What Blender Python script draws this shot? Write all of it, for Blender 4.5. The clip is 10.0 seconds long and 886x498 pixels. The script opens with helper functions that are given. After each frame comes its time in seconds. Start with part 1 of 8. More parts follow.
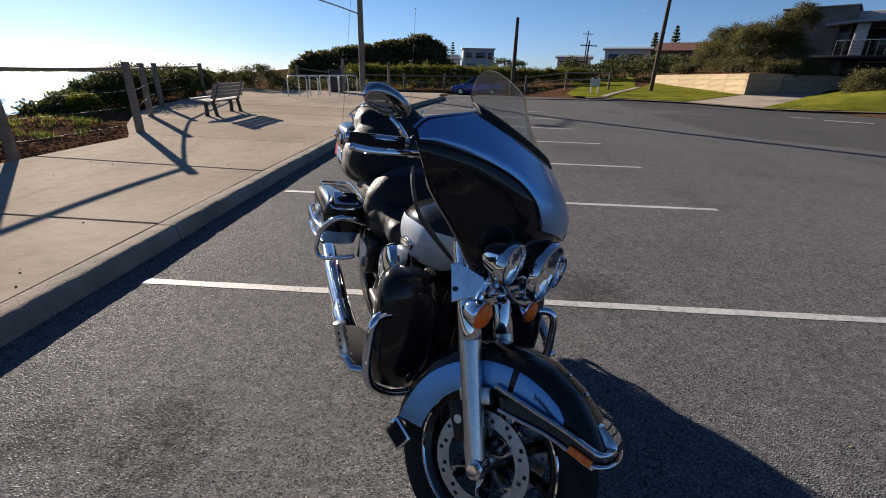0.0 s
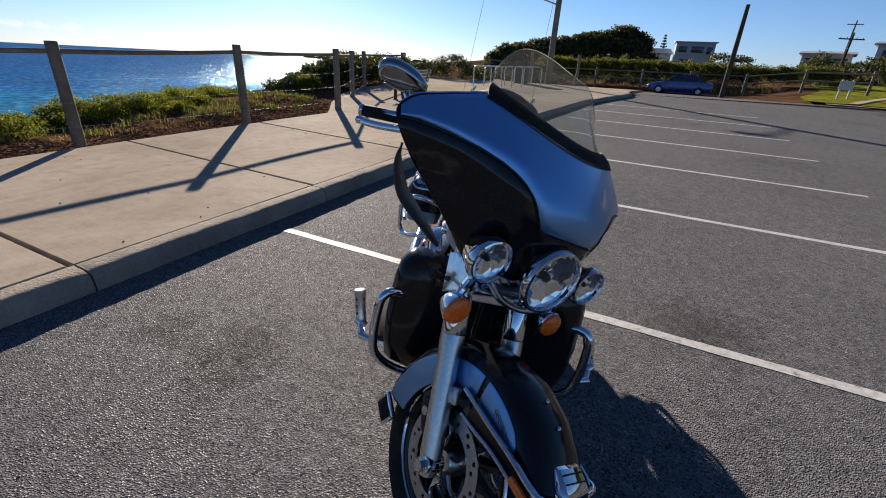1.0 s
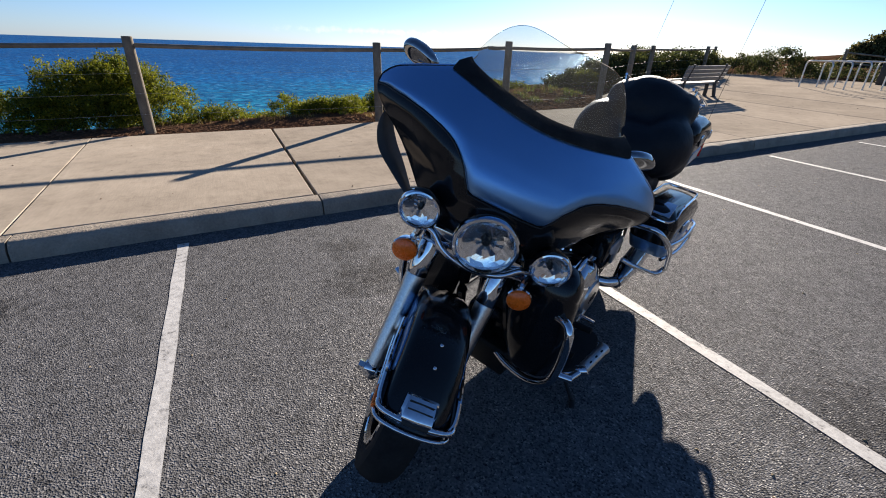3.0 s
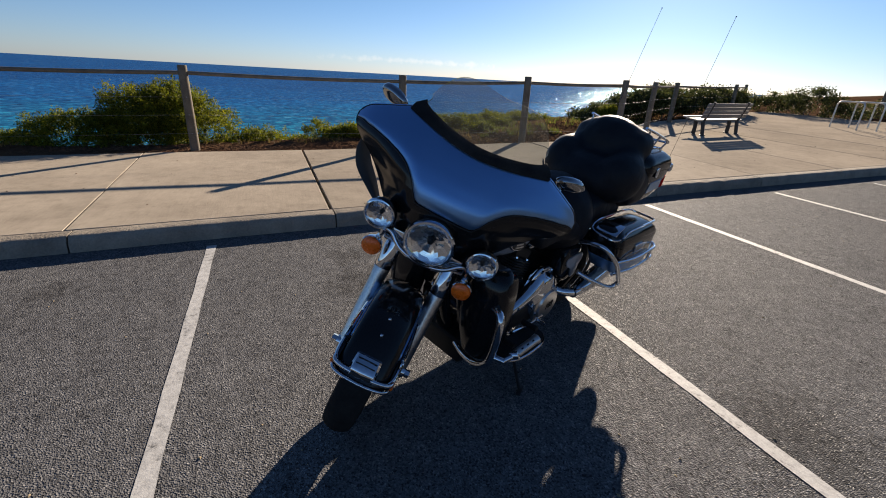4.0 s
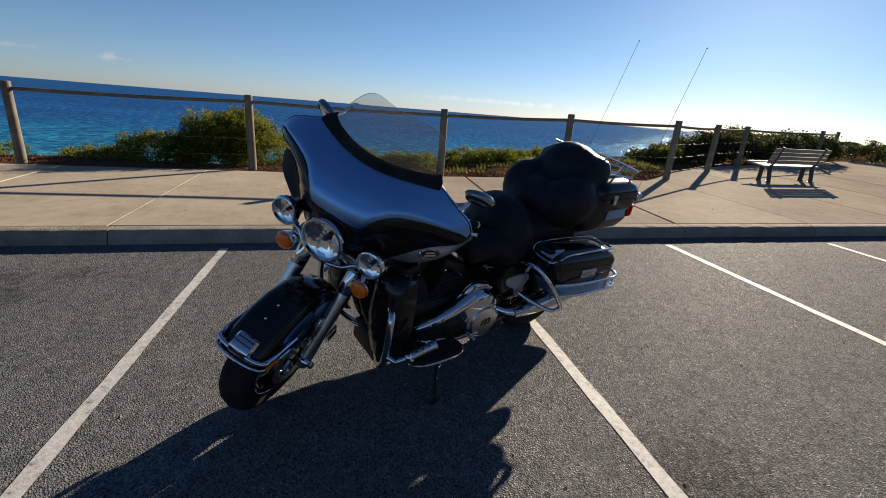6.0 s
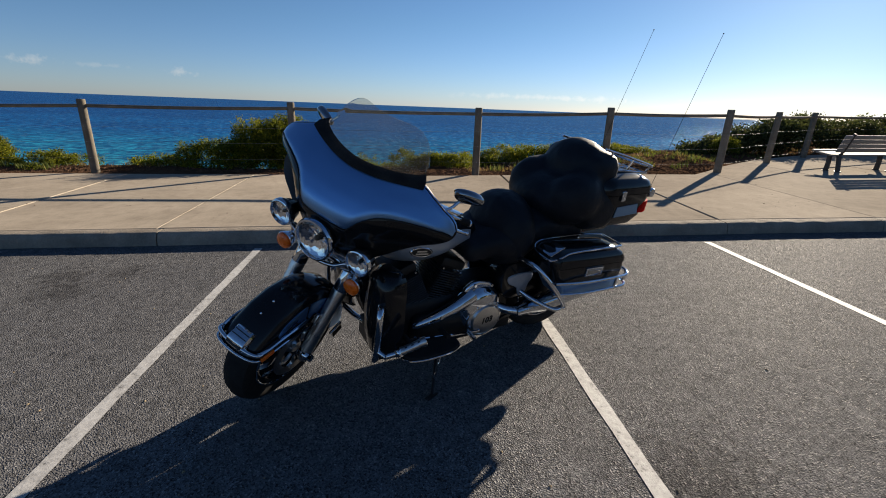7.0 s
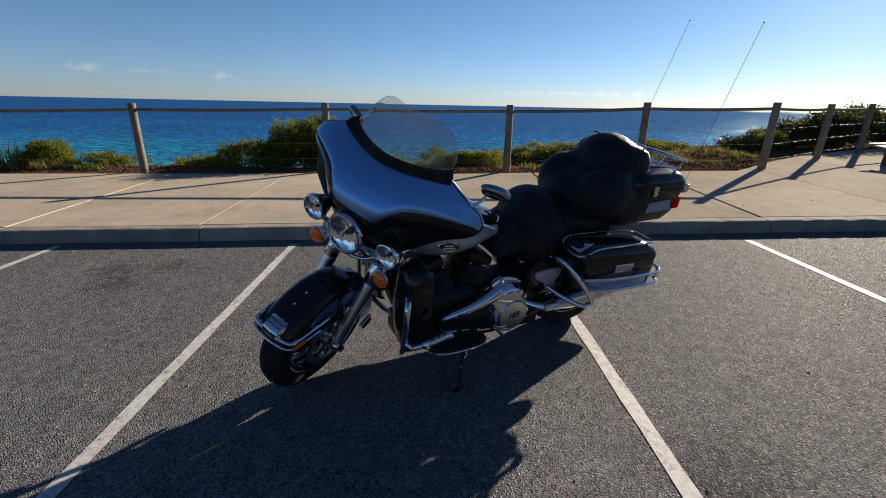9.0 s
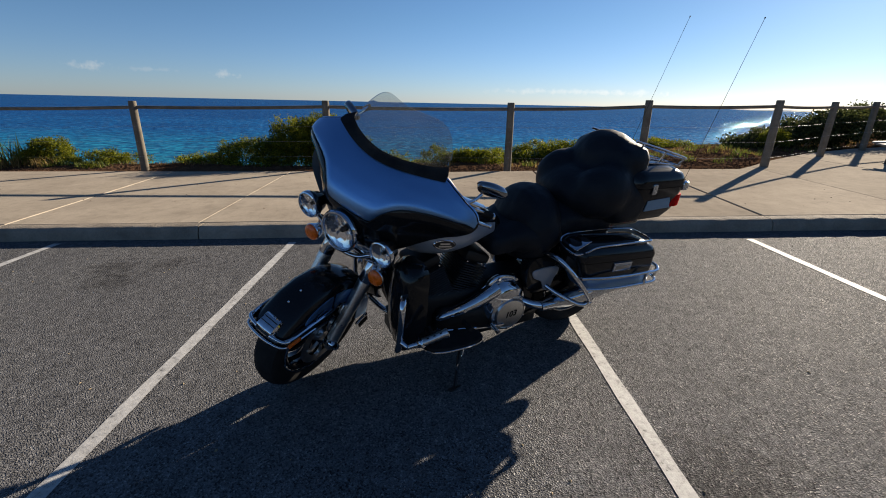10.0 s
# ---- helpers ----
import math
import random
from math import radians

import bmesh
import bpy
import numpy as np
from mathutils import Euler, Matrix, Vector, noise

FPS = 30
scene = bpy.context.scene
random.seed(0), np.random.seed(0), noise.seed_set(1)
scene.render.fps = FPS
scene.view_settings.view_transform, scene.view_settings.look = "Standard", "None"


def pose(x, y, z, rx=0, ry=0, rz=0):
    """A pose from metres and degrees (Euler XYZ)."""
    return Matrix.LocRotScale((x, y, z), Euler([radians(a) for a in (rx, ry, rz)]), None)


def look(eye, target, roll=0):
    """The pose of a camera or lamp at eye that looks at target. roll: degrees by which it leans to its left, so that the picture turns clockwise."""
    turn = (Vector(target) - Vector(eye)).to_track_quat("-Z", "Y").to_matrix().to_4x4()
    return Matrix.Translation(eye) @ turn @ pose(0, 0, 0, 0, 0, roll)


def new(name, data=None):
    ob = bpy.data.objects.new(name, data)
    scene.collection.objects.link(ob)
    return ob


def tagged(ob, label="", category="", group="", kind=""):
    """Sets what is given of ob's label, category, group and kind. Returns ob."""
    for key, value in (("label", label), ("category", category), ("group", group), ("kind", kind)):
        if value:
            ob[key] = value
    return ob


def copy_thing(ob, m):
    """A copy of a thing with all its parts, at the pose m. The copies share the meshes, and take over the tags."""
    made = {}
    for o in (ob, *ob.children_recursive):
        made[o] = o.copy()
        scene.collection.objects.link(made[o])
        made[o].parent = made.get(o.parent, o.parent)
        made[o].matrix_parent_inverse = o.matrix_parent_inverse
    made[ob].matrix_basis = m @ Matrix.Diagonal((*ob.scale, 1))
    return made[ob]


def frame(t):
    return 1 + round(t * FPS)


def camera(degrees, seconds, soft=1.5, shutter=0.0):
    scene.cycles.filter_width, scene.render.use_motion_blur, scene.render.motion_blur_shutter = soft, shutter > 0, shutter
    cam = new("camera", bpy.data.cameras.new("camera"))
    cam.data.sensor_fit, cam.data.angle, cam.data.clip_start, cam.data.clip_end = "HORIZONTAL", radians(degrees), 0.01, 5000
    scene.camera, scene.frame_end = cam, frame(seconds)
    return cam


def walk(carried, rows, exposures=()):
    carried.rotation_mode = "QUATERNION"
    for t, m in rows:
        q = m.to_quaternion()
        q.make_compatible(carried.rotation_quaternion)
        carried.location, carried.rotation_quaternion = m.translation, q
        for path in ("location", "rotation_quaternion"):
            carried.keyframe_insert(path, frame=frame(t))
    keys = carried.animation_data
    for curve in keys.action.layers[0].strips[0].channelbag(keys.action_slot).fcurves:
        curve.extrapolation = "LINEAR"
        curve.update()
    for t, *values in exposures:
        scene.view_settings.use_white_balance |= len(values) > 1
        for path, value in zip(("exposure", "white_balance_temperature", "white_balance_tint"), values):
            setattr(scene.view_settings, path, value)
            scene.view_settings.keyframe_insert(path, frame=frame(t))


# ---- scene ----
cam = camera(91.3, 10.0, soft=1.0)
PATH = [
    (0, (2.279, -2.583, 1.375), (2.151, -0.729, 0.637), 1.2),
    (0.5, (2.454, -2.476, 1.357), (1.966, -0.692, 0.595), 3.1),
    (1, (2.72, -2.416, 1.351), (1.887, -0.778, 0.562), 2.9),
    (1.5, (2.961, -2.294, 1.33), (1.912, -0.801, 0.511), 4.3),
    (2, (3.087, -2.126, 1.291), (1.886, -0.774, 0.437), 6.4),
    (2.5, (3.248, -2.012, 1.298), (1.768, -1.018, 0.391), 2.4),
    (4, (3.895, -1.868, 1.396), (2.176, -1.163, 0.655), 3.2),
    (4.5, (4.076, -1.729, 1.388), (2.315, -1.024, 0.756), 3.8),
    (5, (4.245, -1.553, 1.37), (2.437, -0.942, 0.774), 4.5),
    (5.5, (4.199, -1.417, 1.344), (2.366, -0.883, 0.747), 5.1),
    (7, (4.29, -1.004, 1.375), (2.402, -0.799, 0.75), 2.2),
    (7.5, (4.313, -0.992, 1.375), (2.419, -0.835, 0.749), 1.4),
    (8, (4.325, -0.994, 1.374), (2.429, -0.887, 0.745), 1.1),
    (8.5, (4.331, -0.996, 1.372), (2.436, -0.919, 0.739), 1.0),
    (9, (4.326, -0.987, 1.367), (2.43, -0.925, 0.732), 1.2),
    (9.5, (4.317, -0.975, 1.362), (2.422, -0.922, 0.725), 1.3),
    (10, (4.311, -0.958, 1.36), (2.418, -0.905, 0.718), 1.2),
]
walk(cam, [(t, look(eye, target, roll)) for t, eye, target, roll in PATH], [(0, 1.54, 6400, 14), (1, 1.62, 6350, 14), (1.5, 1.74, 6300, 14), (2, 1.92, 6150, 13), (2.5, 1.96, 6150, 13), (4, 1.57, 6750, 13), (5, 1.47, 6950, 12), (7, 1.48, 6700, 10), (10, 1.50, 6650, 10)])

# ---- world ----
SUN_EL, SUN_AZ = radians(17.2), radians(-44.4)      # azimuth from +Y towards +X
SUN_WAY = Vector((math.sin(SUN_AZ) * math.cos(SUN_EL), math.cos(SUN_AZ) * math.cos(SUN_EL), math.sin(SUN_EL)))
world = bpy.data.worlds.new("world")
scene.world = world
world.use_nodes = True
sky = world.node_tree.nodes.new("ShaderNodeTexSky")
sky.sky_type, sky.sun_disc = "NISHITA", False
sky.sun_elevation, sky.sun_rotation = SUN_EL, SUN_AZ
sky.altitude, sky.air_density, sky.dust_density, sky.ozone_density = 10, 0.85, 0.115, 3.2
back = world.node_tree.nodes["Background"]
tone = world.node_tree.nodes.new("ShaderNodeHueSaturation")
tone.inputs["Saturation"].default_value = 1.0
world.node_tree.links.new(sky.outputs[0], tone.inputs["Color"])
tint = world.node_tree.nodes.new("ShaderNodeMix")
tint.data_type, tint.blend_type = "RGBA", "MULTIPLY"
tint.inputs[0].default_value, tint.inputs[7].default_value = 1.0, (0.80, 0.98, 1.16, 1)
world.node_tree.links.new(tone.outputs[0], tint.inputs[6])
air, way = tint.outputs[2], world.node_tree.nodes.new("ShaderNodeTexCoord").outputs["Generated"]
rise = world.node_tree.nodes.new("ShaderNodeSeparateXYZ")
world.node_tree.links.new(way, rise.inputs[0])
low = world.node_tree.nodes.new("ShaderNodeMapRange")
low.inputs["From Min"].default_value, low.inputs["From Max"].default_value = 0.16, 0.0
world.node_tree.links.new(rise.outputs[2], low.inputs["Value"])
pale = world.node_tree.nodes.new("ShaderNodeMix")      # sea haze, bluer than clear air
pale.data_type, pale.blend_type = "RGBA", "MULTIPLY"
pale.inputs[7].default_value = (1.03, 0.96, 1.13, 1)
world.node_tree.links.new(low.outputs[0], pale.inputs[0])
world.node_tree.links.new(air, pale.inputs[6])
air = pale.outputs[2]
ragged = world.node_tree.nodes.new("ShaderNodeTexNoise")
ragged.inputs["Scale"].default_value, ragged.inputs["Detail"].default_value, ragged.inputs["Roughness"].default_value = 60, 5, 0.65
world.node_tree.links.new(way, ragged.inputs["Vector"])
for (x, y, z), wide, high, thick in (((-2589, -1869, 152), 0.040, 0.011, 0.8), ((-2923, -1286, 138), 0.032, 0.009, 0.7), ((-2720, -1620, 146), 0.060, 0.0045, 0.35), ((-3038, 986, 82), 0.26, 0.008, 0.3)):
    # small clouds low over the sea
    mp = world.node_tree.nodes.new("ShaderNodeMapping")
    mp.vector_type = "TEXTURE"
    mp.inputs["Location"].default_value = Vector((x, y, z)).normalized()
    mp.inputs["Scale"].default_value = (wide, wide, high)
    far = world.node_tree.nodes.new("ShaderNodeVectorMath")
    far.operation = "LENGTH"
    world.node_tree.links.new(way, mp.inputs["Vector"])
    world.node_tree.links.new(mp.outputs[0], far.inputs[0])
    edge = world.node_tree.nodes.new("ShaderNodeMath")
    edge.operation = "MULTIPLY_ADD"
    edge.inputs[1].default_value = 3.2
    world.node_tree.links.new(ragged.outputs["Fac"], edge.inputs[0])
    world.node_tree.links.new(far.outputs["Value"], edge.inputs[2])
    veil = world.node_tree.nodes.new("ShaderNodeMapRange")
    veil.inputs["From Min"].default_value, veil.inputs["From Max"].default_value = 2.35, 1.55
    veil.inputs["To Max"].default_value = thick
    world.node_tree.links.new(edge.outputs[0], veil.inputs["Value"])
    cloud = world.node_tree.nodes.new("ShaderNodeMix")
    cloud.data_type, cloud.blend_type = "RGBA", "MULTIPLY"
    cloud.inputs[7].default_value = (1.75, 1.32, 1.12, 1)
    world.node_tree.links.new(veil.outputs[0], cloud.inputs[0])
    world.node_tree.links.new(air, cloud.inputs[6])
    air = cloud.outputs[2]
world.node_tree.links.new(air, back.inputs[0])
back.inputs[1].default_value = 0.0315
sun = new("sun", bpy.data.lights.new("sun", "SUN"))
sun.data.energy, sun.data.angle, sun.data.color = 5.0, radians(0.55), (1.0, 0.88, 0.72)
sun.matrix_world = look(SUN_WAY * 60, (0, 0, 0))


# ---- materials ----
def shader(name):
    m = bpy.data.materials.new(name)
    m.use_nodes = True
    nt = m.node_tree
    return m, nt, nt.nodes["Principled BSDF"]


def link(nt, a, b):
    nt.links.new(a, b)


def noise_node(nt, scale, detail=4, rough=0.6, coord=None):
    n = nt.nodes.new("ShaderNodeTexNoise")
    n.inputs["Scale"].default_value, n.inputs["Detail"].default_value, n.inputs["Roughness"].default_value = scale, detail, rough
    if coord is None:
        coord = nt.nodes.new("ShaderNodeTexCoord").outputs["Object"]
    link(nt, coord, n.inputs["Vector"])
    return n


def ramp_node(nt, fac, stops):
    r = nt.nodes.new("ShaderNodeValToRGB")
    els = r.color_ramp.elements
    while len(els) < len(stops):
        els.new(0.5)
    for e, (p, c) in zip(els, stops):
        e.position, e.color = p, (*c, 1)
    link(nt, fac, r.inputs[0])
    return r.outputs[0]


def mix_node(nt, kind, fac, a, b):
    x = nt.nodes.new("ShaderNodeMix")
    x.data_type, x.blend_type = "RGBA", kind
    for i, v in ((0, fac), (6, a), (7, b)):
        if isinstance(v, (int, float)):
            x.inputs[i].default_value = v
        elif isinstance(v, tuple):
            x.inputs[i].default_value = (*v, 1)
        else:
            link(nt, v, x.inputs[i])
    return x.outputs[2]


def bump_node(nt, height, strength, distance=0.01):
    b = nt.nodes.new("ShaderNodeBump")
    b.inputs["Strength"].default_value, b.inputs["Distance"].default_value = strength, distance
    link(nt, height, b.inputs["Height"])
    return b.outputs[0]


def surface(name, c1, c2, scale=6, fine=90, rough=0.7, metal=0.0, bump=0.2, dist=0.004, vary=0.0, coat=0.0, rough2=None):
    """Two scales of variation between two colours, with fine relief."""
    m, nt, p = shader(name)
    a = noise_node(nt, scale)
    b = noise_node(nt, fine, 3)
    col = mix_node(nt, "MIX", ramp_fac(nt, a.outputs["Fac"], 0.3, 0.7), c1, c2)
    col = mix_node(nt, "MULTIPLY", 0.35, col, ramp_node(nt, b.outputs["Fac"], ((0.3, (0.55, 0.55, 0.55)), (0.7, (1.25, 1.25, 1.25)))))
    if vary:
        info = nt.nodes.new("ShaderNodeObjectInfo")
        col = mix_node(nt, "MULTIPLY", 1.0, col, ramp_node(nt, info.outputs["Random"], ((0, (1 - vary,) * 3), (1, (1 + vary,) * 3))))
    link(nt, col, p.inputs["Base Color"])
    p.inputs["Metallic"].default_value = metal
    if rough > 0.74 and metal == 0:
        p.inputs["Specular IOR Level"].default_value = 0.08 if rough < 0.9 else 0.0
    p.inputs["Coat Weight"].default_value = coat
    p.inputs["Coat Roughness"].default_value = 0.03
    lo, hi = rough, rough2 if rough2 else min(1.0, rough + 0.12)
    mr = nt.nodes.new("ShaderNodeMapRange")
    mr.inputs["To Min"].default_value, mr.inputs["To Max"].default_value = lo, hi
    link(nt, a.outputs["Fac"], mr.inputs["Value"])
    link(nt, mr.outputs[0], p.inputs["Roughness"])
    if bump:
        link(nt, bump_node(nt, b.outputs["Fac"], bump, dist), p.inputs["Normal"])
    return m


def ramp_fac(nt, v, lo, hi):
    r = nt.nodes.new("ShaderNodeMapRange")
    r.inputs["From Min"].default_value, r.inputs["From Max"].default_value = lo, hi
    link(nt, v, r.inputs["Value"])
    return r.outputs[0]


def foliage(name, dark, light, dry, thin=0.35):
    """Leaves that let some light through, each island of its own tone."""
    m, nt, p = shader(name)
    g = nt.nodes.new("ShaderNodeNewGeometry")
    n = noise_node(nt, 1.3, 2)
    col = ramp_node(nt, g.outputs["Random Per Island"], ((0.0, dark), (0.55, light), (0.93, light), (1.0, dry)))
    col = mix_node(nt, "MULTIPLY", 0.8, col, ramp_node(nt, n.outputs["Fac"], ((0.3, (0.6, 0.6, 0.55)), (0.7, (1.3, 1.25, 1.0)))))
    link(nt, col, p.inputs["Base Color"])
    p.inputs["Roughness"].default_value = 0.65
    p.inputs["Specular IOR Level"].default_value = 0.15
    t = nt.nodes.new("ShaderNodeBsdfTranslucent")
    link(nt, col, t.inputs[0])
    x = nt.nodes.new("ShaderNodeMixShader")
    x.inputs[0].default_value = thin
    link(nt, p.outputs[0], x.inputs[1])
    link(nt, t.outputs[0], x.inputs[2])
    link(nt, x.outputs[0], nt.nodes["Material Output"].inputs[0])
    return m


SLOPE_ALONG = 0.02


def asphalt_material(name, tone, stain=0.5):
    m, nt, p = shader(name)
    coord = nt.nodes.new("ShaderNodeTexCoord").outputs["Object"]
    v = nt.nodes.new("ShaderNodeTexVoronoi")
    v.inputs["Scale"].default_value = 150
    link(nt, coord, v.inputs["Vector"])
    sep = nt.nodes.new("ShaderNodeSeparateColor")
    link(nt, v.outputs["Color"], sep.inputs[0])
    big, mid = noise_node(nt, 0.55, 5, 0.65, coord), noise_node(nt, 14, 4, 0.7, coord)
    stones = ramp_node(nt, sep.outputs[0], ((0.0, tuple(tone * k * 0.3 for k in (1, 1, 1.03))), (0.3, tuple(tone * k * 0.95 for k in (0.985, 0.985, 1.025))),
                                            (0.9, tuple(tone * k * 1.45 for k in (0.985, 0.985, 1.015))), (1.0, tuple(tone * k * 2.4 for k in (1, 0.975, 0.965)))))
    col = mix_node(nt, "MULTIPLY", stain, stones, ramp_node(nt, big.outputs["Fac"], ((0.30, (0.55, 0.55, 0.57)), (0.42, (0.95, 0.95, 0.95)), (0.7, (1.2, 1.19, 1.15)))))
    col = mix_node(nt, "MULTIPLY", 0.5, col, ramp_node(nt, mid.outputs["Fac"], ((0.35, (0.6, 0.6, 0.6)), (0.65, (1.3, 1.3, 1.3)))))
    for (sx, sy), r in (((1.02, -1.2), 0.22), ((1.05, -1.42), 0.16), ((0.55, -1.3), 0.14), ((0.7, -3.75), 0.2), ((1.0, -3.55), 0.2), ((0.62, -3.3), 0.15), ((3.1, 0.2), 0.3)):
        # old oil stains
        d = nt.nodes.new("ShaderNodeVectorMath")
        d.operation = "DISTANCE"
        link(nt, coord, d.inputs[0])
        d.inputs[1].default_value = (sx, sy, SLOPE_ALONG * sy)
        w = nt.nodes.new("ShaderNodeMath")
        w.operation = "MULTIPLY_ADD"
        link(nt, mid.outputs["Fac"], w.inputs[0])
        w.inputs[1].default_value = 0.5
        link(nt, d.outputs["Value"], w.inputs[2])
        col = mix_node(nt, "MULTIPLY", 0.75, col, ramp_node(nt, ramp_fac(nt, w.outputs[0], r * 0.9 + 0.12, r + 0.34), ((0.0, (0.5, 0.49, 0.48)), (1.0, (1, 1, 1)))))
    link(nt, col, p.inputs["Base Color"])
    p.inputs["Roughness"].default_value = 0.9
    p.inputs["Specular IOR Level"].default_value = 0.03
    relief = bump_node(nt, v.outputs["Distance"], 0.8, 0.005)
    link(nt, relief, p.inputs["Normal"])
    glint = nt.nodes.new("ShaderNodeBsdfGlossy")         # a few polished stones
    glint.inputs["Roughness"].default_value = 0.42
    link(nt, relief, glint.inputs["Normal"])
    few = nt.nodes.new("ShaderNodeMapRange")
    few.inputs["From Min"].default_value, few.inputs["From Max"].default_value, few.inputs["To Max"].default_value = 0.72, 0.95, 0.028
    link(nt, sep.outputs[1], few.inputs["Value"])
    x = nt.nodes.new("ShaderNodeMixShader")
    link(nt, few.outputs[0], x.inputs[0])
    link(nt, p.outputs[0], x.inputs[1])
    link(nt, glint.outputs[0], x.inputs[2])
    link(nt, x.outputs[0], nt.nodes["Material Output"].inputs[0])
    return m


ASPHALT = asphalt_material("asphalt", 0.090)
ROAD = asphalt_material("older_asphalt", 0.066)


def concrete_material():
    """Broomed concrete: blotches, speckled sand, dark spots and faint streaks."""
    m, nt, p = shader("pavement_concrete")
    coord = nt.nodes.new("ShaderNodeTexCoord").outputs["Object"]
    big, mid, fine = noise_node(nt, 0.8, 5, 0.65, coord), noise_node(nt, 7, 5, 0.7, coord), noise_node(nt, 210, 3, 0.7, coord)
    mp = nt.nodes.new("ShaderNodeMapping")
    mp.inputs["Scale"].default_value = (2.0, 34.0, 2.0)
    link(nt, coord, mp.inputs["Vector"])
    broom = noise_node(nt, 3.0, 3, 0.6, mp.outputs[0])
    v = nt.nodes.new("ShaderNodeTexVoronoi")
    v.inputs["Scale"].default_value = 9
    link(nt, coord, v.inputs["Vector"])
    info = nt.nodes.new("ShaderNodeObjectInfo")
    col = mix_node(nt, "MIX", ramp_fac(nt, big.outputs["Fac"], 0.32, 0.68), (0.262, 0.224, 0.178), (0.352, 0.302, 0.240))
    col = mix_node(nt, "MULTIPLY", 0.6, col, ramp_node(nt, mid.outputs["Fac"], ((0.3, (0.72, 0.71, 0.7)), (0.5, (1, 1, 1)), (0.7, (1.12, 1.12, 1.12)))))
    col = mix_node(nt, "MULTIPLY", 0.5, col, ramp_node(nt, fine.outputs["Fac"], ((0.3, (0.6, 0.6, 0.6)), (0.7, (1.35, 1.35, 1.35)))))
    col = mix_node(nt, "MULTIPLY", 0.25, col, ramp_node(nt, broom.outputs["Fac"], ((0.35, (0.75, 0.75, 0.75)), (0.65, (1.2, 1.2, 1.2)))))
    col = mix_node(nt, "MULTIPLY", 0.7, col, ramp_node(nt, v.outputs["Distance"], ((0.035, (0.45, 0.42, 0.4)), (0.06, (1, 1, 1)))))
    col = mix_node(nt, "MULTIPLY", 1.0, col, ramp_node(nt, info.outputs["Random"], ((0, (0.95,) * 3), (1, (1.05,) * 3))))
    link(nt, col, p.inputs["Base Color"])
    p.inputs["Roughness"].default_value = 0.9
    p.inputs["Specular IOR Level"].default_value = 0.0
    relief = bump_node(nt, mix_node(nt, "ADD", 0.5, fine.outputs["Color"], broom.outputs["Color"]), 0.3, 0.003)
    link(nt, relief, p.inputs["Normal"])
    worn = nt.nodes.new("ShaderNodeBsdfGlossy")          # trodden smooth, a weak wide gloss
    worn.inputs["Roughness"].default_value = 0.6
    link(nt, relief, worn.inputs["Normal"])
    x = nt.nodes.new("ShaderNodeMixShader")
    x.inputs[0].default_value = 0.006
    link(nt, p.outputs[0], x.inputs[1])
    link(nt, worn.outputs[0], x.inputs[2])
    link(nt, x.outputs[0], nt.nodes["Material Output"].inputs[0])
    return m


CONCRETE = concrete_material()
KERB = surface("kerb_concrete", (0.195, 0.168, 0.136), (0.32, 0.276, 0.222), 3.5, 60, 0.88, 0, 0.7, 0.010, 0.07)
JOINT = surface("joint_filler", (0.042, 0.035, 0.028), (0.077, 0.063, 0.049), 20, 80, 0.95)
TIMBER = surface("weathered_timber", (0.119, 0.1015, 0.0805), (0.21, 0.182, 0.1435), 5, 60, 0.85, 0, 0.7, 0.006, 0.12)
WIRE = surface("galvanised_wire", (0.20, 0.20, 0.195), (0.30, 0.30, 0.29), 9, 60, 0.6, 0.35)
SOIL = surface("dune_soil", (0.046, 0.0265, 0.016), (0.105, 0.062, 0.037), 0.8, 14, 0.95, 0, 0.9, 0.05)
MULCH = surface("bark_mulch", (0.052, 0.029, 0.019), (0.130, 0.075, 0.048), 3, 40, 0.92, 0, 0.4, 0.01)
BUSH = foliage("saltbush_leaf", (0.0162, 0.0306, 0.0054), (0.138, 0.152, 0.011), (0.32, 0.265, 0.018), 0.45)
SCRUB = foliage("scrub_leaf", (0.0176, 0.0264, 0.0104), (0.068, 0.08, 0.0272), (0.128, 0.096, 0.032), 0.3)
HEDGE = foliage("hedge_leaf", (0.0255, 0.0357, 0.00765), (0.102, 0.1105, 0.017), (0.187, 0.1445, 0.0255), 0.45)
DRYGRASS = foliage("dry_grass", (0.084, 0.0595, 0.021), (0.21, 0.147, 0.0595), (0.266, 0.182, 0.084), 0.35)
GREENGRASS = foliage("green_blade", (0.036, 0.052, 0.0144), (0.112, 0.136, 0.028), (0.264, 0.216, 0.064), 0.35)
POLEWOOD = surface("dark_pole_timber", (0.045, 0.036, 0.028), (0.092, 0.074, 0.058), 4, 50, 0.88, 0, 0.6, 0.006)
TREELEAF = foliage("coast_tree_leaf", (0.014, 0.015, 0.006), (0.108, 0.100, 0.040), (0.165, 0.125, 0.06), 0.35)
LAWN = surface("lawn", (0.090, 0.100, 0.012), (0.188, 0.186, 0.030), 1.1, 45, 0.9, 0, 0.9, 0.04)
LIMESTONE = surface("limestone_block", (0.195, 0.152, 0.098), (0.325, 0.258, 0.166), 1.4, 30, 0.88, 0, 0.5, 0.01, 0.07)
RENDER_GREY = surface("grey_render", (0.322, 0.315, 0.301), (0.385, 0.378, 0.364), 1.5, 60, 0.85)
TAUPE = surface("taupe_render", (0.105, 0.098, 0.09), (0.15, 0.142, 0.132), 1.2, 60, 0.85)
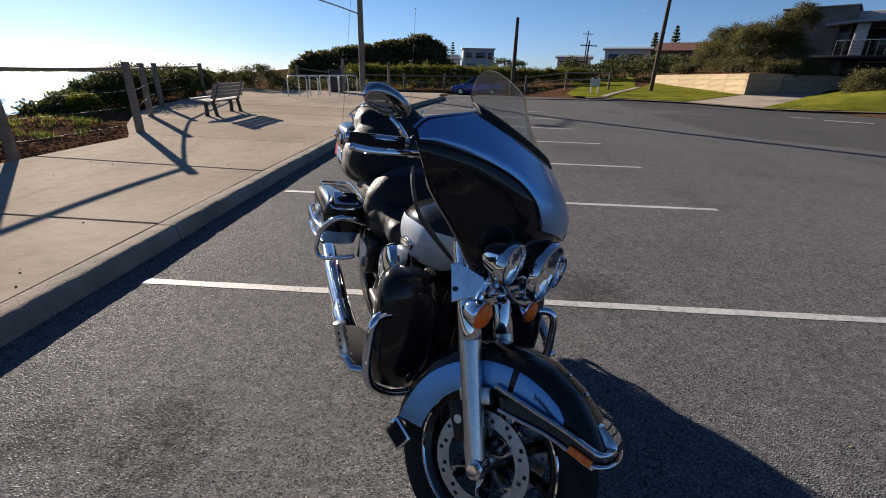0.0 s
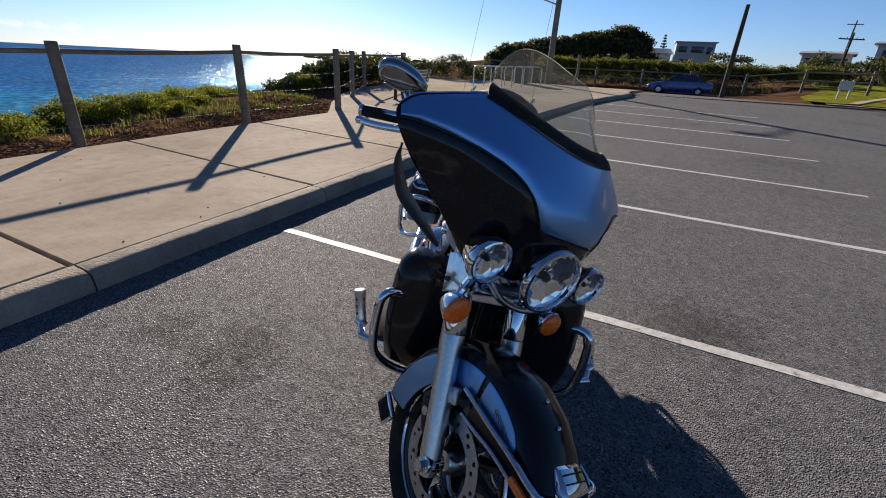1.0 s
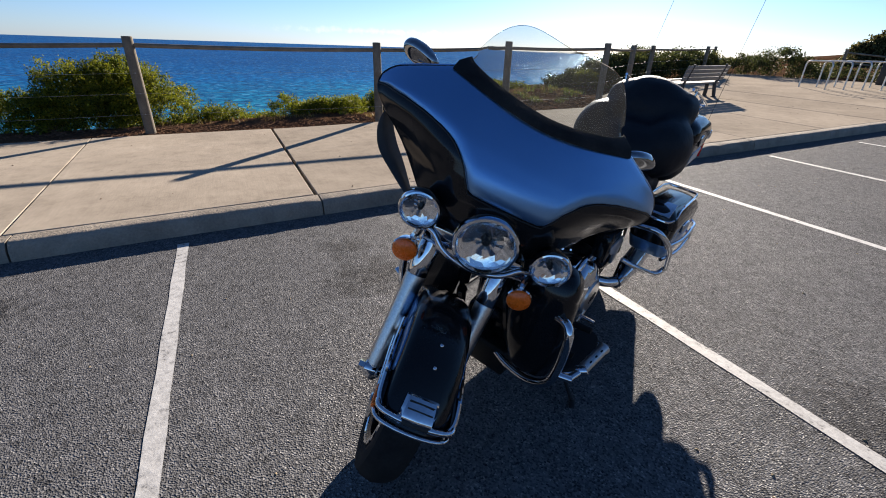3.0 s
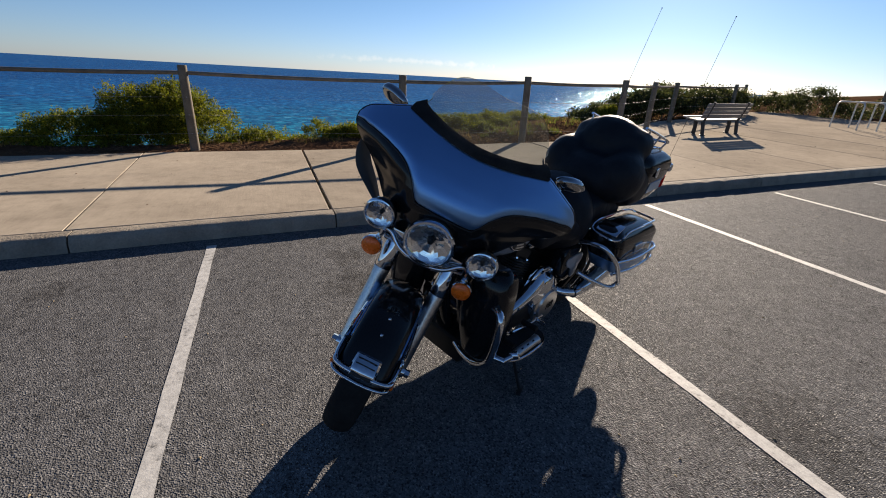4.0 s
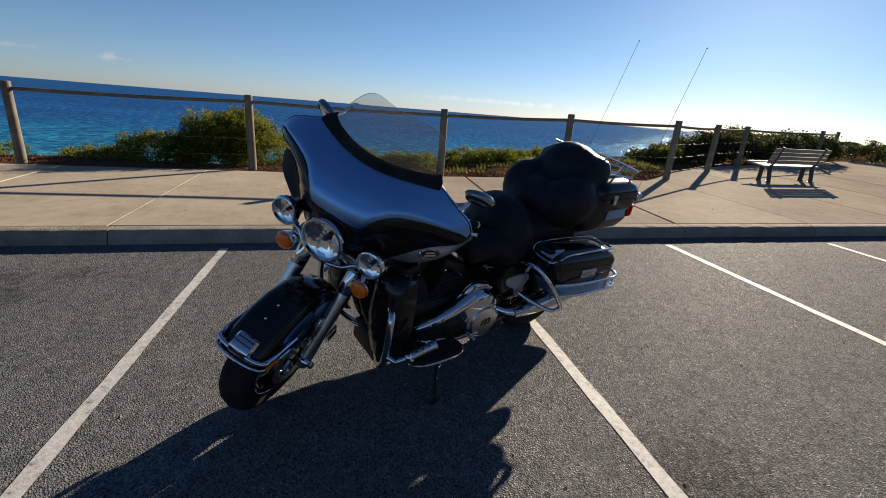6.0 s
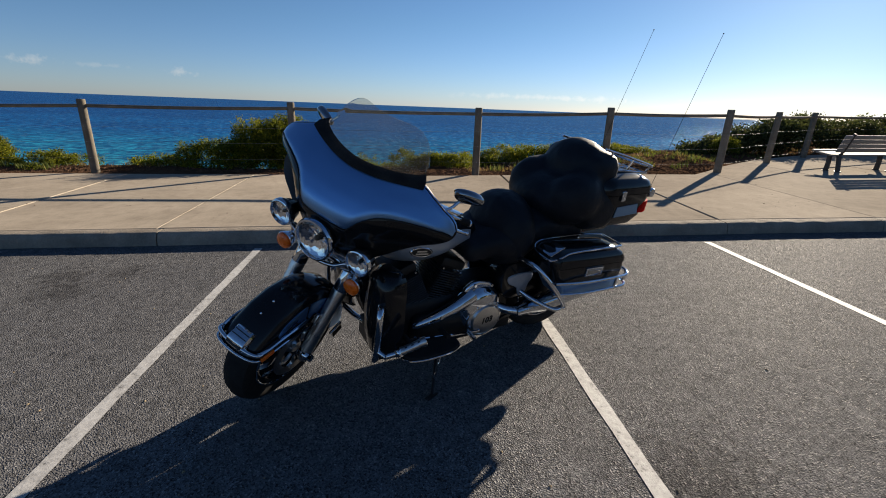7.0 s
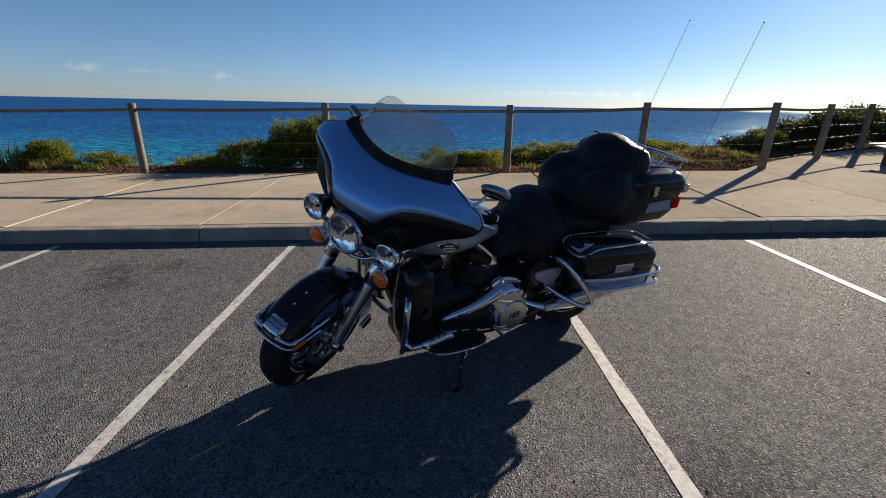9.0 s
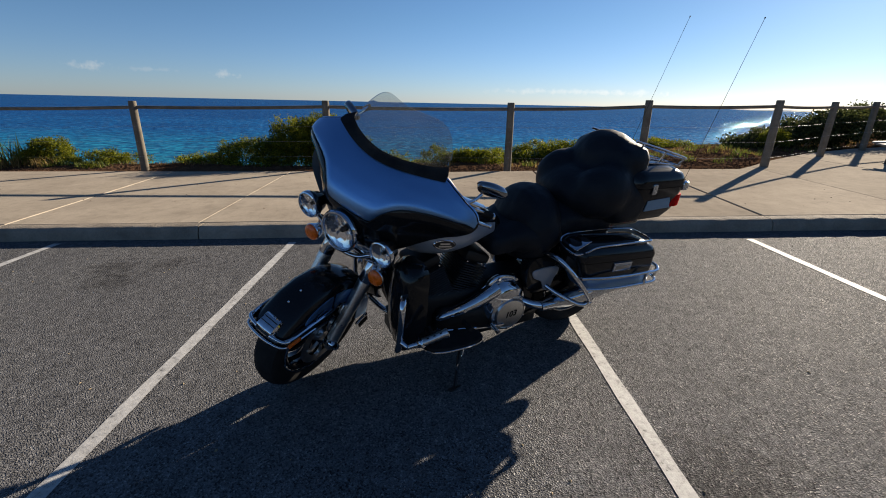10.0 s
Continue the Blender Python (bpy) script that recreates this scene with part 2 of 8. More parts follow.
RENDER_WHITE = surface("white_render", (0.462, 0.455, 0.434), (0.518, 0.511, 0.49), 1.5, 60, 0.8)
BRICK_RED = surface("red_brick", (0.21, 0.091, 0.056), (0.266, 0.126, 0.077), 3, 40, 0.85)
ROOFING = surface("metal_roofing", (0.252, 0.259, 0.266), (0.315, 0.322, 0.322), 1, 20, 0.45, 0.3)
TILE_ROOF = surface("tile_roof", (0.154, 0.084, 0.063), (0.21, 0.119, 0.084), 2, 16, 0.8, 0, 0.5, 0.03)
DARKGLASS = surface("window_glass", (0.02, 0.026, 0.03), (0.03, 0.036, 0.04), 1, 4, 0.06, 0, 0)
STEEL = surface("galvanised_steel", (0.50, 0.50, 0.49), (0.62, 0.62, 0.60), 8, 60, 0.35, 0.85)
SLAT = surface("painted_slat", (0.14, 0.1365, 0.1295), (0.196, 0.189, 0.1785), 4, 50, 0.6, 0, 0.3, 0.002, 0.06)
BLACKIRON = surface("black_cast_iron", (0.018, 0.018, 0.019), (0.03, 0.03, 0.032), 6, 60, 0.5)


def line_paint():
    m, nt, p = shader("worn_line_paint")
    coord = nt.nodes.new("ShaderNodeTexCoord").outputs["Object"]
    n, f = noise_node(nt, 26, 6, 0.75, coord), noise_node(nt, 2.2, 3, 0.6, coord)
    add = nt.nodes.new("ShaderNodeMath")
    add.operation = "MULTIPLY_ADD"
    link(nt, f.outputs["Fac"], add.inputs[0])
    add.inputs[1].default_value = 0.35
    link(nt, n.outputs["Fac"], add.inputs[2])
    col = ramp_node(nt, add.outputs[0], ((0.51, (0.085, 0.084, 0.083)), (0.58, (0.30, 0.296, 0.288)), (0.78, (0.42, 0.416, 0.405))))
    link(nt, col, p.inputs["Base Color"])
    p.inputs["Roughness"].default_value = 0.75
    link(nt, bump_node(nt, n.outputs["Fac"], 0.6, 0.004), p.inputs["Normal"])
    return m


LINE = line_paint()


def sea_material():
    """Blue water that scatters light from below, wave shading in its colour, under a rippled gloss."""
    m, nt, p = shader("sea_water")
    tc = nt.nodes.new("ShaderNodeTexCoord")
    sep = nt.nodes.new("ShaderNodeSeparateXYZ")
    link(nt, tc.outputs["Object"], sep.inputs[0])
    big = noise_node(nt, 0.015, 5, 0.6, tc.outputs["Object"])
    wob = nt.nodes.new("ShaderNodeMath")
    wob.operation = "MULTIPLY_ADD"
    link(nt, big.outputs["Fac"], wob.inputs[0])
    wob.inputs[1].default_value = 60
    link(nt, sep.outputs["X"], wob.inputs[2])
    shore = ramp_fac(nt, wob.outputs[0], -230, -5)
    mp = nt.nodes.new("ShaderNodeMapping")
    mp.inputs["Rotation"].default_value = (0, 0, radians(14))
    mp.inputs["Scale"].default_value = (0.8, 1.0, 1.0)
    link(nt, tc.outputs["Object"], mp.inputs["Vector"])
    w1, w2 = noise_node(nt, 0.55, 7, 0.72, mp.outputs[0]), noise_node(nt, 0.02, 5, 0.6, mp.outputs[0])
    col = ramp_node(nt, shore, ((0.0, (0.002, 0.044, 0.168)), (0.5, (0.003, 0.064, 0.205)), (0.8, (0.006, 0.115, 0.222)), (1.0, (0.034, 0.18, 0.195))))
    # wave troughs and crests painted dark and bright into the base colour
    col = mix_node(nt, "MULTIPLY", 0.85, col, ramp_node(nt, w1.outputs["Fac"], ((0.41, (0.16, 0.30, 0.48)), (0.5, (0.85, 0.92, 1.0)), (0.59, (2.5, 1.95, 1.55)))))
    # longer stretched waves, their light and dark also put into the colour
    wave_tone_map = nt.nodes.new("ShaderNodeMapping")
    wave_tone_map.inputs["Rotation"].default_value = (0, 0, radians(8))
    wave_tone_map.inputs["Scale"].default_value = (0.75, 0.30, 1.0)
    link(nt, tc.outputs["Object"], wave_tone_map.inputs["Vector"])
    w3 = noise_node(nt, 0.55, 6, 0.7, wave_tone_map.outputs[0])
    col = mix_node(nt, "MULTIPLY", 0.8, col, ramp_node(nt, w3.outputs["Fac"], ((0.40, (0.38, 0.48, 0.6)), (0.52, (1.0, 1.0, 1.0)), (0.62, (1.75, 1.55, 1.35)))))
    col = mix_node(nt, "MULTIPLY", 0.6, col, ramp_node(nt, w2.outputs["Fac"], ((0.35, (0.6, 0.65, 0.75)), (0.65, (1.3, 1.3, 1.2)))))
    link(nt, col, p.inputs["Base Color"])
    p.inputs["Roughness"].default_value = 0.6
    p.inputs["Specular IOR Level"].default_value = 0.0
    s = nt.nodes.new("ShaderNodeMath")
    s.operation = "MULTIPLY_ADD"
    link(nt, w2.outputs["Fac"], s.inputs[0])
    s.inputs[1].default_value = 2.0
    link(nt, w1.outputs["Fac"], s.inputs[2])
    nrm = bump_node(nt, s.outputs[0], 1.0, 0.62)
    g = nt.nodes.new("ShaderNodeBsdfGlossy")
    g.inputs["Roughness"].default_value = 0.09
    link(nt, nrm, g.inputs["Normal"])
    x = nt.nodes.new("ShaderNodeMixShader")
    x.inputs[0].default_value = 0.12
    g.inputs["Color"].default_value = (0.58, 0.86, 1.0, 1)
    link(nt, p.outputs[0], x.inputs[1])
    link(nt, g.outputs[0], x.inputs[2])
    facet = nt.nodes.new("ShaderNodeTexVoronoi")          # steep wavelets that flash towards the sun
    facet.inputs["Scale"].default_value = 0.9
    link(nt, mp.outputs[0], facet.inputs["Vector"])
    rgb = nt.nodes.new("ShaderNodeSeparateColor")
    link(nt, facet.outputs["Color"], rgb.inputs[0])
    few = nt.nodes.new("ShaderNodeMapRange")
    few.inputs["From Min"].default_value, few.inputs["From Max"].default_value, few.inputs["To Max"].default_value = 0.86, 1.0, 0.15
    link(nt, rgb.outputs[0], few.inputs["Value"])
    flash = nt.nodes.new("ShaderNodeBsdfGlossy")
    flash.inputs["Roughness"].default_value = 0.30
    y = nt.nodes.new("ShaderNodeMixShader")
    link(nt, few.outputs[0], y.inputs[0])
    link(nt, x.outputs[0], y.inputs[1])
    link(nt, flash.outputs[0], y.inputs[2])
    link(nt, y.outputs[0], nt.nodes["Material Output"].inputs[0])
    return m


SEA = sea_material()


# ---- mesh helpers ----
def smooth(bm, angle=38):
    bm.normal_update()
    for f in bm.faces:
        f.smooth = True
    lim = radians(angle)
    for e in bm.edges:
        if len(e.link_faces) == 2 and e.calc_face_angle(0) > lim:
            e.smooth = False


def mesh_from(bm, name, material, angle=38):
    if angle:
        smooth(bm, angle)
    me = bpy.data.meshes.new(name)
    bm.to_mesh(me)
    bm.free()
    me.materials.append(material)
    return me


def part(name, bm, material, parent, label="", angle=38):
    ob = new(name, mesh_from(bm, name, material, angle))
    ob.parent = parent
    return tagged(ob, label) if label else ob


def thing(name, bm, material, label, category, group="", kind="", m=None, angle=38):
    ob = new(name, mesh_from(bm, name, material, angle))
    if m is not None:
        ob.matrix_world = m
    return tagged(ob, label, category, group, kind)


def hub(name, m, label, category, group="", kind=""):
    ob = new(name)
    ob.empty_display_size = 0.1
    ob.matrix_world = m
    return tagged(ob, label, category, group, kind)


def box(bm, c, s, rot=None, bevel=0.0, seg=2):
    """A box round c of size s, turned by the matrix rot, its edges rounded."""
    t = Matrix.Translation(c) @ (rot if rot else Matrix()) @ Matrix.Diagonal((*s, 1))
    vs = bmesh.ops.create_cube(bm, size=1, matrix=t)["verts"]
    if bevel:
        es = {e for v in vs for e in v.link_edges}
        bmesh.ops.bevel(bm, geom=list(es), offset=bevel, segments=seg, profile=0.5, affect="EDGES")
    return bm


def turned(way):
    return Vector(way).to_track_quat("Z", "Y").to_matrix().to_4x4()


def rod(bm, a, b, r1, r2=None, n=14, bevel=0.0):
    """A round bar from a to b."""
    a, b = Vector(a), Vector(b)
    d = b - a
    vs = bmesh.ops.create_cone(bm, cap_ends=True, segments=n, radius1=r1, radius2=r1 if r2 is None else r2, depth=d.length,
                               matrix=Matrix.Translation((a + b) / 2) @ turned(d))["verts"]
    if bevel:
        es = [e for e in {e for v in vs for e in v.link_edges} if e.calc_face_angle(0) > 1.0]
        bmesh.ops.bevel(bm, geom=es, offset=bevel, segments=2, profile=0.5, affect="EDGES")
    return bm


def spline(pts, n=8, closed=False):
    """A smooth line through the points."""
    pts = [Vector(p) for p in pts]
    k = len(pts)
    out = []
    for i in range(k if closed else k - 1):
        p0, p1 = pts[(i - 1) % k] if closed or i else pts[0], pts[i]
        p2 = pts[(i + 1) % k]
        p3 = pts[(i + 2) % k] if closed or i + 2 < k else pts[-1]
        for j in range(n):
            t = j / n
            out.append(0.5 * (2 * p1 + (p2 - p0) * t + (2 * p0 - 5 * p1 + 4 * p2 - p3) * t * t + (3 * p1 - p0 - 3 * p2 + p3) * t ** 3))
    if not closed:
        out.append(pts[-1])
    return out


def tube(bm, pts, r, n=10, closed=False, radii=None, flat=1.0):
    """A round bar along a line of points."""
    pts = [Vector(p) for p in pts]
    k = len(pts)
    rings, up = [], Vector((0.13, 0.21, 1)).normalized()
    for i, p in enumerate(pts):
        a = pts[(i - 1) % k] if closed or i else p
        b = pts[(i + 1) % k] if closed or i < k - 1 else p
        t = (b - a).normalized()
        s = t.cross(up)
        if s.length < 0.1:
            s = t.cross(Vector((1, 0, 0)))
        s.normalize()
        u = s.cross(t).normalized()
        rr = radii[i] if radii else r
        rings.append([bm.verts.new(p + s * math.cos(q) * rr + u * math.sin(q) * rr * flat) for q in (2 * math.pi * j / n for j in range(n))])
    for i in range(k if closed else k - 1):
        A, B = rings[i], rings[(i + 1) % k]
        for j in range(n):
            bm.faces.new((A[j], A[(j + 1) % n], B[(j + 1) % n], B[j]))
    if not closed:
        bm.faces.new(rings[0][::-1])
        bm.faces.new(rings[-1])
    bmesh.ops.recalc_face_normals(bm, faces=bm.faces[:])
    return bm


def loft(bm, rings, closed=True, caps=True):
    """A skin over rings of points, all of one length."""
    vs = [[bm.verts.new(p) for p in ring] for ring in rings]
    n = len(vs[0])
    for A, B in zip(vs, vs[1:]):
        for j in range(n if closed else n - 1):
            bm.faces.new((A[j], A[(j + 1) % n], B[(j + 1) % n], B[j]))
    if caps:
        bm.faces.new(vs[0][::-1])
        bm.faces.new(vs[-1])
    bmesh.ops.recalc_face_normals(bm, faces=bm.faces[:])
    return bm


def lathe(bm, profile, m, n=32, closed=False):
    """Turns a profile of (radius, height) round the z axis of m."""
    rings = []
    for r, h in profile:
        rings.append([m @ Vector((r * math.cos(q), r * math.sin(q), h)) for q in (2 * math.pi * j / n for j in range(n))])
    if closed:
        rings.append(rings[0])
    loft(bm, rings, True, False)
    bmesh.ops.remove_doubles(bm, verts=bm.verts[:], dist=1e-5)
    bmesh.ops.recalc_face_normals(bm, faces=bm.faces[:])
    return bm


def leaf_mesh(name, pts, size, rng, lift=0.25, long=1.7):
    """Small pointed leaves at the points, in one mesh."""
    n = len(pts)
    d = rng.normal(size=(n, 3))
    d[:, 2] += lift * 2
    d /= np.linalg.norm(d, axis=1)[:, None]
    s = np.cross(d, rng.normal(size=(n, 3)))
    s /= np.linalg.norm(s, axis=1)[:, None]
    k = (size * rng.uniform(0.6, 1.3, n))[:, None]
    v = np.stack([pts - d * k * long / 2, pts + s * k * 0.5, pts + d * k * long / 2, pts - s * k * 0.5], 1).reshape(-1, 3)
    me = bpy.data.meshes.new(name)
    me.vertices.add(4 * n)
    me.vertices.foreach_set("co", v.ravel())
    me.loops.add(4 * n)
    me.loops.foreach_set("vertex_index", np.arange(4 * n))
    me.polygons.add(n)
    me.polygons.foreach_set("loop_start", np.arange(n) * 4)
    me.polygons.foreach_set("loop_total", np.full(n, 4))
    me.update(calc_edges=True)
    return me


def sprigs(rng, lobes, n, size):
    """Leaf points gathered in small sprigs over the lobes, with gaps between."""
    tips = lobe_points(rng, lobes, max(60, n // 34))
    pick = rng.integers(0, len(tips), n)
    return tips[pick] + rng.normal(size=(n, 3)) * size * np.array((1.9, 1.9, 1.6))


def lobe_points(rng, lobes, n, low=-0.25):
    """Points near the skins of overlapping ellipsoids, ragged."""
    w = np.array([l[3] * l[5] + l[4] * l[5] + l[3] * l[4] for l in lobes], float)
    pick = rng.choice(len(lobes), n, p=w / w.sum())
    L = np.array(lobes)[pick]
    d = rng.normal(size=(n, 3))
    d /= np.linalg.norm(d, axis=1)[:, None]
    d[:, 2] = np.where(d[:, 2] < low, -d[:, 2], d[:, 2])
    bumpy = 0.86 + 0.13 * np.sin(d[:, 0] * 9 + pick) * np.sin(d[:, 1] * 8 + 2 * pick) + 0.1 * np.sin(d[:, 2] * 11 + pick)
    r = bumpy * rng.uniform(0.72, 1.08, n)
    return L[:, :3] + d * L[:, 3:6] * r[:, None]


def shrub(name, at, lobes, leaves, size, material, label, seed, group="", stems=5):
    """A bush: forked stems under a ragged crown of leaves. Lobes are relative to its foot."""
    rng = np.random.default_rng(seed)
    ob = hub(name, Matrix.Translation(at), label, "shrub", group)
    bm = bmesh.new()
    for i in range(stems):
        l = lobes[i % len(lobes)]
        tip = Vector(l[:3]) + Vector(rng.normal(size=3)) * 0.15
        mid = tip * 0.5 + Vector((*rng.normal(size=2) * 0.08, 0.05))
        k = max(l[5], 0.2)
        tube(bm, spline([(tip.x * 0.2, tip.y * 0.2, -0.1), mid, tip], 4), 0.02, 6, radii=[0.03 * k * (1 - 0.09 * j) for j in range(9)])
    part("stems", bm, TIMBER, ob)
    me = leaf_mesh("leaves", sprigs(rng, lobes, leaves, size), size, rng)
    me.materials.append(material)
    c = new("crown", me)
    c.parent = ob
    return ob


# ---- the lie of the land ----
SLOPE = 0.02


def gz(y):
    """Height of the asphalt, which climbs gently along the kerb."""
    return SLOPE * max(-40.0, min(26.0, y))


def ax(x, y):
    """Height of the asphalt, with its fall away from the kerb further on."""
    return gz(y) - 0.0095 * max(0.0, min(8.0, x)) * max(0.0, min(1.0, (y - 1.0) / 3.0))


def kerb_x(y):
    """The line of the kerb's upper edge."""
    return float(np.interp(y, (-40, -5, 3, 9, 13, 16, 18, 19.2, 20.6, 21.4), (0.4, -0.16, -0.37, -0.45, -0.32, 0.05, 0.4, 0.52, 0.52, 0.52)))


FENCE = [(-4.95, -17.6), (-4.9, -14.0), (-4.82, -10.4), (-4.75, -6.84), (-4.68, -3.06), (-4.35, 0.53), (-4.27, 3.15), (-4.25, 5.64), (-5.9, 8.19), (-7.19, 10.44), (-9.0, 15.6), (-11.2, 19.2)]


def fence_x(y):
    return float(np.interp(y, (-60,) + tuple(p[1] for p in FENCE) + (40, 80), (-5.2,) + tuple(p[0] for p in FENCE) + (-22, -45)))


def land(x, y):
    """Height of the bare ground."""
    base = gz(y)
    d = fence_x(y) - x
    if d < -0.6:
        z = base - 0.05 - 0.09 * (x > 1.0)
        if x > 6 or y > 24:
            far = max(0.0, y - 24) + max(0.0, x - 14)
            z = base - 0.05 - 0.09 * (y < 23) + 0.012 * min(far, 150)
        dx, dy = (x + 10) / 17, (y - 66) / 20
        z += 2.3 * math.exp(-dx * dx - dy * dy)
        z -= 0.42 * max(0.0, min(1.0, (y - 21.5) / 4)) * max(0.0, min(1.0, (9 - x) / 3)) * max(0.0, min(1.0, (x + 9) / 3)) * max(0.0, min(1.0, (48 - y) / 6))
        dx, dy = (x - 34) / 26, (y - 75) / 30
        z += 2.0 * math.exp(-dx * dx - dy * dy)
        return z
    flat = float(np.interp(y, (-60, -4, -1.5, 0.5, 2, 3.5, 5.5, 6.4, 8, 10, 16, 24, 40, 80), (0.7, 0.7, 1.0, 2.1, 2.9, 3.4, 4.3, 4.2, 3.5, 3.3, 3.8, 5.0, 7.0, 9)))
    soil = base + 0.06 + 0.10 * noise.noise(Vector((x * 0.7, y * 0.7, 0))) + 0.22 * noise.noise(Vector((x * 0.21, y * 0.21, 3)))
    rise = min(1.0, max(0.0, d) / 1.2)
    z = base + 0.04 + (soil - base) * rise
    if d > flat:
        z -= (d - flat) * (0.5 + 0.7 * max(0.0, min(1.0, (y - 5.0) / 3.0)))
    dx, dy = (x + 10) / 17, (y - 66) / 20
    z += 2.3 * math.exp(-dx * dx - dy * dy)
    return max(z, -14.0)


def strip(lo, hi, step):
    return list(np.arange(lo, hi, step))


def build_ground():
    xs = [-900, -300, -120, -80, -60, -50, -42, -36] + strip(-31, -14, 1.5) + strip(-14, -3, 0.5) + [-2.4, -1, 0.5, 3, 6, 9, 12, 15, 18, 22, 27, 33, 40, 50, 65, 90, 150, 400, 1200, 4000]
    ys = [-4000, -1500, -500, -200, -100, -60, -40, -28] + strip(-22, 26, 0.7) + strip(26, 110, 4) + [130, 170, 260, 500, 1500, 4000]
    bm = bmesh.new()
    g = [[bm.verts.new((x, y, land(x, y))) for x in xs] for y in ys]
    for A, B in zip(g, g[1:]):
        for i in range(len(xs) - 1):
            bm.faces.new((A[i], A[i + 1], B[i + 1], B[i]))
    tagged(thing("ground", bm, SOIL, "sandy brown coastal dune soil sloping to the sea", "ground", kind="structure", angle=0), kind="structure")


build_ground()

bm = bmesh.new()
sx = [-4800, -2500, -1200, -600, -300, -150, -80, -40, -12]
sy = [-4800, -2000, -800, -300, -100, -30, 0, 30, 80, 200, 500, 1000, 2000, 4800]
g = [[bm.verts.new((x, y, -9.0)) for x in sx] for y in sy]
for A, B in zip(g, g[1:]):
    for i in range(len(sx) - 1):
        bm.faces.new((A[i], A[i + 1], B[i + 1], B[i]))
thing("sea", bm, SEA, "deep blue sea with small waves shaded into its colour and turquoise shallows", "water", kind="structure", angle=0)

# asphalt: the car park and the road beyond
EDGE_FAR = [(3.0, 21.4), (6.0, 23.4), (9.1, 23.2), (10.8, 22.4), (12.8, 21.2), (14.7, 18.3), (16.4, 17.7), (19.3, 17.6), (30, 16.0), (90, 8)]


def build_asphalt():
    bm = bmesh.new()
    ys = strip(-45, 21.4, 1.1) + [21.4]
    near = [(kerb_x(y) + 0.03, y) for y in ys]
    rows = []
    for i, (x, y) in enumerate(near):
        far = 90 if y < 8 else float(np.interp(-y, [-p[1] for p in EDGE_FAR[1:]], [p[0] for p in EDGE_FAR[1:]])) if y < 23.4 else 6
        cols = [x + (far - x) * k for k in (0, 0.03, 0.06, 0.09, 0.12, 0.2, 0.5, 1)]
        rows.append([bm.verts.new((c, y, ax(c, y))) for c in cols])
    last = [(0.45, 21.6), (1.6, 21.8), (3.2, 22.1), (5.2, 22.5), (6.5, 22.95), (8.0, 23.15), (9.6, 22.9), (12.3, 21.5)]
    rows.append([bm.verts.new((x, y, ax(x, y))) for x, y in last])
    for A, B in zip(rows, rows[1:]):
        for i in range(len(A) - 1):
            bm.faces.new((A[i], A[i + 1], B[i + 1], B[i]))
    thing("asphalt_car_park", bm, ASPHALT, "grey worn asphalt of the seaside car park", "road", kind="structure", angle=0)
    bm = bmesh.new()
    inner = [(9.1, 23.0), (8.9, 16.7), (8.6, 12.7), (8.9, 9.6), (11, 7.5), (15, 3), (24, -44)]
    outer = [(10.8, 22.3), (12.8, 21.1), (14.7, 18.3), (19.3, 17.6), (30, 16.0), (60, 9), (90, -44)]
    loft(bm, [[(x, y, ax(x, y) + 0.006) for x, y in inner], [(x, y, ax(x, y) + 0.006) for x, y in outer]], False, False)
    thing("road", bm, ROAD, "darker grey asphalt road along the car park", "road", kind="structure", angle=0)
    for x0, y0, x1, y1, w in ((14.45, 14.2, 15.55, 13.5, 0.22), (13.9, 15.3, 14.4, 14.8, 0.16)):
        bm = bmesh.new()
        t = Vector((y1 - y0, x0 - x1, 0)).normalized() * w / 2
        loft(bm, [[Vector((x, y, ax(x, y) + 0.011)) + t * k for k in (-1, 1)] for x, y in ((x0, y0), ((x0 + x1) / 2, (y0 + y1) / 2), (x1, y1))], False, False)
        thing("road_marking", bm, LINE, "short worn white dash on the road", "road marking", "worn road dashes", angle=0)


build_asphalt()


def bay_line(y, x0, x1, w=0.073):
    bm = bmesh.new()
    n = 24
    top = [[(x0 + (x1 - x0) * i / n, y + s * w / 2 + 0.003 * math.sin(i * 2.1 + s), ax(x0 + (x1 - x0) * i / n, y) + 0.0025 + SLOPE * s * w / 2) for i in range(n + 1)] for s in (-1, 1)]
    loft(bm, top, False, False)
    thing("parking_line", bm, LINE, "worn white painted line of a parking bay", "road marking", "parking bay lines", m=None, angle=0)


for k in range(-7, 8):
    if k == 7:
        continue
    bay_line(2.4 * k + (0.012 if k == 1 else 0), 0.0 if k < 4 else 0.1, 5.12 - 0.05 * k * (k > 0))

# kerb and pavement
PATH_BACK = [(y, fence_x(y) + 0.28) for y in (-45, -20, -8, -4, 0, 3, 5)] + [(6.6, -5.3), (8.5, -6.6), (10.5, -7.6), (13, -8.4), (15.6, -9.3), (19, -10.9), (21.4, -11.5)]


def back_x(y):
    return float(np.interp(y, [p[0] for p in PATH_BACK], [p[1] for p in PATH_BACK]))


def path_z(x, y):
    """Height of the footpath, which falls gently towards the sea."""
    f = max(0.0, min(1.0, (kerb_x(y) - 0.12 - x) / 4.2))
    return gz(y) + 0.132 - f * float(np.interp(y, (-4, -1, 2, 4), (0.061, 0.056, -0.004, -0.024)))


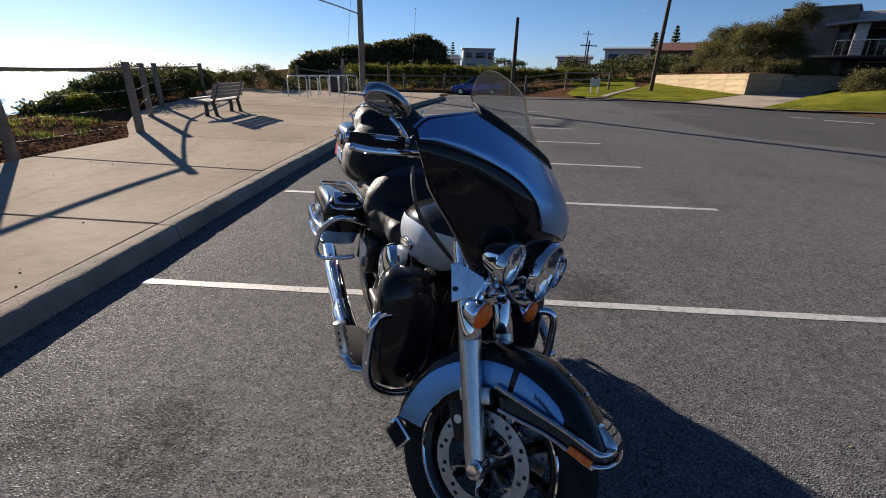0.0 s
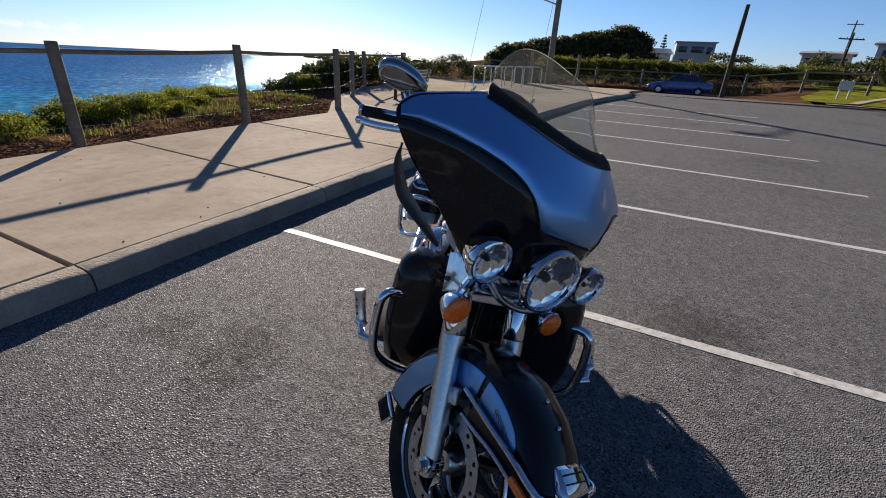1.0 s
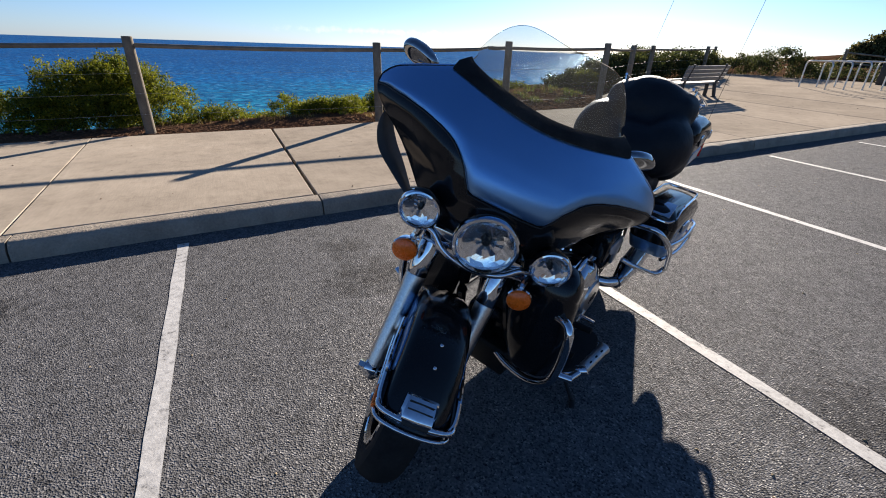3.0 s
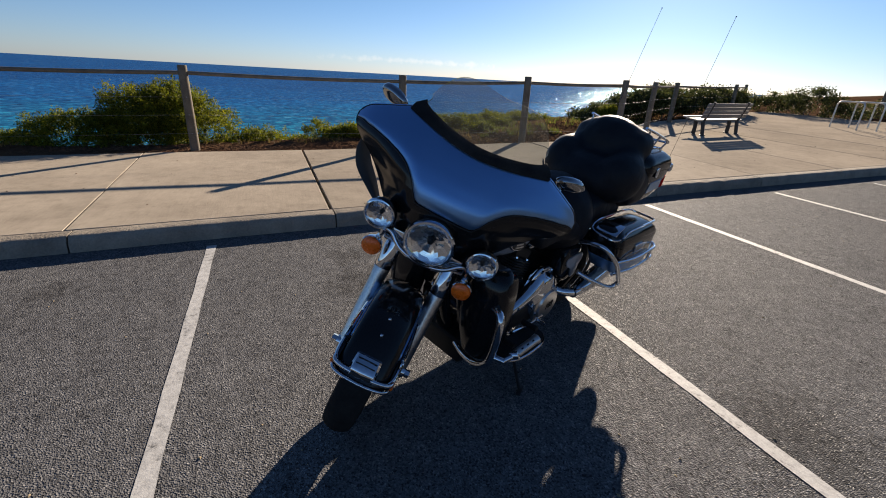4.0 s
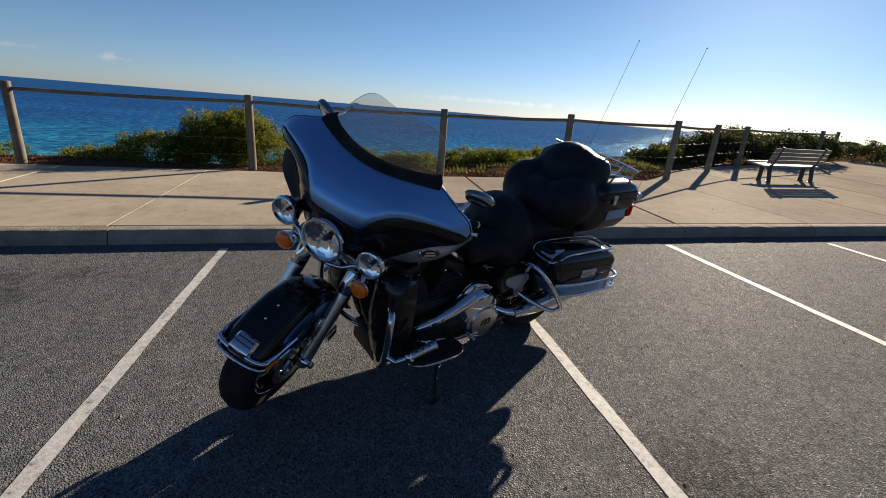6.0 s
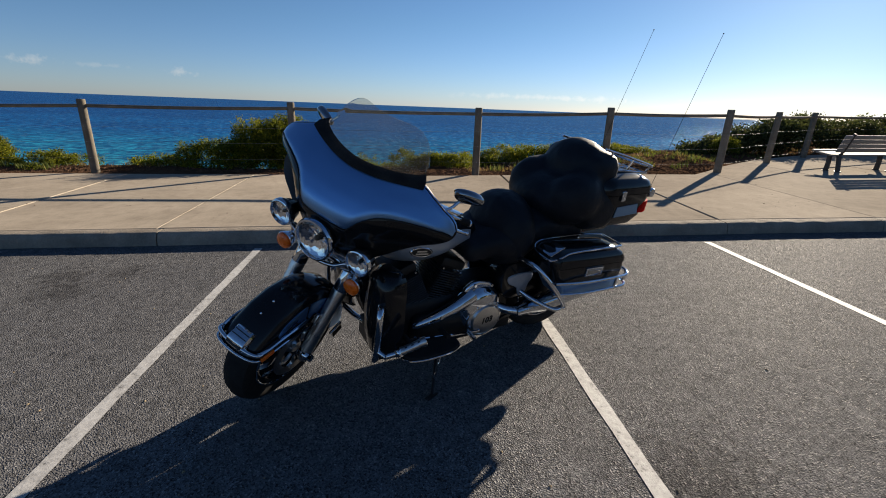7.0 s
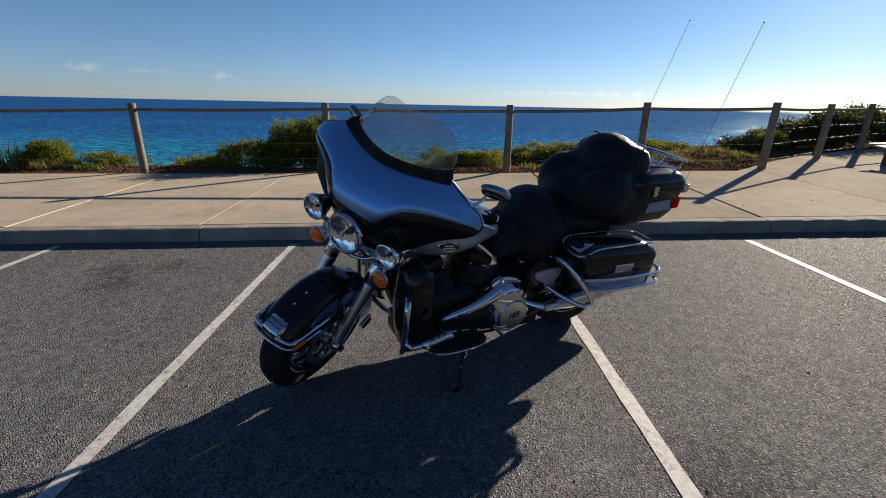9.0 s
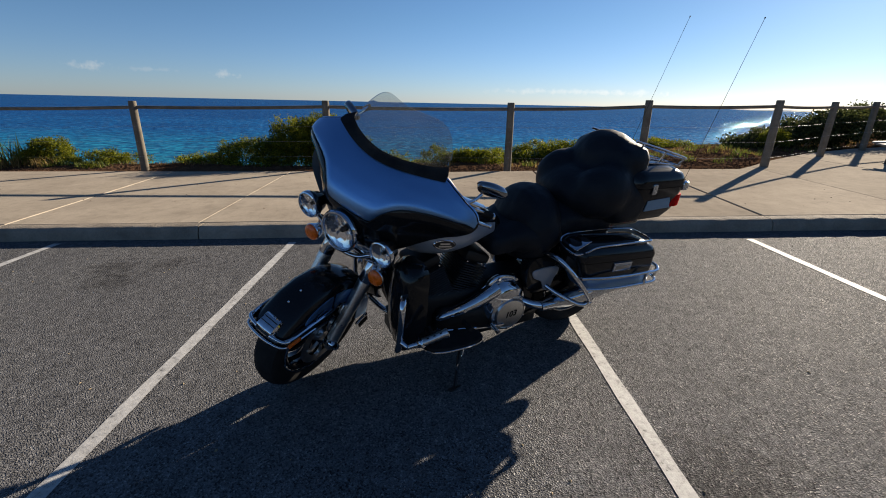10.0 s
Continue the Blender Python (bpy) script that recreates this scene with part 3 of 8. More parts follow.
def kerb_stone(y0, y1, parent):
    """One kerb stone, its upper edge chipped and worn."""
    near = -7 < y0 < 9
    n = 44 if near else 4
    prof = ((0.075, -0.04), (0.062, 0.070), (0.046, 0.106), (0.020, 0.125), (-0.008, 0.1305), (-0.112, 0.131), (-0.117, -0.04))
    rings = []
    for i in range(n + 1):
        y = y0 + (y1 - y0) * i / n
        x = kerb_x(y)
        t = Vector((kerb_x(y + 0.2) - kerb_x(y - 0.2), 0.4, 0)).normalized()
        out = Vector((t.y, -t.x, 0))
        ring = []
        for k, (o, h) in enumerate(prof):
            w = 0.004 * math.sin(y * 3.1)
            if near and 0 < k < 5:
                w += 0.009 * noise.noise(Vector((y * 9, k * 1.7, 0))) + 0.005 * noise.noise(Vector((y * 31, k * 2.3, 5)))
                h += 0.004 * noise.noise(Vector((y * 14, k * 3.1, 9)))
                if k in (3, 4):
                    h -= 0.022 * max(0.0, noise.noise(Vector((y * 5.3, 1.5, 2))) - 0.32)
            ring.append(Vector((x, y, gz(y) + h)) + out * (o + w))
        rings.append(ring)
    bm = bmesh.new()
    loft(bm, rings)
    return part("kerb_stone", bm, KERB, parent, angle=48)


kerb = hub("kerb", Matrix(), "worn concrete kerb along the car park", "kerb", kind="structure")
cuts = [-42.0]
while cuts[-1] < 18.4:
    cuts.append(cuts[-1] + (2.1 if cuts[-1] < 12 else 1.2))
shift = -1.33 - min(cuts, key=lambda c: abs(c + 1.33))
cuts = [c + shift for c in cuts]
for a, b in zip(cuts, cuts[1:]):
    kerb_stone(a + 0.006, b - 0.006, kerb)
bm = bmesh.new()
loft(bm, [[(kerb_x(y) - 0.02, y, gz(y) + 0.01), (kerb_x(y) - 0.10, y, gz(y) + 0.09)] for y in strip(-42, 19, 0.7)], False, False)
part("joint_filler", bm, JOINT, kerb, angle=0)

pavement = hub("pavement", Matrix(), "pale buff concrete footpath with sawn joints", "pavement", kind="structure")
JOINTS = [(-42 + 2.15 * i, -42 + 2.15 * i) for i in range(16)] + [(-5.54, -6.09), (-3.5, -3.76), (-1.35, -1.33), (0.79, 0.99), (2.87, 3.2), (5.05, 5.4), (7.2, 7.7), (9.4, 10.0), (11.6, 12.3), (13.9, 14.6), (16.2, 16.9), (18.6, 19.3), (20.9, 21.6)]
WIDE = {-1.35, 0.79, 2.87, 7.2, 11.6}


def slab(j0, j1, gap0, gap1):
    bm = bmesh.new()
    rows = []
    for k in range(6):
        f = k / 5
        y0, y1 = j0[0] + (j1[0] - j0[0]) * f, j0[1] + (j1[1] - j0[1]) * f
        y0 += gap0 if k == 0 else -gap1 if k == 5 else 0
        y1 += gap0 if k == 0 else -gap1 if k == 5 else 0
        xa, xb = kerb_x(y0) - 0.124, back_x(y1)
        lift = 0.002 * math.sin(j0[0] * 5)
        rows.append([Vector((xa + (xb - xa) * i / 6, y0 + (y1 - y0) * i / 6, path_z(xa + (xb - xa) * i / 6, y0 + (y1 - y0) * i / 6) + lift)) for i in range(7)])
    low = [[p - Vector((0, 0, 0.09)) for p in r] for r in rows]
    rings = []
    for r, l in zip(rows, low):
        rings.append(r + l[::-1])
    loft(bm, rings)
    es = [e for e in bm.edges if len(e.link_faces) == 2 and e.calc_face_angle(0) > 1.2 and max(v.co.z - path_z(v.co.x, v.co.y) for v in e.verts) > -0.02]
    bmesh.ops.bevel(bm, geom=es, offset=0.006, segments=1, affect="EDGES")
    part("slab", bm, CONCRETE, pavement, angle=25)


for a, b in zip(JOINTS, JOINTS[1:]):
    if abs(b[0] - a[0]) < 0.5:
        continue
    slab(a, b, 0.016 if a[0] in WIDE else 0.006, 0.016 if b[0] in WIDE else 0.006)
bm = bmesh.new()
loft(bm, [[(kerb_x(y) - 0.08, y, gz(y) + 0.085), (back_x(y) + 0.05, y, path_z(back_x(y), y) - 0.051)] for y in strip(-42, 21.6, 0.9)], False, False)
part("joint_filler", bm, JOINT, pavement, angle=0)
# paving past the end of the kerb
bm = bmesh.new()
loft(bm, [[(x, y, z) for x in (xa, (xa + xb) / 2, xb)] for y, xa, xb, z in ((20.3, 0.0, -11.2, 0.52), (22.0, 0.3, -11.6, 0.53), (25.0, 0.3, -9, 0.46), (29.0, 0.2, -7, 0.34))], False, False)
thing("pavement", bm, CONCRETE, "concrete paving round the end of the car park", "pavement", kind="structure", angle=0)
# litter and loose stones
def litter(name, n, spot, material, label, seed, lo, hi):
    rng = np.random.default_rng(seed)
    vs, fs = [], []
    for _ in range(n):
        x, y, z = spot(rng)
        s, a = rng.uniform(lo, hi), rng.uniform(0, 6.283)
        i, k = len(vs), 5
        for j in range(k):
            q = a + 6.283 * j / k
            r = s * rng.uniform(0.5, 1.2)
            vs.append((x + r * math.cos(q), y + 0.7 * r * math.sin(q), z))
        vs.append((x, y, z + s * rng.uniform(0.25, 0.7)))
        fs += [(i + j, i + (j + 1) % k, i + k) for j in range(k)]
    me = bpy.data.meshes.new(name)
    me.from_pydata(vs, [], fs)
    me.materials.append(material)
    tagged(new(name, me), label, "litter", kind="stuff")


def asphalt_spot(rng):
    x, y = rng.uniform(-0.2, 7), rng.uniform(-6, 12)
    return x, y, ax(x, y) + 0.001


def path_spot(rng):
    y = rng.uniform(-9, 14)
    x = rng.uniform(back_x(y) + 0.05, kerb_x(y) - 0.2)
    return x, y, path_z(x, y) + 0.001


litter("loose_gravel", 420, asphalt_spot, LIMESTONE, "pale grit and leaf scraps on the asphalt", 61, 0.004, 0.012)
litter("leaf_scraps", 170, path_spot, MULCH, "small dark leaf scraps on the footpath", 62, 0.005, 0.016)
# the asphalt apron that dips away past the last bay
bm = bmesh.new()
loft(bm, [[(x, y, z) for x, y in r] for z, r in ((0.418, ((0.2, 20.9), (3.0, 21.2), (6.0, 21.8), (9.6, 22.3))), (0.415, ((0.25, 22.4), (3.0, 22.7), (6.0, 23.0), (9.4, 23.2))), (0.36, ((0.3, 25), (3.0, 25.2), (5.6, 25.2), (7.6, 25.1))), (0.24, ((0.2, 29), (3, 29.2), (5.5, 29), (7.0, 28.6))), (0.16, ((-0.6, 32.5), (3, 32.5), (5.5, 32.2), (7.0, 31.5))))], False, False)
thing("asphalt_apron", bm, ASPHALT, "grey asphalt sloping away past the last bay", "road", kind="structure", angle=0)


# ---- the fence ----
def build_fence():
    fence = hub("coastal_fence", Matrix(), "weathered round timber post fence with top rail and wires", "fence")
    rng = random.Random(4)
    tops = []
    for i, (x, y) in enumerate(FENCE):
        h = {3: 1.38, 4: 1.385, 5: 1.345, 6: 1.39, 7: 1.39}.get(i, 1.36)
        base = Vector((x, y, gz(y) + 0.02))
        top = base + Vector((rng.uniform(-0.012, 0.012), rng.uniform(-0.012, 0.012), h))
        tops.append((base, top))
        bm = bmesh.new()
        prof = ((0.0, -0.35), (0.072, -0.35), (0.073, 0.2), (0.070, 0.8), (0.069, h - 0.012), (0.062, h), (0.0, h + 0.002))
        lathe(bm, prof, Matrix.Translation(base), 18)
        for v in bm.verts:
            k = 1 + 0.05 * noise.noise(Vector((v.co.x * 9, v.co.y * 9, v.co.z * 1.4)))
            v.co.x, v.co.y = base.x + (v.co.x - base.x) * k, base.y + (v.co.y - base.y) * k
            f = (v.co.z - base.z) / h
            v.co.x += (top.x - base.x) * f
            v.co.y += (top.y - base.y) * f
        part("post", bm, TIMBER, fence)
        for k in (0.32, 0.62, 0.9):
            bm = bmesh.new()
            rod(bm, base + Vector((0.06, 0, k)), base + Vector((0.079, 0, k)), 0.009, n=8)
            part("staple", bm, WIRE, fence)
    for i, ((b0, t0), (b1, t1)) in enumerate(zip(tops, tops[1:])):
        drop = Vector((-0.02, 0, -0.115))
        a, b = t0 + drop, t1 + drop
        way = (b - a).normalized()
        pts = [a + (b - a) * k / 8 + Vector((0, 0, -0.018 * math.sin(math.pi * k / 8))) for k in range(9)]
        bm = bmesh.new()
        tube(bm, pts, 0.031, 10)
        part("rail", bm, TIMBER, fence)
        for h in (0.32, 0.62, 0.9):
            bm = bmesh.new()
            tube(bm, [b0 + (b1 - b0) * k / 4 + Vector((0.075, 0, h - 0.012 * math.sin(math.pi * k / 4))) for k in range(5)], 0.0014, 6)
            part("wire", bm, WIRE, fence)


build_fence()


# ---- the bench ----
def build_bench():
    m = Matrix.Translation((-4.47, 9.22, gz(9.22) + 0.152)) @ Matrix.Rotation(radians(4), 4, "Z") @ Matrix.Rotation(math.atan(SLOPE), 4, "X") @ Matrix.Diagonal((1, 0.95, 0.93, 1))
    bench = hub("park_bench", m, "grey slatted park bench with dark legs facing the sea", "bench")
    for i in range(5):
        bm = bmesh.new()
        box(bm, (-0.42 + 0.098 * i, 0, 0.435 - 0.012 * i + 0.02 * (i == 0)), (0.095, 1.86, 0.04), Matrix.Rotation(radians(4), 4, "Y"), 0.008)
        part("seat_slat", bm, SLAT, bench)
    for i in range(4):
        bm = bmesh.new()
        box(bm, (0.075 + 0.032 * i, 0, 0.505 + 0.098 * i), (0.034, 1.86, 0.094), Matrix.Rotation(radians(17), 4, "Y"), 0.008)
        part("back_slat", bm, SLAT, bench)
    for y in (-0.72, 0.72):
        bm = bmesh.new()
        tube(bm, spline([(-0.42, y, 0.385), (-0.2, y, 0.392), (0.0, y, 0.385), (0.07, y, 0.5), (0.2, y, 0.88)], 5), 0.03, 8)
        tube(bm, spline([(-0.2, y, 0.0), (-0.19, y, 0.2), (-0.2, y, 0.385)], 4), 0.05, 8)
        tube(bm, spline([(0.06, y, 0.0), (0.03, y, 0.2), (0.0, y, 0.385)], 4), 0.045, 8)
        box(bm, (-0.2, y, 0.01), (0.12, 0.08, 0.02), None, 0.004)
        box(bm, (0.06, y, 0.01), (0.12, 0.08, 0.02), None, 0.004)
        part("leg_frame", bm, BLACKIRON, bench)


build_bench()


# ---- bicycle racks ----
def build_racks():
    first = None
    a, b = Vector((-5.1, 15.8, 0)), Vector((-3.75, 18.5, 0))
    for i in range(6):
        p = a + (b - a) * i / 5
        p.z = gz(p.y) + 0.139
        m = Matrix.Translation(p) @ Matrix.Rotation(radians(-20), 4, "Z")
        if first is None:
            first = hub("bicycle_rack", m, "galvanised steel hoop for locking bicycles", "bicycle rack", "row of bicycle hoops")
            bm = bmesh.new()
            tube(bm, spline([(-0.5, 0, 0), (-0.5, 0, 0.66), (-0.48, 0, 0.77), (-0.4, 0, 0.84), (0, 0, 0.85), (0.4, 0, 0.84), (0.48, 0, 0.77), (0.5, 0, 0.66), (0.5, 0, 0)], 5), 0.024, 10)
            part("hoop", bm, STEEL, first)
            for x in (-0.5, 0.5):
                bm = bmesh.new()
                rod(bm, (x, 0, 0), (x, 0, 0.012), 0.06, n=16)
                part("foot_plate", bm, STEEL, first)
        else:
            copy_thing(first, m)


build_racks()


# ---- dune planting beside the path ----
def on_land(x, y):
    return (x, y, land(x, y) - 0.03)


BUSHES = [  # foot, lobes (centre and radii), leaves, seed
    ((-6.3, -4.3), [(0, 0.3, 0.78, 1.05, 1.0, 0.84), (0.1, -0.85, 0.50, 1.0, 0.95, 0.62), (0.2, 1.15, 0.60, 0.95, 0.85, 0.74), (0.25, 1.95, 0.15, 0.75, 0.7, 0.5), (0.35, 0.1, 0.3, 0.9, 1.2, 0.7), (-0.7, 0.3, 0.6, 0.8, 0.9, 0.65), (0.2, -1.9, 0.2, 0.95, 0.9, 0.52), (0.1, -2.7, 0.0, 0.8, 0.7, 0.4), (0.0, 0.75, 0.95, 0.75, 0.75, 0.74)], 44000, 1),
    ((-8.0, 8.6), [(0, 0, 0.2, 0.42, 0.45, 0.36)], 1800, 12),
    ((-5.75, -9.5), [(0, 0, 0.30, 0.48, 0.46, 0.40), (-0.1, -0.5, 0.12, 0.42, 0.42, 0.32), (0.1, 0.38, 0.08, 0.34, 0.3, 0.28)], 6000, 9),
    ((-6.6, -12.6), [(0, 0, 0.2, 0.9, 1.2, 0.5)], 3500, 11),
]


def low_clump(x, y, wide, high, seed):
    """A low uneven shrub of many small mounds."""
    r = random.Random(seed)
    lobes = []
    for _ in range(9):
        w = wide * r.uniform(0.28, 0.5)
        lobes.append((r.uniform(-0.5, 0.5) * wide, r.uniform(-0.75, 0.75) * wide, r.uniform(-0.05, 0.35) * high, w, w * r.uniform(0.8, 1.2), high * r.uniform(0.3, 0.62)))
    return ((x, y), lobes, int(3600 * wide), seed)


BUSHES += [low_clump(*c) for c in ((-5.65, -8.4, 0.85, 0.46, 10), (-6.2, -2.9, 0.8, 0.6, 18), (-6.0, -2.15, 0.85, 0.60, 2), (-6.2, -1.3, 0.65, 0.46, 14), (-5.95, -0.6, 0.7, 0.44, 13), (-6.1, 0.2, 0.75, 0.42, 3), (-6.6, 0.9, 0.6, 0.30, 15), (-6.6, 1.6, 0.75, 0.40, 4), (-7.1, 2.4, 0.8, 0.46, 5),
                                   (-7.5, 3.5, 0.9, 0.44, 6), (-7.9, 4.6, 0.9, 0.34, 7), (-8.4, 5.8, 0.9, 0.28, 8), (-7.2, 4.2, 0.4, 0.22, 16), (-6.4, 3.2, 0.35, 0.2, 17))]
for (x, y), lobes, n, seed in BUSHES:
    shrub("coastal_shrub", on_land(x, y), lobes, int(n * 3.0), 0.021, BUSH, "low yellow-green coastal shrub on the dune", seed, "shrubs behind the fence")

SCRUBS = [
    ((-8.6, 8.2), [(0, 0, 0.0, 0.6, 0.6, 0.3), (-0.1, 0.8, 0.1, 0.6, 0.7, 0.45)], 9000, 21),
    ((-8.9, 10.1), [(0, 0, 0.3, 0.7, 0.8, 0.6), (0, 1.0, 0.45, 0.8, 0.8, 0.75), (-0.5, 0.9, 0.2, 0.7, 0.8, 0.7)], 14000, 22),
    ((-9.4, 12.5), [(0, 0, 0.5, 1.1, 1.1, 0.85), (0.3, 1.3, 0.5, 1.0, 1.0, 0.85), (-0.9, 0.8, 0.5, 1.0, 1.2, 0.85)], 15000, 23),
    ((-9.9, 15.6), [(0, 0, 0.5, 1.1, 1.2, 0.75), (-0.6, 1.6, 0.5, 1.1, 1.2, 0.75)], 11000, 24),
    ((-9.4, 21.2), [(0, 0, 0.7, 1.2, 1.0, 0.85), (1.2, 0.3, 0.3, 0.9, 0.9, 0.75), (-1.8, 0.6, 0.4, 1.5, 1.2, 0.8)], 11000, 25),
    ((-7.0, 26.5), [(0, 0, 0.2, 1.7, 1.2, 0.75), (1.9, 0.4, 0.2, 1.4, 1.1, 0.7), (-2.4, 0.2, 0.2, 1.5, 1.2, 0.75)], 9000, 26),
]
HEDGES = [(-5.2, 27.6, 1.25, 31), (-3.4, 28.0, 1.35, 32), (-1.7, 28.3, 1.4, 33), (0.1, 28.5, 1.42, 34), (1.9, 29.0, 1.36, 35), (3.7, 29.7, 1.30, 36), (5.4, 30.2, 1.26, 37), (7.2, 30.9, 1.0, 38), (9.2, 32.4, 0.9, 39)]
for x, y, h, seed in HEDGES:
    x, y, h = 2.28 + (x - 2.28) * 1.24, -2.58 + (y + 2.58) * 1.24, h * 1.24 + 0.28
    k = 0.5 + 0.05 * math.sin(seed * 2.3)
    shrub("hedge_bush", on_land(x, y), [(-0.6, 0, h * k, 1.05, 0.9, h * 0.47), (0.55, 0.15, h * 0.52, 1.05, 0.95, h * 0.5), (0, -0.4, h * 0.3, 1.25, 0.8, h * 0.42)], 8500, 0.06, HEDGE, "yellow-green clipped coastal hedge bush behind the fence", seed, "hedge behind the car park")
for (x, y), lobes, n, seed in SCRUBS:
    shrub("scrub_bush", on_land(x, y), lobes, n, 0.05, SCRUB, "dense dark green coastal scrub bush", seed, "scrub along the headland")


def tufts(name, spots, blades, height, spread, material, label, seed):
    """Grass in one mesh: thin bent blades in clumps."""
    rng = np.random.default_rng(seed)
    vs, fs = [], []
    for x, y in spots:
        z = land(x, y) - 0.02
        for _ in range(blades):
            a, r = rng.uniform(0, 6.283), spread * math.sqrt(rng.uniform())
            h, lean = height * rng.uniform(0.5, 1.25), rng.uniform(0.1, 0.75)
            bx, by = x + r * math.cos(a), y + r * math.sin(a)
            d = rng.uniform(0, 6.283)
            lx, ly = math.cos(d) * lean * h, math.sin(d) * lean * h
            w = rng.uniform(0.004, 0.009) * (1 + height)
            px, py = -math.sin(d) * w, math.cos(d) * w
            i = len(vs)
            vs += [(bx - px, by - py, z), (bx + px, by + py, z), (bx + lx * 0.4 + px * 0.8, by + ly * 0.4 + py * 0.8, z + h * 0.6), (bx + lx * 0.4 - px * 0.8, by + ly * 0.4 - py * 0.8, z + h * 0.6), (bx + lx, by + ly, z + h)]
            fs += [(i, i + 1, i + 2, i + 3), (i + 3, i + 2, i + 4)]
    me = bpy.data.meshes.new(name)
    me.from_pydata(vs, [], fs)
    me.materials.append(material)
    return tagged(new(name, me), label, "grass", kind="stuff")


rs = random.Random(11)


def scatter(n, y0, y1, d0, d1):
    out = []
    for _ in range(n):
        y = rs.uniform(y0, y1)
        out.append((fence_x(y) - rs.uniform(d0, d1), y))
    return out


tufts("dry_grass", scatter(330, -16, 3, 0.6, 3.2) + scatter(70, 3, 14, 1.2, 3.4), 26, 0.085, 0.18, DRYGRASS, "straw-coloured dry grass on the dune", 1)
tufts("green_grass", scatter(80, -16, -10.4, 0.35, 1.8) + scatter(14, -9.2, -7.7, 0.3, 0.8) + scatter(110, -3, 10, 0.9, 3), 22, 0.13, 0.14, GREENGRASS, "fresh green grass tufts on the dune", 2)
tufts("strappy_grass", [(-5.5, -9.85), (-5.6, -10.2), (-5.45, -10.55), (-5.4, -11.0), (-5.6, -11.4)], 26, 0.58, 0.2, GREENGRASS, "tall strappy green and dry leaves", 3)
tufts("dry_heap", [(-5.25, -9.3), (-5.3, -9.7), (-5.2, -10.0), (-5.3, -10.4), (-5.25, -10.8), (-5.2, -11.2)], 70, 0.2, 0.24, DRYGRASS, "heap of dead straw-brown leaves at the path edge", 6)
tufts("headland_grass", [(rs.uniform(-11, 8), rs.uniform(33.2, 44)) for _ in range(260)], 24, 0.3, 0.35, DRYGRASS, "rough dry grass behind the car park", 4)


def mulch():
    rng = np.random.default_rng(9)
    vs, fs = [], []
    for _ in range(17000):
        y = rng.uniform(-14, 13)
        d = abs(rng.normal()) * (0.35 if y < 0 else 0.9 if y < 4 else 1.6)
        x = fence_x(y) + 0.30 - d
        z = land(x, y)
        s, w, h = rng.uniform(0.01, 0.042), rng.uniform(0.005, 0.015), rng.uniform(0.004, 0.013)
        a, t = rng.uniform(0, 6.283), rng.uniform(-0.3, 0.3)
        c, n = math.cos(a), math.sin(a)
        i = len(vs)
        for u, v in ((-s, -w), (s, -w), (s, w), (-s, w)):
            vs.append((x + u * c - v * n, y + u * n + v * c, z + u * t - 0.004))
        for u, v in ((-s * 0.8, -w * 0.6), (s * 0.8, -w * 0.6), (s * 0.8, w * 0.6), (-s * 0.8, w * 0.6)):
            vs.append((x + u * c - v * n, y + u * n + v * c, z + u * t + h))
        fs += [(i + 4, i + 5, i + 6, i + 7)] + [(i + k, i + (k + 1) % 4, i + 4 + (k + 1) % 4, i + 4 + k) for k in range(4)]
    me = bpy.data.meshes.new("mulch")
    me.from_pydata(vs, [], fs)
    me.materials.append(MULCH)
    tagged(new("mulch", me), "dark brown bark mulch and litter along the fence", "mulch", kind="stuff")


mulch()


# ---- the wooded hill and the far shore ----
RIDGE = ((-15.6, 40, 1.6), (-14.6, 40.2, 3.0), (-13.6, 42.0, 3.7), (-12.1, 44.5, 4.4), (-9.9, 45.9, 4.3), (-7.6, 46.4, 4.9), (-5.3, 46.8, 5.3), (-3.6, 47, 5.6), (-2.5, 47.2, 4.9), (-1.7, 47.3, 3.7), (-0.6, 48.6, 2.6))


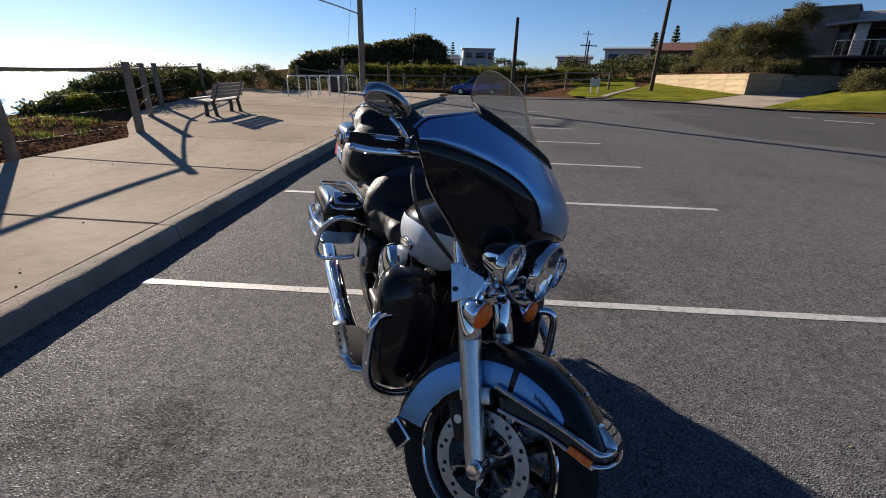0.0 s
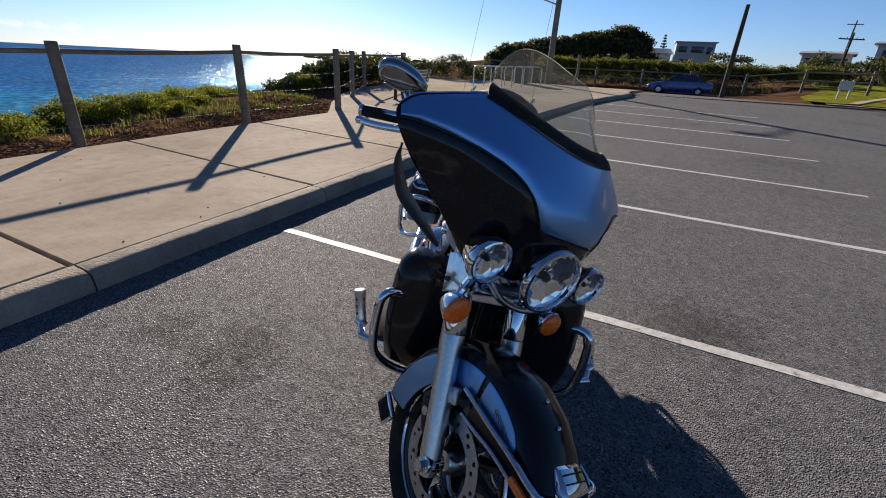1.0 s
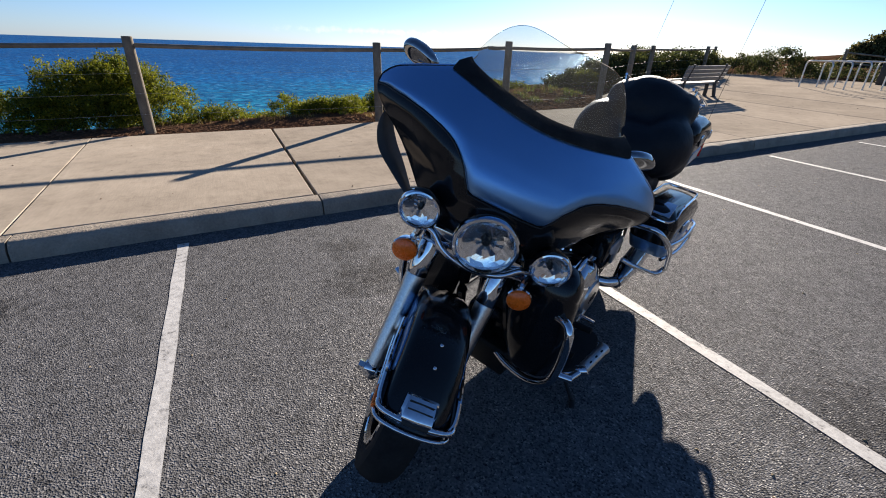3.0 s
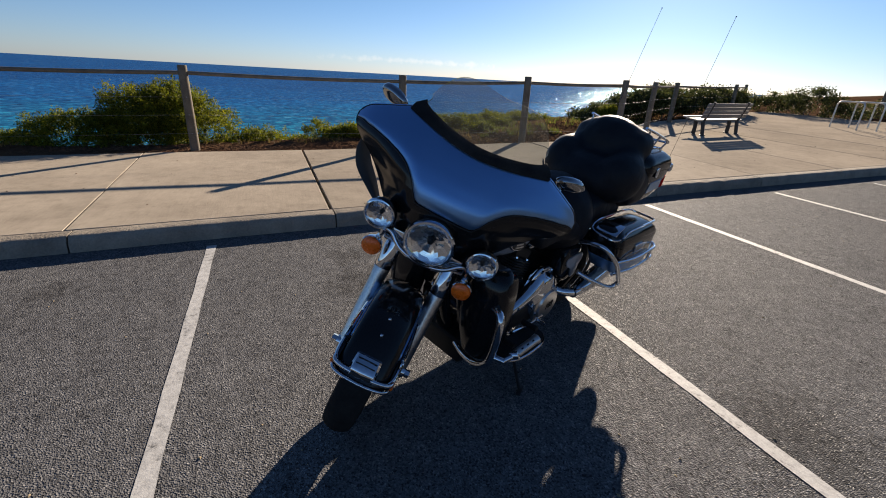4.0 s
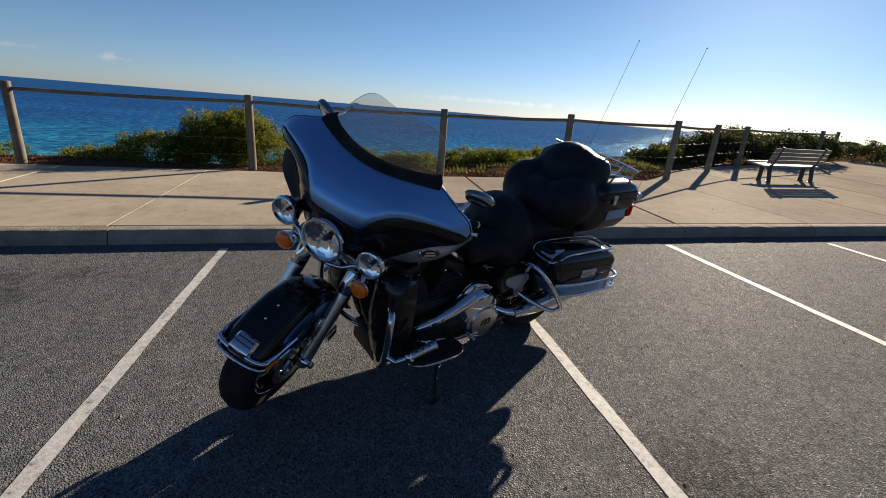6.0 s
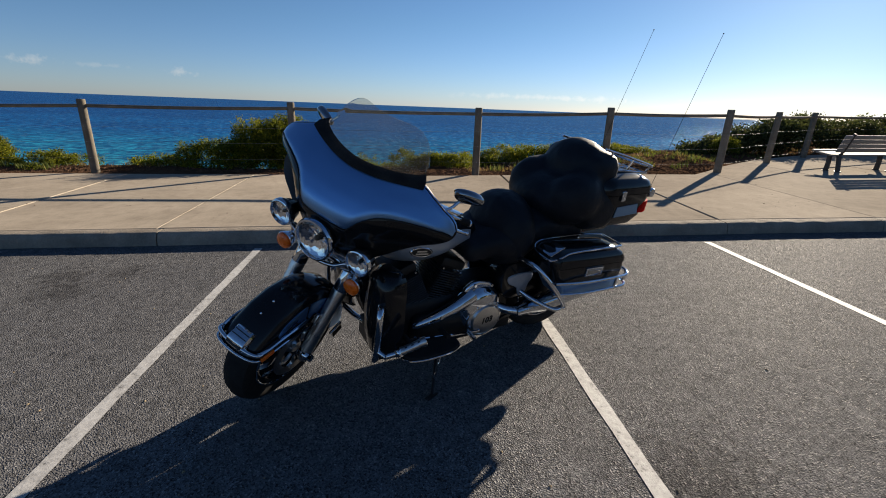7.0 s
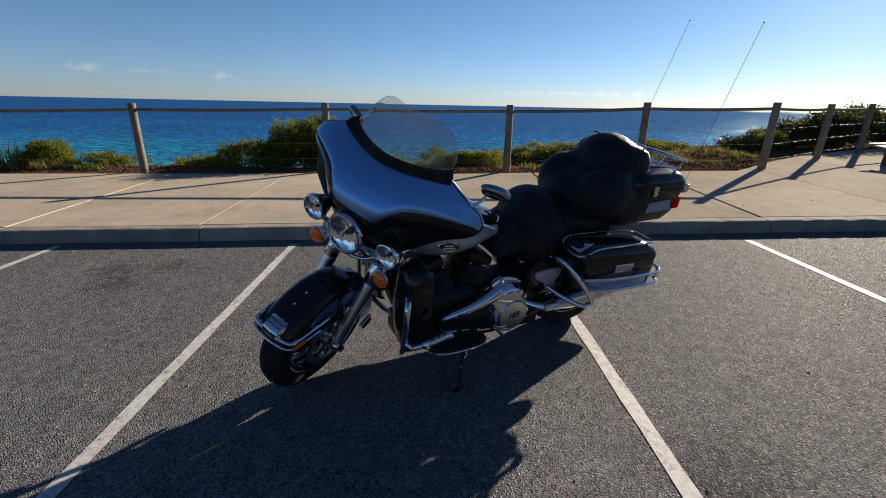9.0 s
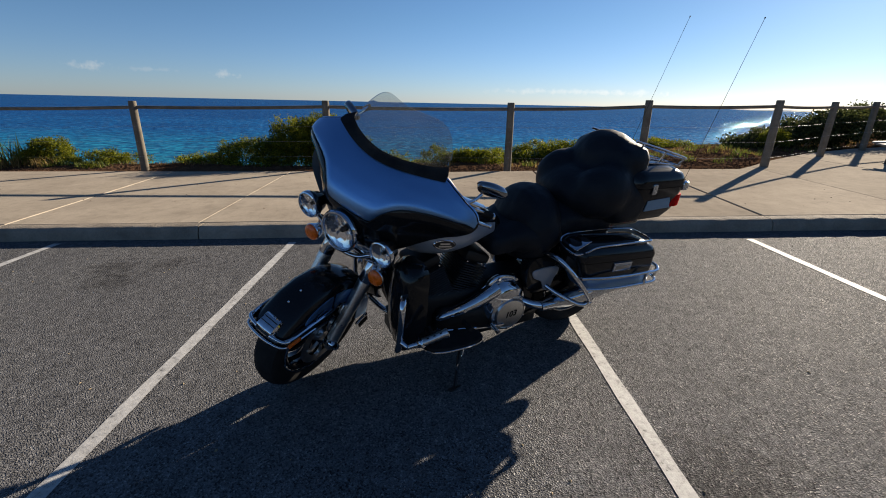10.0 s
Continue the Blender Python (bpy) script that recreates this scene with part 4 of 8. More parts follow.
def hill_scrub():
    """Domed trees close together, their tops along the ridge."""
    rng = np.random.default_rng(31)
    lobes = []
    xs, ys, zs = zip(*RIDGE)
    for _ in range(150):
        x = rng.uniform(-15.2, -1.0)
        d = rng.uniform(0, 1) ** 1.5
        top = float(np.interp(x, xs, zs)) - 2.8 * d * rng.uniform(0.5, 1.2)
        y = float(np.interp(x, xs, ys)) - 3.2 * d + rng.uniform(0, 1.5)
        edge = min(1.0, (x + 15.8) / 2.2, (-0.2 - x) / 1.8)
        r = rng.uniform(0.9, 1.7) * (0.5 + 0.5 * edge)
        rz = rng.uniform(0.7, 1.2) * (0.6 + 0.4 * edge)
        lobes.append((x, y, max(top - rz, 0.5), r, r * 1.1, rz))
    me = leaf_mesh("hill_scrub", lobe_points(rng, lobes, 120000), 0.13, rng)
    me.materials.append(TREELEAF)
    tagged(new("hill_scrub", me), "dense dark green domed trees covering the mound", "woodland", kind="stuff")
    rng = np.random.default_rng(32)
    lobes = [(5.0, 57.5, 2.2, 1.6, 1.5, 1.9), (7.0, 57.4, 2.1, 1.5, 1.5, 1.8), (6.0, 57.0, 1.2, 2.5, 1.8, 1.4), (8.3, 57.3, 1.2, 1.2, 1.2, 1.4)]
    for _ in range(70):
        x, y = rng.uniform(9, 90), rng.uniform(62, 118)
        if x < 9 + (y - 62) * 0.16 + 3:
            continue
        lobes.append((x, y, land(x, y) + 0.5, rng.uniform(1.6, 3.2), rng.uniform(1.6, 3), rng.uniform(0.8, 1.9)))
    for x, y, z, r in ((13.0, 47, 1.5, 1.4), (15.2, 47, 1.8, 1.6), (17.4, 48, 1.9, 1.6), (19.8, 47.5, 2.3, 1.8), (22.5, 47, 2.6, 1.6), (11.0, 45, 1.0, 1.1), (12.2, 42.5, 0.9, 1.0), (24.5, 45, 2.8, 1.3)):
        lobes += [(x, y, z, r, r, r * 0.85), (x - 0.3, y - 0.5, 0.9, r * 1.15, r * 1.15, 0.9)]
    me = leaf_mesh("street_scrub", lobe_points(rng, lobes, 90000), 0.14, rng)
    me.materials.append(SCRUB)
    tagged(new("street_scrub", me), "dark green shrubs and trees among far houses", "woodland", kind="stuff")


hill_scrub()
bm = bmesh.new()
rng = np.random.default_rng(5)
ridge = []
for i in range(60):
    a = radians(108 + 38 * i / 59)
    r = 1500 + 1900 * max(0, i - 10) / 49
    h = (9 + 6 * math.sin(i * 0.7) + 4 * math.sin(i * 1.9)) * min(1, (59 - i) / 22) + 0.5
    ridge.append([(math.cos(a) * r, math.sin(a) * r, -9.5), (math.cos(a) * r * 1.01, math.sin(a) * r * 1.01, -9 + h), (math.cos(a) * r * 1.12, math.sin(a) * r * 1.12, -9.5)])
loft(bm, ridge, False, False)
thing("backdrop_headland", bm, SCRUB, "low dark headland far across the bay", "headland", kind="structure", angle=0)


# ---- power poles ----
def power_pole(x, y, h, lean, label, arm=True, r=0.14, turn=0.0, wood=POLEWOOD):
    m = Matrix.Translation((x, y, land(x, y) + 0.02)) @ Matrix.Rotation(radians(turn), 4, "Z") @ Matrix.Rotation(radians(lean), 4, "Y")
    pole = hub("power_pole", m, label, "power pole", "timber power poles")
    bm = bmesh.new()
    lathe(bm, ((0, -0.5), (r, -0.5), (r * 0.95, h * 0.4), (r * 0.72, h), (0, h)), Matrix(), 16)
    part("pole", bm, wood, pole)
    if arm:
        bm = bmesh.new()
        box(bm, (0, r, h - 0.6), (2.2, 0.1, 0.12), None, 0.01)
        part("crossarm", bm, POLEWOOD, pole)
        for x0 in (-0.95, -0.4, 0.4, 0.95):
            bm = bmesh.new()
            lathe(bm, ((0, 0), (0.03, 0), (0.05, 0.04), (0.035, 0.08), (0.05, 0.12), (0.0, 0.17)), Matrix.Translation((x0, r, h - 0.54)), 10)
            part("insulator", bm, RENDER_WHITE, pole)
    return pole


p1 = power_pole(-3.75, 21.2, 9.2, 0.6, "tall weathered timber power pole beside the path", False, 0.15, wood=TIMBER)
bm = bmesh.new()
tube(bm, spline([(-0.1, 0, 3.78), (-1.2, 0, 4.12), (-2.6, 0, 4.5)], 4), 0.035, 8)
part("lamp_arm", bm, STEEL, p1)
bm = bmesh.new()
box(bm, (-2.9, 0, 4.52), (0.7, 0.22, 0.12), None, 0.04)
part("lamp_head", bm, STEEL, p1)
power_pole(4.4, 26.8, 4.6, 0.5, "thin timber power pole behind the car park", False, 0.13)
power_pole(14.5, 31.2, 9.0, 1.6, "leaning timber power pole on the grass verge", False, 0.14)
power_pole(16.5, 62.0, 4.0, 2.0, "far timber power pole with crossarm", True, 0.13)
power_pole(24.5, 100.0, 8.5, 1.0, "far timber power pole with crossarm", True, 0.13)
for a, b in (((14.6, 31.2, 7.6), (16.5, 62, 4.7)), ((16.5, 62, 4.7), (24.5, 100, 9.6))):
    bm = bmesh.new()
    a, b = Vector(a), Vector(b)
    tube(bm, [a + (b - a) * k / 12 - Vector((0, 0, 0.9 * math.sin(math.pi * k / 12))) for k in range(13)], 0.012, 5)
    thing("power_cable", bm, BLACKIRON, "thin black overhead power cable", "cable", "overhead cables")


# ---- low post-and-rail fence at the end of the car park ----
def back_fence():
    f = hub("timber_fence", Matrix(), "low grey timber post and rail fence behind the car park", "fence")
    pts = [(-9.5, 23.5), (-7.0, 24.1), (-4.6, 24.7), (-2.2, 25.3), (0.2, 25.9), (2.6, 26.3), (5.2, 26.4), (7.6, 26.2), (10.0, 25.6)]
    pts = [(2.28 + (x - 2.28) * 1.22, -2.58 + (y + 2.58) * 1.22) if x > -5 else (x, y + 3.5) for x, y in pts]
    for i, (x, y) in enumerate(pts):
        bm = bmesh.new()
        lathe(bm, ((0, -0.3), (0.08, -0.3), (0.075, 1.3), (0, 1.32)), Matrix.Translation((x, y, land(x, y))), 10)
        part("post", bm, TIMBER, f)
    for (a, b), (c, d) in zip(pts, pts[1:]):
        for h in (0.7, 1.15):
            bm = bmesh.new()
            rod(bm, (a, b, land(a, b) + h), (c, d, land(c, d) + h), 0.04, n=8)
            part("rail", bm, TIMBER, f)
    bin_ = hub("park_bin", Matrix.Translation((-4.9, 20.4, gz(20.4) + 0.13)), "dark park bin beside the power pole", "bin")
    bm = bmesh.new()
    box(bm, (0, 0, 0.5), (0.55, 0.55, 1.0), None, 0.04)
    part("body", bm, BLACKIRON, bin_)
    bm = bmesh.new()
    box(bm, (0, 0, 1.03), (0.6, 0.6, 0.06), None, 0.02)
    part("lid", bm, BLACKIRON, bin_)
    for x, y, h in ((-2.9, 24.0, 1.9), (-5.2, 22.8, 1.9)):
        bm = bmesh.new()
        lathe(bm, ((0, -0.3), (0.085, -0.3), (0.08, h), (0, h)), Matrix.Translation((x, y, land(x, y))), 12)
        thing("bollard", bm, TIMBER, "tall round timber bollard at the path end", "bollard", "timber bollards")


back_fence()

# ---- the parked car ----
CARPAINT = surface("blue_car_paint", (0.006, 0.02, 0.16), (0.009, 0.028, 0.20), 3, 200, 0.22, 0.2, 0, coat=1.0)
CHROME = surface("chrome", (0.56, 0.59, 0.64), (0.63, 0.66, 0.71), 14, 90, 0.03, 1.0, 0, rough2=0.07)
# chrome with the reflection of dark ground put into its base colour
DIMMEDCHROME = surface("chrome_dark_reflections", (0.26, 0.27, 0.29), (0.32, 0.33, 0.35), 14, 90, 0.035, 1.0, 0, rough2=0.07)
RUBBER = surface("tyre_rubber", (0.012, 0.012, 0.013), (0.028, 0.027, 0.026), 12, 120, 0.75, 0, 0.3, 0.002)
REDLENS = foliage("red_lens", (0.75, 0.012, 0.012), (0.85, 0.02, 0.015), (0.85, 0.02, 0.015), 0.55)
CLEARLENS = surface("lamp_glass", (0.6, 0.62, 0.63), (0.7, 0.72, 0.72), 9, 90, 0.08, 0.4, 0)


def build_car():
    m = Matrix.Translation((2.2, 30.4, 0.205)) @ Matrix.Rotation(radians(177), 4, "Z") @ Matrix.Scale(0.83, 4)
    car = hub("parked_car", m, "dark blue sedan parked at the end of the car park", "car")

    def ring(x, half, lo, hi, tuck):
        return [(x, -half * 0.94, lo), (x, -half, lo + 0.12), (x, -half, lo + (hi - lo) * 0.55), (x, -half * tuck, hi - 0.02), (x, -half * tuck * 0.9, hi),
                (x, half * tuck * 0.9, hi), (x, half * tuck, hi - 0.02), (x, half, lo + (hi - lo) * 0.55), (x, half, lo + 0.12), (x, half * 0.94, lo)]

    bm = bmesh.new()
    loft(bm, [ring(*r) for r in ((-2.2, 0.72, 0.36, 0.82, 0.9), (-2.12, 0.82, 0.26, 0.92, 0.93), (-1.5, 0.86, 0.22, 0.97, 0.93), (-0.6, 0.87, 0.2, 0.96, 0.95), (0.6, 0.87, 0.2, 0.94, 0.95),
                                 (1.1, 0.86, 0.21, 0.90, 0.94), (1.8, 0.83, 0.23, 0.78, 0.9), (2.1, 0.76, 0.27, 0.68, 0.88), (2.2, 0.66, 0.34, 0.58, 0.9))])
    body = part("body", bm, CARPAINT, car)
    bm = bmesh.new()
    loft(bm, [[(x, -w, z0), (x, -w2, z1), (x, w2, z1), (x, w, z0)] for x, w, w2, z0, z1 in ((-1.75, 0.76, 0.74, 0.94, 0.96), (-1.15, 0.79, 0.58, 0.94, 1.36), (-0.5, 0.8, 0.58, 0.94, 1.43), (0.2, 0.8, 0.58, 0.93, 1.40), (1.1, 0.78, 0.74, 0.88, 0.91))])
    part("greenhouse", bm, DARKGLASS, car, "dark tinted windows")
    bm = bmesh.new()
    loft(bm, [[(x, -w, z), (x, 0, z + 0.025), (x, w, z)] for x, w, z in ((-1.1, 0.56, 1.375), (-0.5, 0.585, 1.44), (0.15, 0.58, 1.415))], False, False)
    part("roof", bm, CARPAINT, car)
    for s in (-1, 1):
        for x in (-1.05, -0.25, 0.62):
            bm = bmesh.new()
            tube(bm, [(x - 0.25 * (x > 0), s * 0.59, 1.40 - 0.02 * (x < -1)), (x + 0.35 * (x > 0) - 0.3 * (x < -1), s * 0.80, 0.94)], 0.026, 6)
            part("pillar", bm, CARPAINT, car)
    for x in (-1.33, 1.35):
        for s in (-1, 1):
            wm = Matrix.Translation((x, s * 0.78, 0.31)) @ Matrix.Rotation(radians(90), 4, "X")
            bm = bmesh.new()
            lathe(bm, ((0.19, -0.1), (0.27, -0.1), (0.31, -0.07), (0.31, 0.07), (0.27, 0.1), (0.19, 0.1), (0.19, -0.1)), wm, 24)
            w = part("wheel", bm, RUBBER, car)
            bm = bmesh.new()
            lathe(bm, ((0, -0.085), (0.06, -0.09), (0.17, -0.07), (0.2, -0.1), (0.2, 0.1), (0.17, 0.07), (0.06, 0.09), (0, 0.085)), wm, 20)
            part("rim", bm, STEEL, w)
    for s in (-1, 1):
        bm = bmesh.new()
        box(bm, (2.1, s * 0.55, 0.6), (0.16, 0.3, 0.13), None, 0.03)
        part("headlight", bm, CLEARLENS, car)
        bm = bmesh.new()
        box(bm, (-2.16, s * 0.58, 0.76), (0.1, 0.28, 0.15), None, 0.03)
        part("tail_light", bm, REDLENS, car)
        bm = bmesh.new()
        box(bm, (0.75, s * 0.93, 0.98), (0.12, 0.18, 0.12), None, 0.03)
        part("door_mirror", bm, CARPAINT, car)
    bm = bmesh.new()
    box(bm, (2.17, 0, 0.4), (0.12, 1.2, 0.12), None, 0.03)
    part("bumper", bm, BLACKIRON, car)


build_car()


# ---- verge, wall and houses ----
def patch(name, material, rows, lift, label, category, n=4):
    """A sheet laid on the bare ground between rows of points."""
    bm = bmesh.new()
    fine = []
    for a, b in zip(rows, rows[1:]):
        for k in range(n):
            fine.append([tuple(p + (q - p) * k / n for p, q in zip(u, v)) for u, v in zip(a, b)])
    fine.append(list(rows[-1]))
    out = []
    for r in fine:
        line = []
        for (x0, y0), (x1, y1) in zip(r, r[1:]):
            line += [(x0 + (x1 - x0) * k / n, y0 + (y1 - y0) * k / n) for k in range(n)]
        line.append(r[-1])
        out.append([(x, y, max(land(x, y), gz(y)) + lift) for x, y in line])
    loft(bm, out, False, False)
    return thing(name, bm, material, label, category, kind="structure", angle=0)


patch("lawn_verge", LAWN, [((9.15, 23.25), (10.8, 22.5), (12.75, 21.45)), ((11.6, 28.2), (14.0, 26.0), (15.6, 24.3)), ((15.2, 35.6), (17.5, 31.5), (18.9, 27.4)), ((18.8, 43.0), (19.0, 35.0), (19.0, 27.6))], 0.045, "mown green grass verge before the retaining wall", "lawn")
patch("driveway", CONCRETE, [((12.8, 21.35), (14.75, 18.4)), ((15.6, 24.3), (18.2, 21.8)), ((18.9, 27.4), (22.4, 26.5)), ((24, 33), (30, 36))], 0.03, "pale concrete driveway crossing the verge", "driveway")
patch("rough_grass", LAWN, [((7.6, 24.2), (8.3, 23.7), (8.9, 23.4)), ((8.0, 28), (9.6, 28.2), (11.2, 28.3)), ((10, 34), (12.4, 35), (14.9, 35.7)), ((12, 52), (16, 52), (20, 52))], 0.04, "rough green grass beside the side street", "lawn")
patch("kerb", CONCRETE, [((8.95, 23.35), (9.3, 23.3)), ((11.25, 28.3), (11.6, 28.2)), ((14.9, 35.7), (15.3, 35.6))], 0.08, "pale concrete kerb strip across the grass", "kerb")
bm = bmesh.new()
loft(bm, [[(x, y, gz(y) + 0.03) for x, y in ((14.75, 18.4), (16.4, 17.75), (19.3, 17.65), (24, 16.9), (34, 15.4))], [(x, y, z) for x, y, z in ((18.2, 21.8, 0.62), (18.9, 20.6, 0.75), (20.6, 20.0, 1.0), (25, 19.2, 1.2), (35, 18, 1.4))], [(x, y, z) for x, y, z in ((22.4, 26.5, 0.85), (23.0, 25.0, 1.1), (24, 24, 1.4), (28, 23, 1.6), (37, 22, 1.8))]], False, False)
bmesh.ops.subdivide_edges(bm, edges=bm.edges[:], cuts=5, smooth=0.6, use_grid_fill=True)
thing("lawn_verge", bm, LAWN, "sloping green lawn beside the driveway", "lawn", kind="structure", angle=70)


bm = bmesh.new()
loft(bm, [[(x - 0.05, y - 0.22, gz(y) + 0.004), (x - 0.03, y - 0.16, gz(y) + 0.012), (x + 0.05, y + 0.1, gz(y) + 0.016), (x + 0.12, y + 0.25, gz(y) - 0.05)] for x, y in ((8.2, 23.3), (9.1, 23.25), (10.8, 22.45), (12.75, 21.4), (14.7, 18.4), (16.4, 17.75), (19.3, 17.65), (24, 16.9), (34, 15.4))], False, False)
thing("kerb", bm, KERB, "low concrete kerb along the grass verge", "kerb", kind="structure", angle=0)


def notice_board():
    b = hub("notice_board", Matrix.Translation((9.5, 26.8, 0.56)) @ Matrix.Rotation(radians(-20), 4, "Z"), "small white notice board on two posts in the grass", "sign")
    for x in (-0.2, 0.2):
        bm = bmesh.new()
        rod(bm, (x, 0, -0.2), (x, 0, 0.95), 0.04, n=10)
        part("post", bm, RENDER_WHITE, b)
    bm = bmesh.new()
    box(bm, (0, -0.05, 0.68), (0.56, 0.03, 0.42), None, 0.008)
    part("board", bm, RENDER_WHITE, b)


notice_board()


def block_wall(name, pts, height, rows, step, label):
    w = hub(name, Matrix(), label, "retaining wall", kind="structure")
    base = bmesh.new()
    box(base, (0, 0, 0), (0.998, 0.26, 0.986), None, 0.006, 1)
    me = mesh_from(base, "block", LIMESTONE)
    for (x0, y0, z0), (x1, y1, z1) in zip(pts, pts[1:]):
        d = math.hypot(x1 - x0, y1 - y0)
        n = max(1, round(d / step))
        a = math.atan2(y1 - y0, x1 - x0)
        for r in range(rows):
            for i in range(n):
                f = (i + 0.5) / n
                ob = new("block", me)
                ob.parent = w
                ob.matrix_world = Matrix.Translation((x0 + (x1 - x0) * f, y0 + (y1 - y0) * f, z0 + (z1 - z0) * f + height / rows * (r + 0.5) - 0.1)) @ Matrix.Rotation(a, 4, "Z") @ Matrix.Diagonal((d / n * 1.0, 1, height / rows, 1))
    return w


block_wall("retaining_wall", [(18.83, 43.0, 0.62), (19.05, 34.7, 0.62), (18.85, 27.5, 0.62)], 1.42, 4, 2.4, "buff limestone block retaining wall")
block_wall("retaining_wall", [(18.72, 27.37, 0.62), (20.75, 27.40, 0.62)], 1.42, 4, 0.9, "buff limestone end of the retaining wall")
block_wall("retaining_wall", [(20.74, 27.43, 0.62), (26.0, 31.4, 0.66), (29.9, 35.2, 0.7)], 1.42, 4, 2.4, "limestone retaining wall along the driveway")
bm = bmesh.new()
loft(bm, [[(18.95, 43, 1.95), (19.15, 34.7, 1.95), (19.0, 27.5, 1.9), (20.7, 27.5, 1.9), (26, 31.6, 1.95), (30, 35.4, 2.0)], [(30, 60, 3.2), (31, 52, 3.2), (32, 47, 3.2), (33, 44, 3.2), (34, 41, 3.0), (36, 40, 2.6)]], False, False)
thing("garden_terrace", bm, SOIL, "planted garden bank above the retaining wall", "garden", kind="structure", angle=0)


def house(name, x, y, z, w, d, h, turn, wall, roof, label, windows, pitch=0.4):
    m = Matrix.Translation((x, y, z)) @ Matrix.Rotation(radians(turn), 4, "Z")
    ob = hub(name, m, label, "house", "houses along the road")
    bm = bmesh.new()
    box(bm, (0, 0, h / 2 - 1), (w, d, h + 2), None, 0.03)
    part("wall", bm, wall, ob)
    bm = bmesh.new()
    o = 0.5
    loft(bm, [[(-w / 2 - o, -d / 2 - o, h), (-w / 2 - o, -d / 2 - o, h + 0.18), (-w / 2 - o, 0, h + pitch + 0.18), (-w / 2 - o, d / 2 + o, h + 0.18), (-w / 2 - o, d / 2 + o, h)],
              [(w / 2 + o, -d / 2 - o, h), (w / 2 + o, -d / 2 - o, h + 0.18), (w / 2 + o, 0, h + pitch + 0.18), (w / 2 + o, d / 2 + o, h + 0.18), (w / 2 + o, d / 2 + o, h)]])
    part("roof", bm, roof, ob, angle=20)
    for wx, wz, ww, wh in windows:
        bm = bmesh.new()
        box(bm, (wx, -d / 2 - 0.02, wz), (ww + 0.16, 0.1, wh + 0.16), None, 0.01)
        f = part("window", bm, RENDER_WHITE, ob)
        bm = bmesh.new()
        box(bm, (wx, -d / 2 - 0.06, wz), (ww, 0.06, wh), None, 0.005)
        part("pane", bm, DARKGLASS, f)
    return ob


house("house", 1.6, 150, 0.5, 9.6, 9, 9.2, 4, RENDER_GREY, ROOFING, "grey two-storey house with flat roof beyond the hill", [(-3, 7.4, 2.2, 1.5), (0.6, 7.4, 3.2, 1.6), (3.6, 7.2, 1.4, 1.8), (-2, 4.2, 3, 1.6)], 0.3)
house("house", -8.4, 152, 0.5, 7, 8, 6.2, 16, RENDER_WHITE, ROOFING, "white house with a pale metal roof", [(-2, 4.6, 1.4, 1.2), (1.5, 4.6, 1.4, 1.2)], 1.4)
house("house", 31.2, 93, 2.2, 8, 8, 4.6, -18, RENDER_WHITE, ROOFING, "white house with a pale skillion roof", [(-2.4, 3.2, 1.8, 1.3), (1.5, 3.2, 2.6, 1.4)], 0.5)
house("house", 23.6, 106, 2.0, 7, 8, 3.8, -12, RENDER_GREY, ROOFING, "pale blue-grey house with metal roof", [(-2, 2.6, 2, 1.2), (2, 2.6, 2, 1.2)], 0.5)
house("house", 38.4, 85, 3.2, 8, 8, 3.0, -24, BRICK_RED, TILE_ROOF, "red brick house with a tiled roof", [(-2.0, 1.7, 1.8, 1.3), (2, 1.7, 1.8, 1.3)], 1.5)


